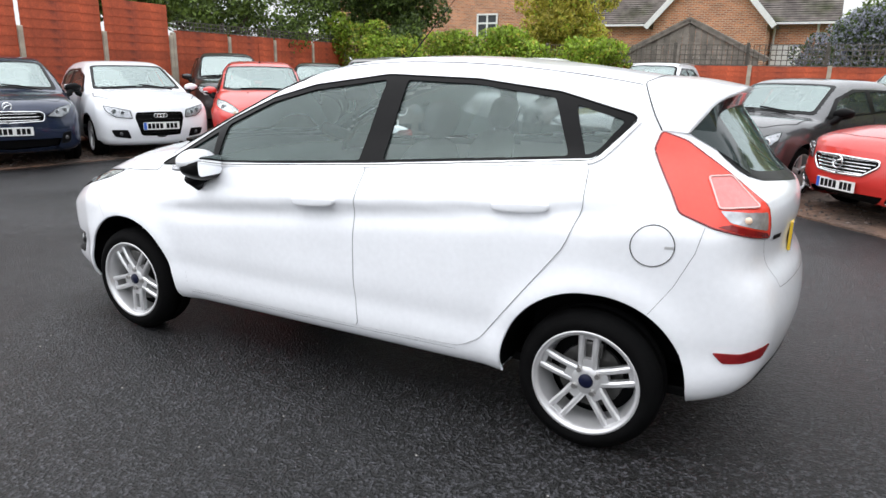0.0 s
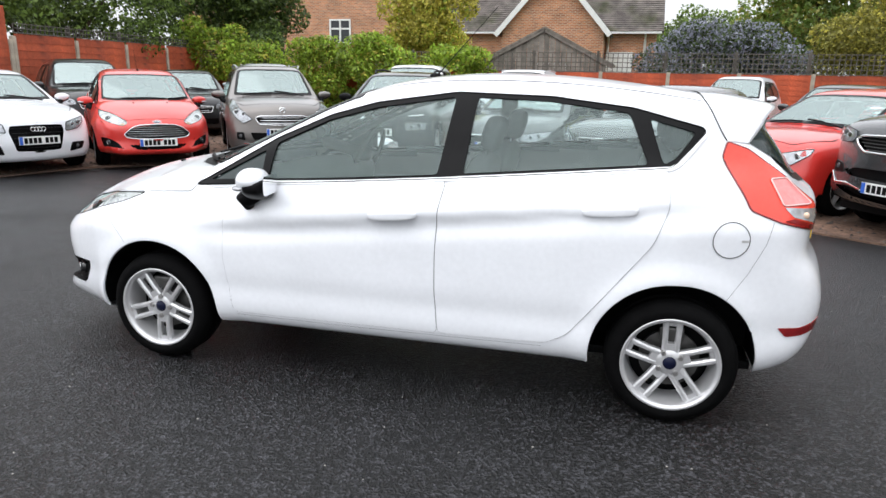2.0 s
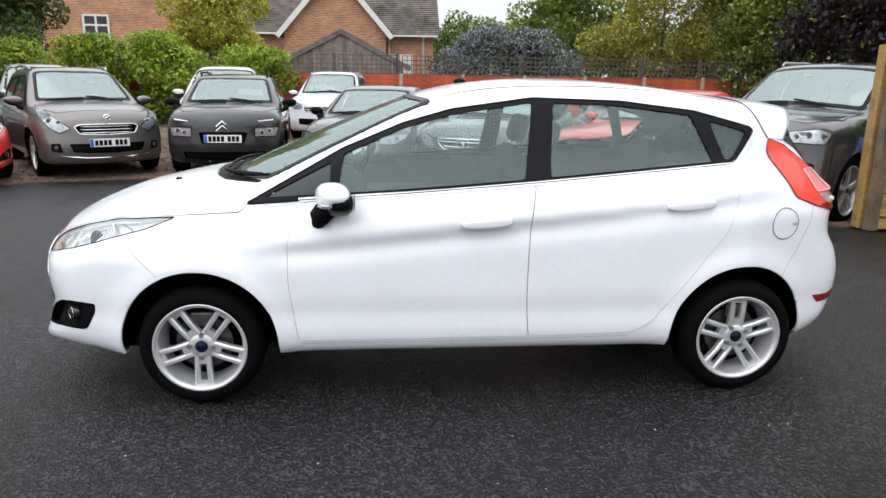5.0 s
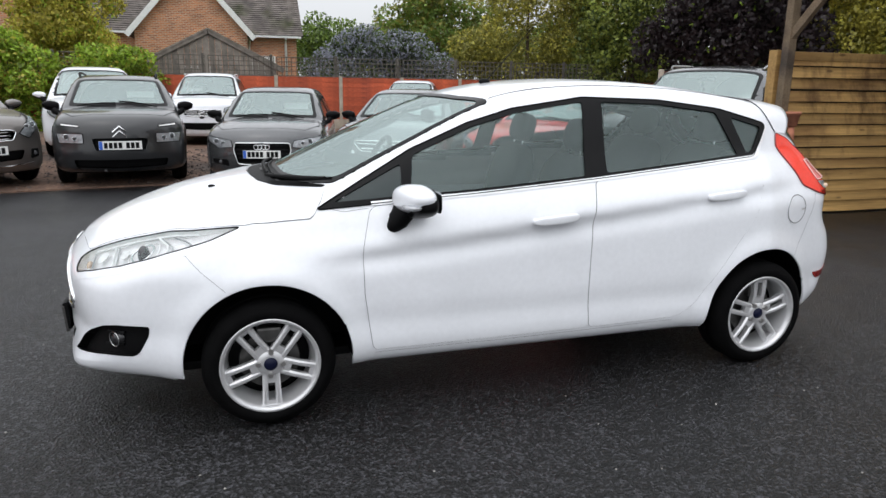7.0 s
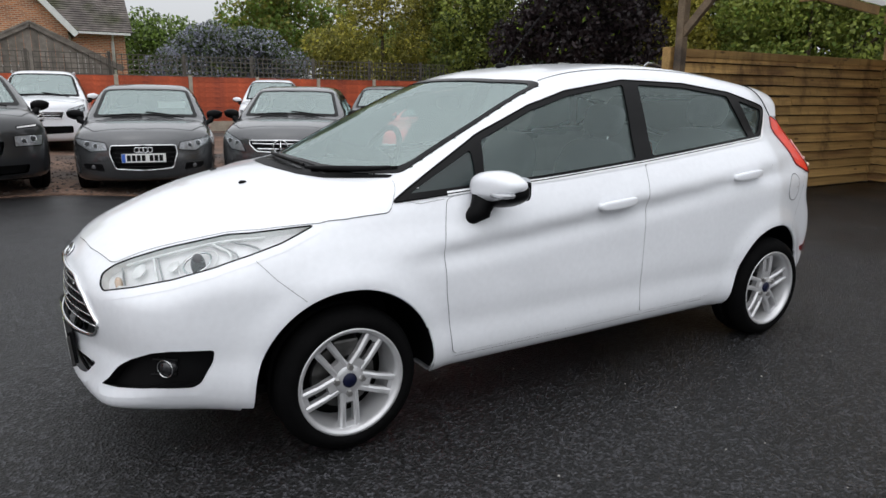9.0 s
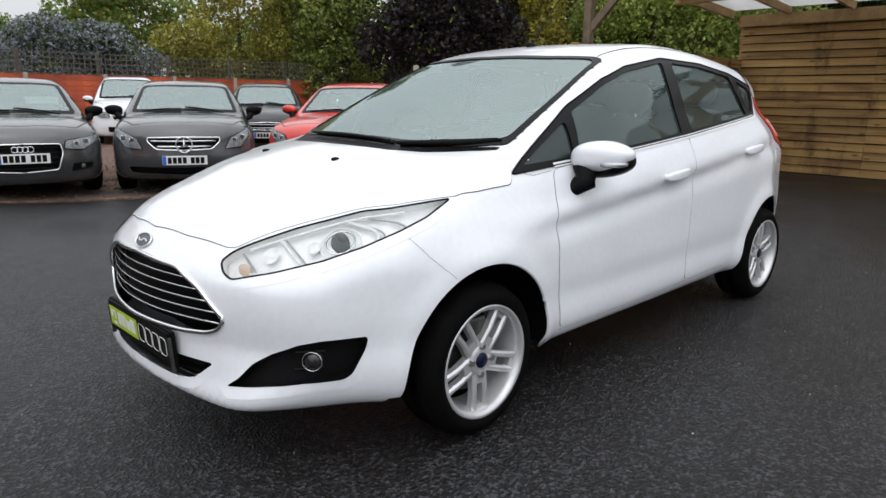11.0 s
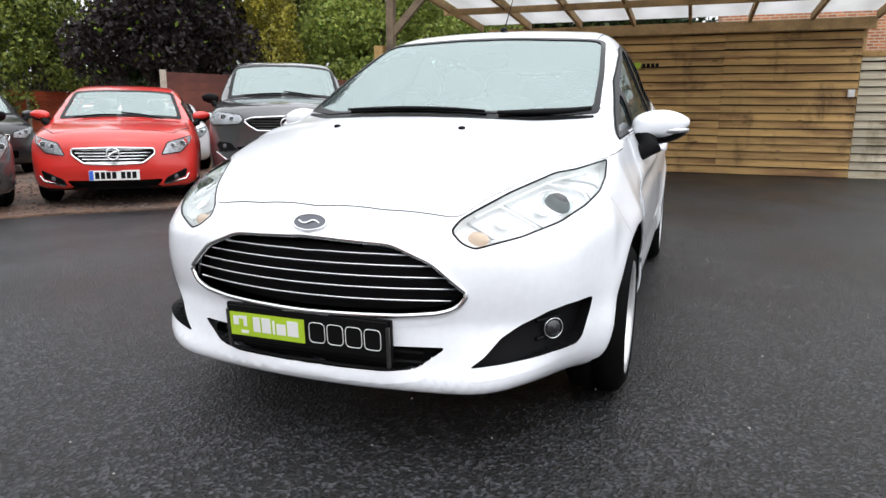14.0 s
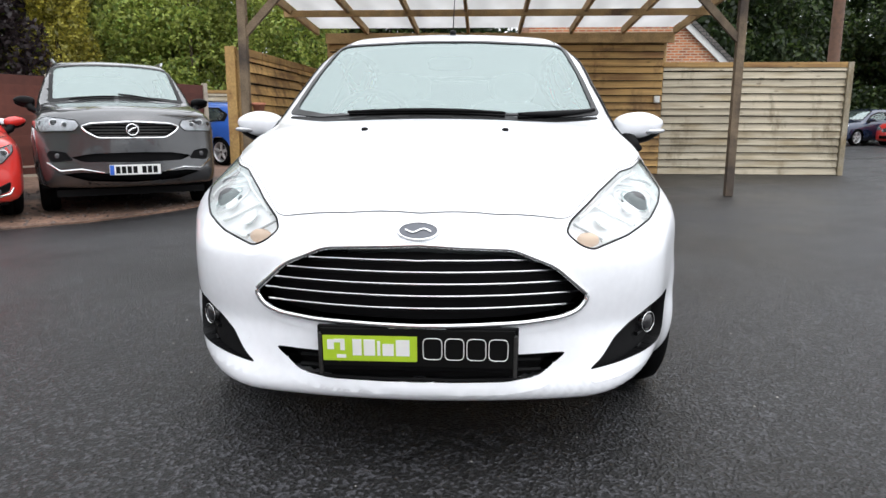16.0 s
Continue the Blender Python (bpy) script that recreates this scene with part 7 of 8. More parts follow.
part("downpipe", tube([(0.0, -32.8, 3.6), (0.05, -33.05, 3.2), (0.1, -33.1, 0)], 0.065), WHITEPAINT, hs, smooth=True)
wall_uv(part("chimney", box_bm(-2.2, -36.8, 5, -1.4, -36.0, 8.6), BRICK, hs))
house_window(hs, 14.2, -32.18, 3.1, 1.15, 1.2, 2)
house_window(hs, 2.6, -30.38, 0.9, 1.4, 1.2, 3)
part("bow_window", box_bm(-1.2, -33.15, 1.6, 0.1, -32.9, 2.75, 0.03), WHITEPAINT, hs, "white framed window band")

sd = thing("shed", "weathered grey timber shed with a gabled end", "shed")
SX, SY, SE, SA, SW = 1.75, -19.9, 1.95, 2.98, 2.05
for i in range(22):
    x0 = SX - SW + i * 2 * SW / 22
    x1 = x0 + 2 * SW / 22 - 0.008
    top = lambda x: SE + (SA - SE) * (1 - abs(x - SX) / SW)
    part("board", extruded([(x0, 0), (x1, 0), (x1, top(x1)), (min(max(SX, x0), x1), top(min(max(SX, x0), x1))), (x0, top(x0))], "y", SY - 0.02 - 0.004 * (i % 2), SY), SHEDWOOD, sd)
for s in (-1, 1):
    part("bargeboard", beam((SX + s * (SW + 0.25), SY + 0.06, SE - 0.13), (SX, SY + 0.06, SA + 0.02), 0.03, 0.16), SHEDWOOD, sd)
    e = SX + s * (SW + 0.25)
    z = SE - 0.1
    part("roof", ([(e, SY + 0.1, z), (e, SY - 3, z), (SX, SY - 3, SA + 0.05), (SX, SY + 0.1, SA + 0.05), (e, SY + 0.1, z + 0.05), (e, SY - 3, z + 0.05), (SX, SY - 3, SA + 0.1), (SX, SY + 0.1, SA + 0.1)],
                  [(0, 1, 2, 3), (7, 6, 5, 4), (0, 4, 5, 1), (1, 5, 6, 2), (2, 6, 7, 3), (3, 7, 4, 0)]), SHEDWOOD, sd)

h2 = thing("brick_house", "red-brick gabled house with a white bargeboard behind the carport", "house")
wall_uv(part("gable_wall", extruded([(1.5, 0), (7.2, 0), (7.2, 2.6), (4.0, 5.6), (1.5, 5.6)], "x", -17.0, -22), BRICK, h2))
part("bargeboard", beam((-16.9, 7.6, 2.3), (-16.9, 3.9, 5.75), 0.05, 0.28), WHITEPAINT, h2)
hs = h2
roof_plane("roof", (-16.8, 7.6, 2.35), (-22, 7.6, 2.35), (-22, 3.9, 5.8), (-16.8, 3.9, 5.8))

# ---- trees ----
def leaves(centres, normals, size, rnd, aspect=0.55):
    """Folded leaf blades at points, as arrays of verts and faces."""
    n = len(centres)
    d = rnd.normal(size=(n, 3))
    d /= np.linalg.norm(d, axis=1)[:, None]
    up = normals + rnd.normal(size=(n, 3)) * 0.7
    side = np.cross(d, up)
    side /= np.linalg.norm(side, axis=1)[:, None] + 1e-9
    r = size * rnd.uniform(0.6, 1.4, (n, 1))
    V = np.stack([centres - d * r, centres + side * r * aspect, centres + d * r, centres - side * r * aspect], 1).reshape(-1, 3)
    F = np.arange(n * 4).reshape(-1, 4)
    return V, F


def leaf_mesh(name, V, F, material, parent, label=""):
    me = bpy.data.meshes.new(name)
    me.vertices.add(len(V))
    me.vertices.foreach_set("co", V.ravel())
    me.loops.add(F.size)
    me.loops.foreach_set("vertex_index", F.ravel())
    me.polygons.add(len(F))
    me.polygons.foreach_set("loop_start", np.arange(len(F)) * F.shape[1])
    me.update(calc_edges=True)
    me.materials.append(material)
    ob = new(name, me)
    ob.parent = parent
    if label:
        tagged(ob, label)
    return ob


def crown_points(clumps, n, rnd, shellness=0.5):
    """Points spread through lumpy clumps, denser towards their skins."""
    vol = np.array([c[3] * c[4] * c[5] for c in clumps]) ** (2 / 3)
    pick = rnd.choice(len(clumps), n, p=vol / vol.sum())
    C = np.array(clumps)[pick]
    d = rnd.normal(size=(n, 3))
    d /= np.linalg.norm(d, axis=1)[:, None]
    r = rnd.uniform(0, 1, (n, 1)) ** (1 / (3 + 6 * shellness))
    bump = 1 + 0.22 * np.sin(d[:, :1] * 5 + pick[:, None]) * np.sin(d[:, 1:2] * 6 + 2 * pick[:, None]) * np.cos(d[:, 2:3] * 5)
    return C[:, :3] + d * r * C[:, 3:] * bump, d


def tree(name, label, x, y, trunk_h, clumps, material, n, size, second=None, share2=0.0, seed=1, category="tree", trunk_r=0.14, sub=5):
    """A tapered trunk, limbs to each clump, and a crown of leaf blades in clumps with gaps."""
    rnd = np.random.default_rng(seed)
    t = thing(name, label, category, pose(x, y, 0))
    small = []
    for c in clumps:
        small.append((*c[:3], c[3] * 0.72, c[4] * 0.72, c[5] * 0.72))
        for _ in range(sub):
            d = rnd.normal(size=3)
            d /= np.linalg.norm(d)
            k = rnd.uniform(0.28, 0.5)
            small.append((c[0] + d[0] * c[3] * 0.8, c[1] + d[1] * c[4] * 0.8, c[2] + d[2] * c[5] * 0.8, c[3] * k, c[4] * k, c[5] * k))
    if trunk_h > 0:
        tr = [tube([(0, 0, 0), (0.05, 0.03, trunk_h * 0.5), (0, 0.08, trunk_h)], [trunk_r * 1.3, trunk_r, trunk_r * 0.8], 8)]
        for c in clumps:
            mid = ((c[0]) * 0.45, c[1] * 0.45, trunk_h + (c[2] - trunk_h) * 0.55)
            tr.append(tube([(0, 0.05, trunk_h * 0.85), mid, (c[0] * 0.95, c[1] * 0.95, c[2] + c[5] * 0.5)], [trunk_r * 0.6, trunk_r * 0.4, 0.015], 6))
        part("trunk", join(*tr), BARK, t, smooth=True)
    P, d = crown_points(small, n, rnd)
    keep = P[:, 2] > 0.05
    P, d = P[keep], d[keep]
    V, F = leaves(P, d, size, rnd)
    if second is not None and share2 > 0:
        m = int(len(P) * share2)
        V2, F2 = leaves(P[:m], d[:m], size, rnd)
        leaf_mesh("blossom" if second is LILAC else "bright_foliage", V2, F2, second, t)
        V, F = leaves(P[m:], d[m:], size, rnd)
    leaf_mesh("crown", V, F, material, t)
    return t


# ivy hedge over the back fence
tree("ivy_hedge", "bright green ivy hedge smothering the fence", 9.2, -18.3, 0, [(-4.6, 0, 1.6, 1.4, 0.8, 1.0), (-2.4, 0, 1.7, 1.7, 0.9, 1.0), (0, 0.1, 1.6, 1.7, 0.9, 0.95), (2.2, 0, 1.75, 1.6, 0.9, 1.05), (4.2, -0.2, 2.1, 1.3, 0.8, 1.3), (-3.4, 0, 0.5, 2.2, 0.5, 0.6), (0.6, 0, 0.5, 2.6, 0.5, 0.6)], IVY, 42000, 0.062, YELLOWGREEN, 0.12, 11, "hedge", sub=9)
tree("bamboo_clump", "tall yellow-green bamboo clump above the hedge", 6.0, -20.3, 1.2, [(0, 0, 3.0, 1.5, 0.9, 1.4), (0.3, 0, 4.3, 1.4, 0.8, 1.4), (-0.7, 0, 3.7, 1.1, 0.7, 1.4), (0, 0, 2.0, 1.7, 0.9, 1.0), (0.2, 0, 5.6, 1.1, 0.8, 1.1)], YELLOWGREEN, 32000, 0.06, IVY, 0.15, 12, "bamboo", 0.05, 9)
tree("garden_tree", "dark green garden tree with drooping branches", 13.6, -20.8, 1.8, [(0, 0, 3.6, 2.2, 1.8, 1.6), (1.6, 1.2, 4.6, 2.0, 1.8, 1.6), (-1.3, 0, 4.4, 1.6, 1.6, 1.6), (0.9, 0.5, 6.0, 2.2, 2.0, 1.4), (-1.5, 1.0, 2.4, 1.5, 1.0, 0.9)], DEEPGREEN, 40000, 0.07, MIDGREEN, 0.25, 13, sub=8)
tree("garden_tree", "green tree leaning over the tall fence", 15.4, -13.5, 1.8, [(0, 0, 3.3, 1.8, 2.6, 1.6), (-0.9, 2.4, 3.6, 1.5, 2.2, 1.4), (-0.6, -2.4, 3.4, 1.8, 2.4, 1.5), (0, 0, 5.2, 2.2, 3.4, 1.6), (0, 4.2, 4.2, 1.6, 2.0, 1.4)], MIDGREEN, 38000, 0.07, DEEPGREEN, 0.4, 14, sub=8)
tree("garden_tree", "green tree behind the tall fence", 15.6, -6.2, 2.0, [(0, 0, 3.9, 1.8, 2.6, 1.5), (0, -2.6, 4.0, 1.7, 2.2, 1.5), (0, 2.6, 4.2, 1.7, 2.2, 1.5), (0, 0, 5.6, 2.0, 3.2, 1.5)], DEEPGREEN, 26000, 0.075, MIDGREEN, 0.3, 15, sub=8)
tree("flowering_shrub", "large shrub covered in lilac-blue blossom behind the trellis", -3.8, -20.4, 0.8, [(0, 0, 2.1, 1.7, 1.1, 1.2), (-1.5, 0, 1.9, 1.3, 1.0, 1.0), (1.5, 0, 1.8, 1.3, 1.0, 1.0), (0.4, 0, 2.8, 1.0, 0.8, 0.6), (-0.9, 0, 2.6, 0.9, 0.8, 0.6)], DEEPGREEN, 30000, 0.05, LILAC, 0.5, 16, "shrub", 0.08, 9)
tree("willow", "olive-green willow-like tree beyond the fence", -9.5, -20.6, 1.5, [(0, 0, 2.6, 1.9, 1.2, 1.6), (-1.8, 0, 3.0, 1.7, 1.2, 1.8), (1.6, 0, 2.6, 1.3, 1.1, 1.4), (0, 0, 4.6, 2.2, 1.4, 1.6), (-2.8, 0, 4.2, 1.6, 1.2, 1.5), (-3.8, 0.4, 2.4, 1.4, 1.0, 1.4)], OLIVE, 42000, 0.06, YELLOWGREEN, 0.25, 17, sub=9)
# the two highest clumps are added above view to darken the ground's reflection
tree("plum_tree", "dark purple-leaved plum tree with a few lime shoots", -13.0, -14.0, 1.6, [(0.0, 0.0, 3.2, 1.58, 1.45, 2.0), (1.12, 0.74, 4.4, 1.32, 1.19, 1.6), (-0.74, 0.99, 4.2, 1.32, 1.19, 1.8), (0.37, 0.0, 5.8, 1.72, 1.58, 1.6), (1.36, -0.74, 3.0, 0.99, 0.92, 1.5), (-0.99, 1.49, 2.6, 1.06, 1.06, 1.3), (0.0, 0.31, 7.8, 1.72, 1.72, 1.8), (-0.93, 0.93, 9.4, 1.32, 1.45, 1.5)], PURPLE, 40000, 0.075, BRIGHT, 0.02, 18, sub=8)
tree("far_tree", "rounded olive-green tree beyond the trellis", -8.2, -27.5, 2.0, [(0, 0, 3.4, 2.6, 1.8, 2.0), (2.4, 0, 3.0, 1.8, 1.6, 1.6), (-2.4, 0, 3.6, 2.2, 1.6, 2.0), (0.3, 0, 5.6, 2.2, 1.6, 1.4)], MIDGREEN, 16000, 0.1, OLIVE, 0.4, 52, sub=8)
tree("garden_tree", "fresh green tree between the willow and the plum", -13.2, -19.2, 1.6, [(0, 0, 2.6, 1.7, 1.4, 1.6), (0.8, 0, 4.2, 1.7, 1.4, 1.5), (-0.9, 0.3, 4.0, 1.6, 1.4, 1.6), (0.1, 0, 5.8, 1.8, 1.5, 1.5), (1.5, 0.2, 2.0, 1.1, 1.0, 1.1), (0, 0, 7.2, 1.4, 1.3, 1.2)], FRESH, 30000, 0.07, DEEPGREEN, 0.35, 23, sub=8)
tree("conifer", "tall slim yellow-green conifer tree", -15.3, -11.8, 1.0, [(0, 0, 2.5, 1.0, 1.0, 1.8), (0, 0, 4.8, 0.9, 0.9, 1.9), (0, 0, 6.8, 0.6, 0.6, 1.2)], YELLOWGREEN, 20000, 0.06, OLIVE, 0.3, 19, sub=8)
tree("garden_tree", "leafy fresh green tree behind the parked cars", -16.8, -8.6, 1.6, [(0, 0, 3.0, 1.8, 2.0, 1.7), (0, -2.0, 3.2, 1.6, 1.8, 1.6), (0, 2.2, 2.8, 1.5, 1.8, 1.5), (0, 0, 4.8, 2.0, 2.6, 1.5), (0, 1.4, 1.6, 1.4, 2.0, 1.0), (0, 3.6, 3.4, 1.4, 1.6, 1.6)], FRESH, 46000, 0.065, MIDGREEN, 0.25, 20, sub=9)
tree("garden_tree", "olive-green tree filling the gap beside the carport", -19.0, -11.5, 1.8, [(0, 0, 3.4, 2.2, 2.6, 2.0), (0, 2.8, 4.0, 2.2, 2.4, 2.0), (0, -2.6, 3.6, 2.0, 2.2, 2.0), (0, 0.5, 6.0, 2.2, 3.4, 1.8)], OLIVE, 36000, 0.085, DEEPGREEN, 0.4, 21, sub=8)
for i, (x, y, s) in enumerate(((-24, 6, 1.0), (-31, 12.5, 1.25), (-34, 20.5, 1.3), (-24, -3, 1.1), (-38, 28, 1.5), (-34, 16.5, 0.8), (-18.5, -18.5, 1.0))):
    tree("woodland_tree", "tall dark green woodland tree beyond the yard", x, y, 2.2, [(0, 0, 4 * s, 2.6, 3.0, 2.6 * s), (0, 2.2, 3 * s, 2.2, 2.2, 2.4 * s), (0, -2.0, 3.4 * s, 2.2, 2.2, 2.4), (0, 0, 7.4 * s, 2.6, 3.2, 2.6), (1.5, 0, 1.4, 1.8, 3.0, 1.2)], WOODGREEN, 30000, 0.135, DEEPGREEN, 0.3, 30 + i, sub=8)
for i, (x, y, s) in enumerate(((-6, -42, 1.0), (-12, -46, 1.2), (-1, -52, 1.0), (-19, -36, 1.1))):
    tree("far_tree", "distant rounded green tree", x, y, 2.0, [(0, 0, 4.0 * s, 3.0, 2.4, 2.2), (2.2, 0, 3.2 * s, 2.2, 2.0, 1.8), (-2.2, 0, 3.4 * s, 2.4, 2.0, 2.0)], MIDGREEN, 14000, 0.11, DEEPGREEN, 0.3, 40 + i, sub=8)
pole = part("telegraph_pole", tube([(-20.5, 11.95, 0), (-20.5, 11.95, 7.5)], [0.2, 0.17], 14), mat("creosoted_pole", (0.075, 0.036, 0.02), 0.8, var=0.3, bump=0.3), smooth=True)
tagged(pole, "round brown timber telegraph pole", "pole")


# ---- cars round the forecourt ----
def stand(axle, heading, fa, size=1.0):
    """The pose of a car whose front axle stands over a point."""
    a = radians(heading)
    return pose(axle[0] - fa * size * math.cos(a), axle[1] - fa * size * math.sin(a), 0.02 + float(fall(*axle)), 0, 0, heading) @ Matrix.Scale(size, 4)


def put_car(axle, heading, dims, paint_mat, label, front, size=1.0, **kw):
    s = family(*dims)
    return parked_car(stand(axle, heading, s["axles"][0], size), s, paint_mat, label, front, **kw)


hatchback(stand((6.30, -5.78), 134, 1.2445), RED, "bright red small hatchback parked nose-out on the gravel", False)
put_car((8.1, -2.55), 152, (4.25, 1.8, 1.46, 0.88, 0.98, 1.0, 0.15, "hatch", 0.96, 0.31), NAVY, "dark navy hatchback with chrome-edged grille", {
    "grille": [(0, 0.60), (0.40, 0.61), (0.42, 0.70), (0.36, 0.735), (0, 0.745)], "bars": 3, "intakes": [[(0, 0.25), (0.55, 0.27), (0.6, 0.38), (0, 0.38)]],
    "lamp": [(0.46, 0.68), (0.62, 0.66), (0.72, 0.72), (0.74, 0.80), (0.60, 0.77)], "fog": [(0.58, 0.30), (0.70, 0.32), (0.72, 0.46), (0.62, 0.44)], "badge": ("disc", 0.81, 0.05, 0.0), "plate": 0.49, "mirror": BLACK})
put_car((7.5, -4.4), 155, (3.95, 1.74, 1.42, 0.86, 0.97, 0.92, 0.1, "hatch", 0.95, 0.30), WHITE, "white small premium hatchback with black grille", {
    "grille": [(0, 0.33), (0.28, 0.34), (0.35, 0.60), (0.33, 0.68), (0, 0.69)], "bars": 5, "bar_mat": BLACKGLOSS, "surround": False, "intakes": [],
    "lamp": [(0.40, 0.60), (0.58, 0.62), (0.68, 0.69), (0.70, 0.76), (0.42, 0.70)], "fog": [(0.42, 0.30), (0.62, 0.33), (0.66, 0.42), (0.46, 0.42)], "badge": ("rings", 0.63, 0.028, -0.01), "plate": 0.48})
put_car((4.75, -7.05), 124, (4.16, 1.74, 1.56, 0.93, 1.04, 0.98, 0.15, "suv", 1.0, 0.33), TAUPE, "grey-brown compact crossover with silver roof rails", {
    "grille": [(0, 0.62), (0.36, 0.63), (0.42, 0.73), (0.34, 0.76), (0, 0.765)], "bars": 3, "intakes": [[(0, 0.36), (0.45, 0.38), (0.5, 0.5), (0, 0.5)]],
    "lamp": [(0.48, 0.72), (0.60, 0.66), (0.70, 0.74), (0.74, 0.92), (0.68, 0.94)], "fog": [(0.58, 0.38), (0.70, 0.40), (0.70, 0.50), (0.60, 0.50)], "badge": ("disc", 0.85, 0.045, 0.0), "plate": 0.51, "chrome_blade": [(0, 0.30), (0.3, 0.30), (0.6, 0.33)]}, rails=True)
put_car((2.8, -7.2), 96, (4.16, 1.73, 1.49, 0.95, 1.03, 0.98, 0.12, "suv", 0.99, 0.33), CHAR, "matt charcoal crossover with rounded bumpers and roof bars", {
    "grille": [(0, 0.50), (0.30, 0.50), (0.34, 0.66), (0, 0.665)], "surround": False, "bars": 0, "intakes": [[(0, 0.26), (0.55, 0.28), (0.58, 0.38), (0, 0.38)]],
    "lamp": [(0.46, 0.60), (0.72, 0.60), (0.74, 0.71), (0.46, 0.71)], "strip": [(0.48, 0.80), (0.70, 0.815), (0.71, 0.845), (0.48, 0.825)], "badge": ("chevrons", 0.755, 0.085, 0.0), "plate": 0.57, "mirror": BLACK, "rail": BLACK, "cladding": True, "card": 0.3}, rails=True)
put_car((0.74, -7.28), 79, (4.24, 1.78, 1.42, 0.84, 0.95, 0.95, 0.1, "hatch", 0.94, 0.31), GREY, "metallic grey premium hatchback with price card in the windscreen", {
    "grille": [(0, 0.34), (0.34, 0.36), (0.40, 0.55), (0.38, 0.65), (0, 0.66)], "bars": 5, "bar_mat": BLACKGLOSS, "intakes": [],
    "lamp": [(0.44, 0.60), (0.62, 0.58), (0.76, 0.66), (0.78, 0.72), (0.46, 0.68)], "fog": [(0.48, 0.33), (0.70, 0.36), (0.72, 0.42), (0.50, 0.42)], "badge": ("rings", 0.60, 0.032, -0.01), "plate": 0.50, "card": 0.35, "mirror": BLACK})
put_car((-1.10, -6.70), 64, (4.29, 1.78, 1.43, 0.88, 0.98, 0.95, 0.1, "hatch", 0.96, 0.31), GREY, "metallic grey hatchback with a star badge in its grille", {
    "grille": [(0, 0.56), (0.32, 0.57), (0.42, 0.66), (0.42, 0.71), (0, 0.72)], "bars": 2, "bar_r": 0.012, "intakes": [[(0, 0.26), (0.62, 0.29), (0.66, 0.36), (0, 0.35)]],
    "lamp": [(0.50, 0.58), (0.68, 0.60), (0.77, 0.72), (0.76, 0.80), (0.56, 0.70)], "badge": ("star", 0.63, 0.095, 0.0), "plate": 0.44, "mirror": BLACK})
put_car((-2.93, -5.70), 40, (4.7, 1.86, 1.43, 0.86, 0.98, 1.05, 0.2, "saloon", 0.97, 0.33), RED, "bright red large saloon with chrome slatted grille", {
    "grille": [(0, 0.49), (0.30, 0.50), (0.43, 0.60), (0.42, 0.66), (0, 0.675)], "bars": 5, "ring": 0.014, "intakes": [[(0, 0.22), (0.45, 0.24), (0.5, 0.31), (0, 0.31)]],
    "lamp": [(0.52, 0.60), (0.70, 0.62), (0.80, 0.72), (0.80, 0.78), (0.58, 0.72)], "fog": [(0.50, 0.25), (0.74, 0.33), (0.76, 0.42), (0.54, 0.32)], "badge": ("disc", 0.61, 0.065, 0.0), "plate": 0.37, "chrome_blade": [(0.52, 0.25), (0.74, 0.30), (0.78, 0.36)]})
put_car((-4.28, -4.17), 33, (4.85, 1.96, 1.85, 1.17, 1.29, 1.1, 0.3, "suv", 1.23, 0.39, 0.35, None, None, 0.31, 0.32), GREY, "metallic dark grey large off-roader with winged grille", {
    "grille": [(0, 0.865), (0.34, 0.865), (0.45, 0.93), (0.50, 0.985), (0.40, 1.02), (0, 1.04)], "bars": 5, "bar_r": 0.005, "bar_mat": STEEL, "ring": 0.013, "intakes": [[(0, 0.60), (0.50, 0.61), (0.62, 0.66), (0.40, 0.70), (0, 0.71)], [(0, 0.38), (0.46, 0.40), (0.72, 0.48), (0.55, 0.50), (0, 0.47)]],
    "lamp": [(0.53, 1.0), (0.58, 0.95), (0.86, 0.94), (0.88, 1.04), (0.80, 1.08), (0.56, 1.05)], "fog": [(0.60, 0.63), (0.80, 0.61), (0.84, 0.70), (0.80, 0.73), (0.66, 0.71)], "badge": ("disc", 0.955, 0.06, 0.0), "plate": 0.52, "chrome_blade": [(0.30, 0.49), (0.52, 0.53), (0.72, 0.51), (0.84, 0.60)], "mirror": BLACK}, rails=True, size=0.99)

PLAIN = {"grille": [(0, 0.55), (0.36, 0.56), (0.40, 0.68), (0, 0.70)], "bars": 2, "intakes": [[(0, 0.28), (0.5, 0.3), (0.5, 0.42), (0, 0.42)]], "lamp": [(0.46, 0.64), (0.64, 0.63), (0.74, 0.72), (0.74, 0.80), (0.48, 0.72)]}
TALL = {"grille": [(0, 0.66), (0.38, 0.67), (0.42, 0.80), (0, 0.81)], "bars": 3, "intakes": [[(0, 0.36), (0.55, 0.38), (0.55, 0.52), (0, 0.52)]], "lamp": [(0.48, 0.76), (0.66, 0.74), (0.76, 0.82), (0.76, 0.92), (0.50, 0.84)], "badge": ("disc", 0.735, 0.06, 0.0)}
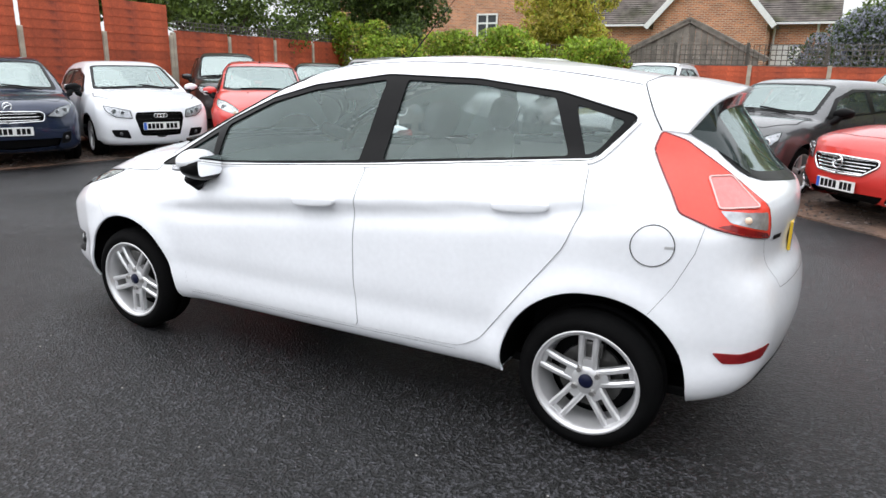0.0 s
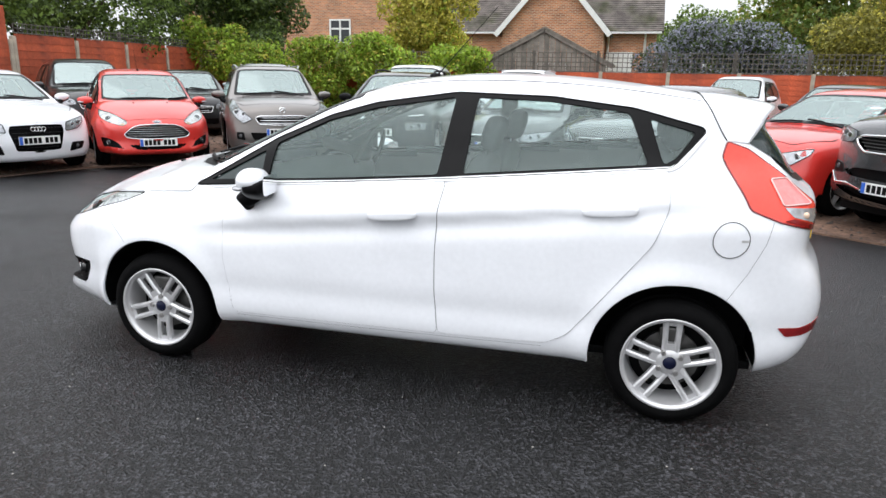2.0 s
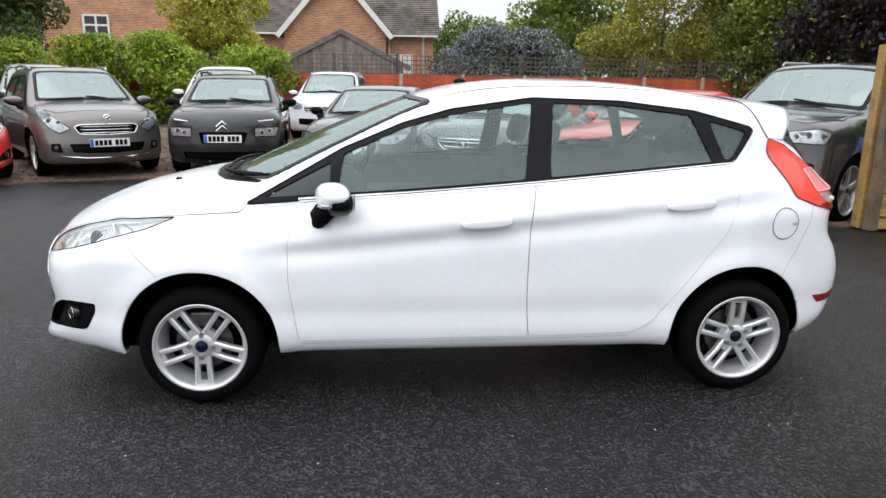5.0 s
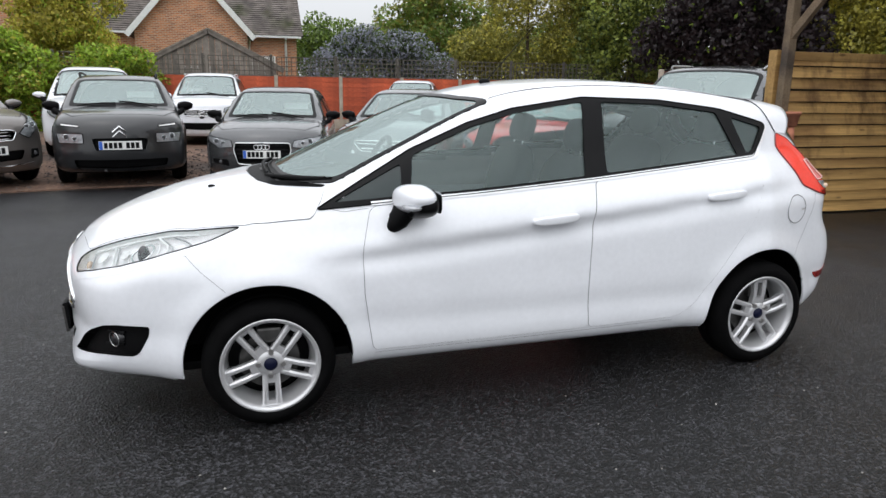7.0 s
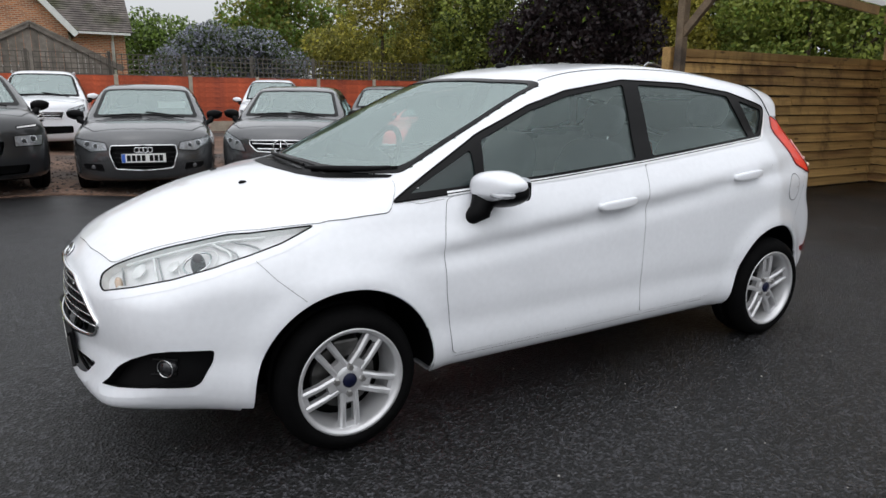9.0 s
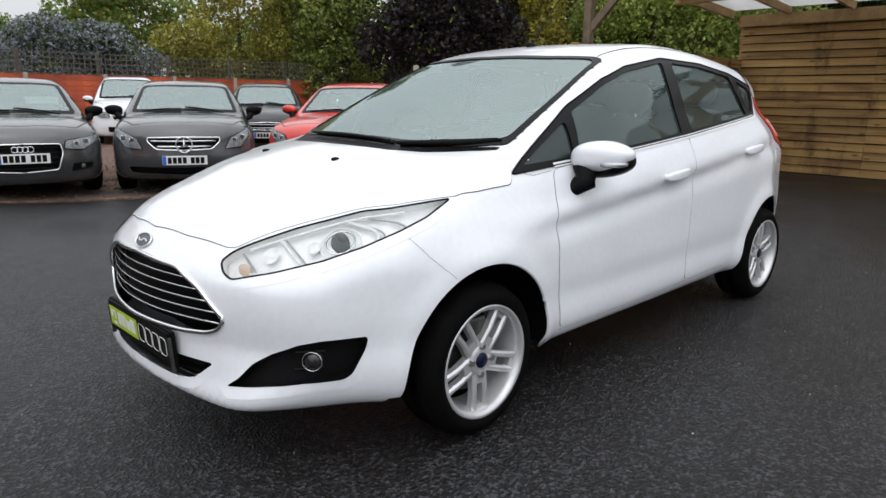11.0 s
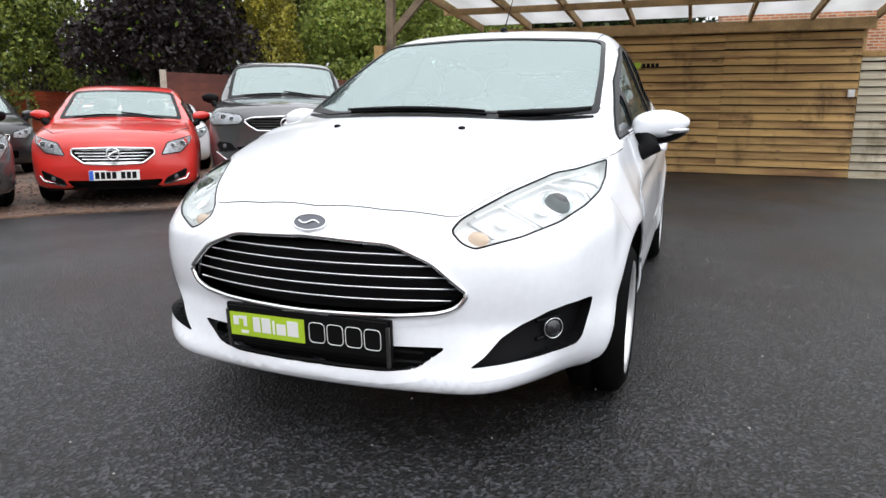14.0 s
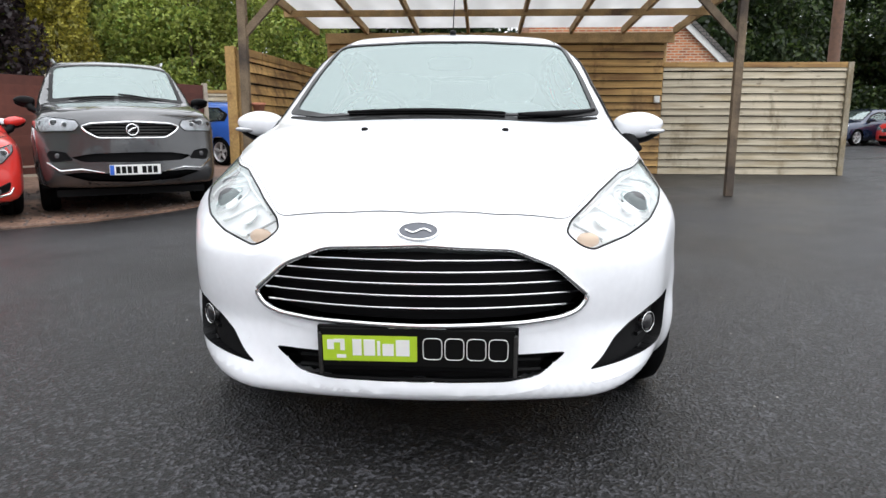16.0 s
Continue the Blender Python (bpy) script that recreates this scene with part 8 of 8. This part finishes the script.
HATCH = (4.1, 1.75, 1.48, 0.88, 0.99, 0.95, 0.12, "hatch", 0.97, 0.31)
SUV = (4.35, 1.84, 1.68, 1.0, 1.1, 1.0, 0.2, "suv", 1.06, 0.35)
put_car((10.0, -8.85), 140, SUV, CHAR, "dark crossover in the back row", TALL, detail=0.35, plated=False)
put_car((8.7, -10.4), 128, HATCH, CHAR, "dark grey hatchback in the back row", PLAIN, detail=0.35, plated=False)
put_car((7.8, -12.2), 118, SUV, SILVER, "pale silver off-roader in the back row", TALL, detail=0.35, rails=True, plated=False)
put_car((3.75, -11.2), 98, SUV, WHITE, "white off-roader in the back row", TALL, detail=0.35, plated=False)
put_car((1.80, -13.7), 85, (4.2, 1.8, 1.64, 1.0, 1.08, 0.98, 0.2, "suv", 1.04, 0.34), WHITE, "white crossover with black lower grille and roof rails", TALL, detail=0.4, rails=True, plated=False)
put_car((-3.5, -15.1), 70, (4.0, 1.75, 1.6, 0.95, 1.05, 1.0, 0.2, "suv", 1.0, 0.31), WHITE, "white compact people carrier in the back row", PLAIN, detail=0.4, plated=False)
put_car((-4.55, -10.5), 60, HATCH, CHAR, "dark grey hatchback in the back row", PLAIN, detail=0.4)
put_car((-6.6, -8.4), 45, (4.0, 1.73, 1.45, 0.86, 0.97, 0.95, 0.12, "hatch", 0.95, 0.31), WHITE, "white hatchback in the back row", PLAIN, detail=0.35, plated=False)
put_car((-13.8, -7.7), -120, HATCH, BLUE, "bright blue hatchback behind the off-roader", PLAIN, detail=0.35, plated=False)
put_car((-25.7, 15.0), -65, HATCH, NAVY, "navy hatchback parked across the yard", PLAIN, detail=0.35, plated=False)
put_car((-24.2, 16.75), -65, HATCH, RED, "red hatchback parked across the yard", PLAIN, detail=0.35, plated=False)
put_car((-28.6, 17.8), -65, HATCH, RED, "dark red hatchback parked at the far edge of the yard", PLAIN, detail=0.35, plated=False)

# ---- the white hatchback ----
hero = hatchback(pose(0, 0, 0), WHITE, "white five-door hatchback with silver alloy wheels and black window trim")
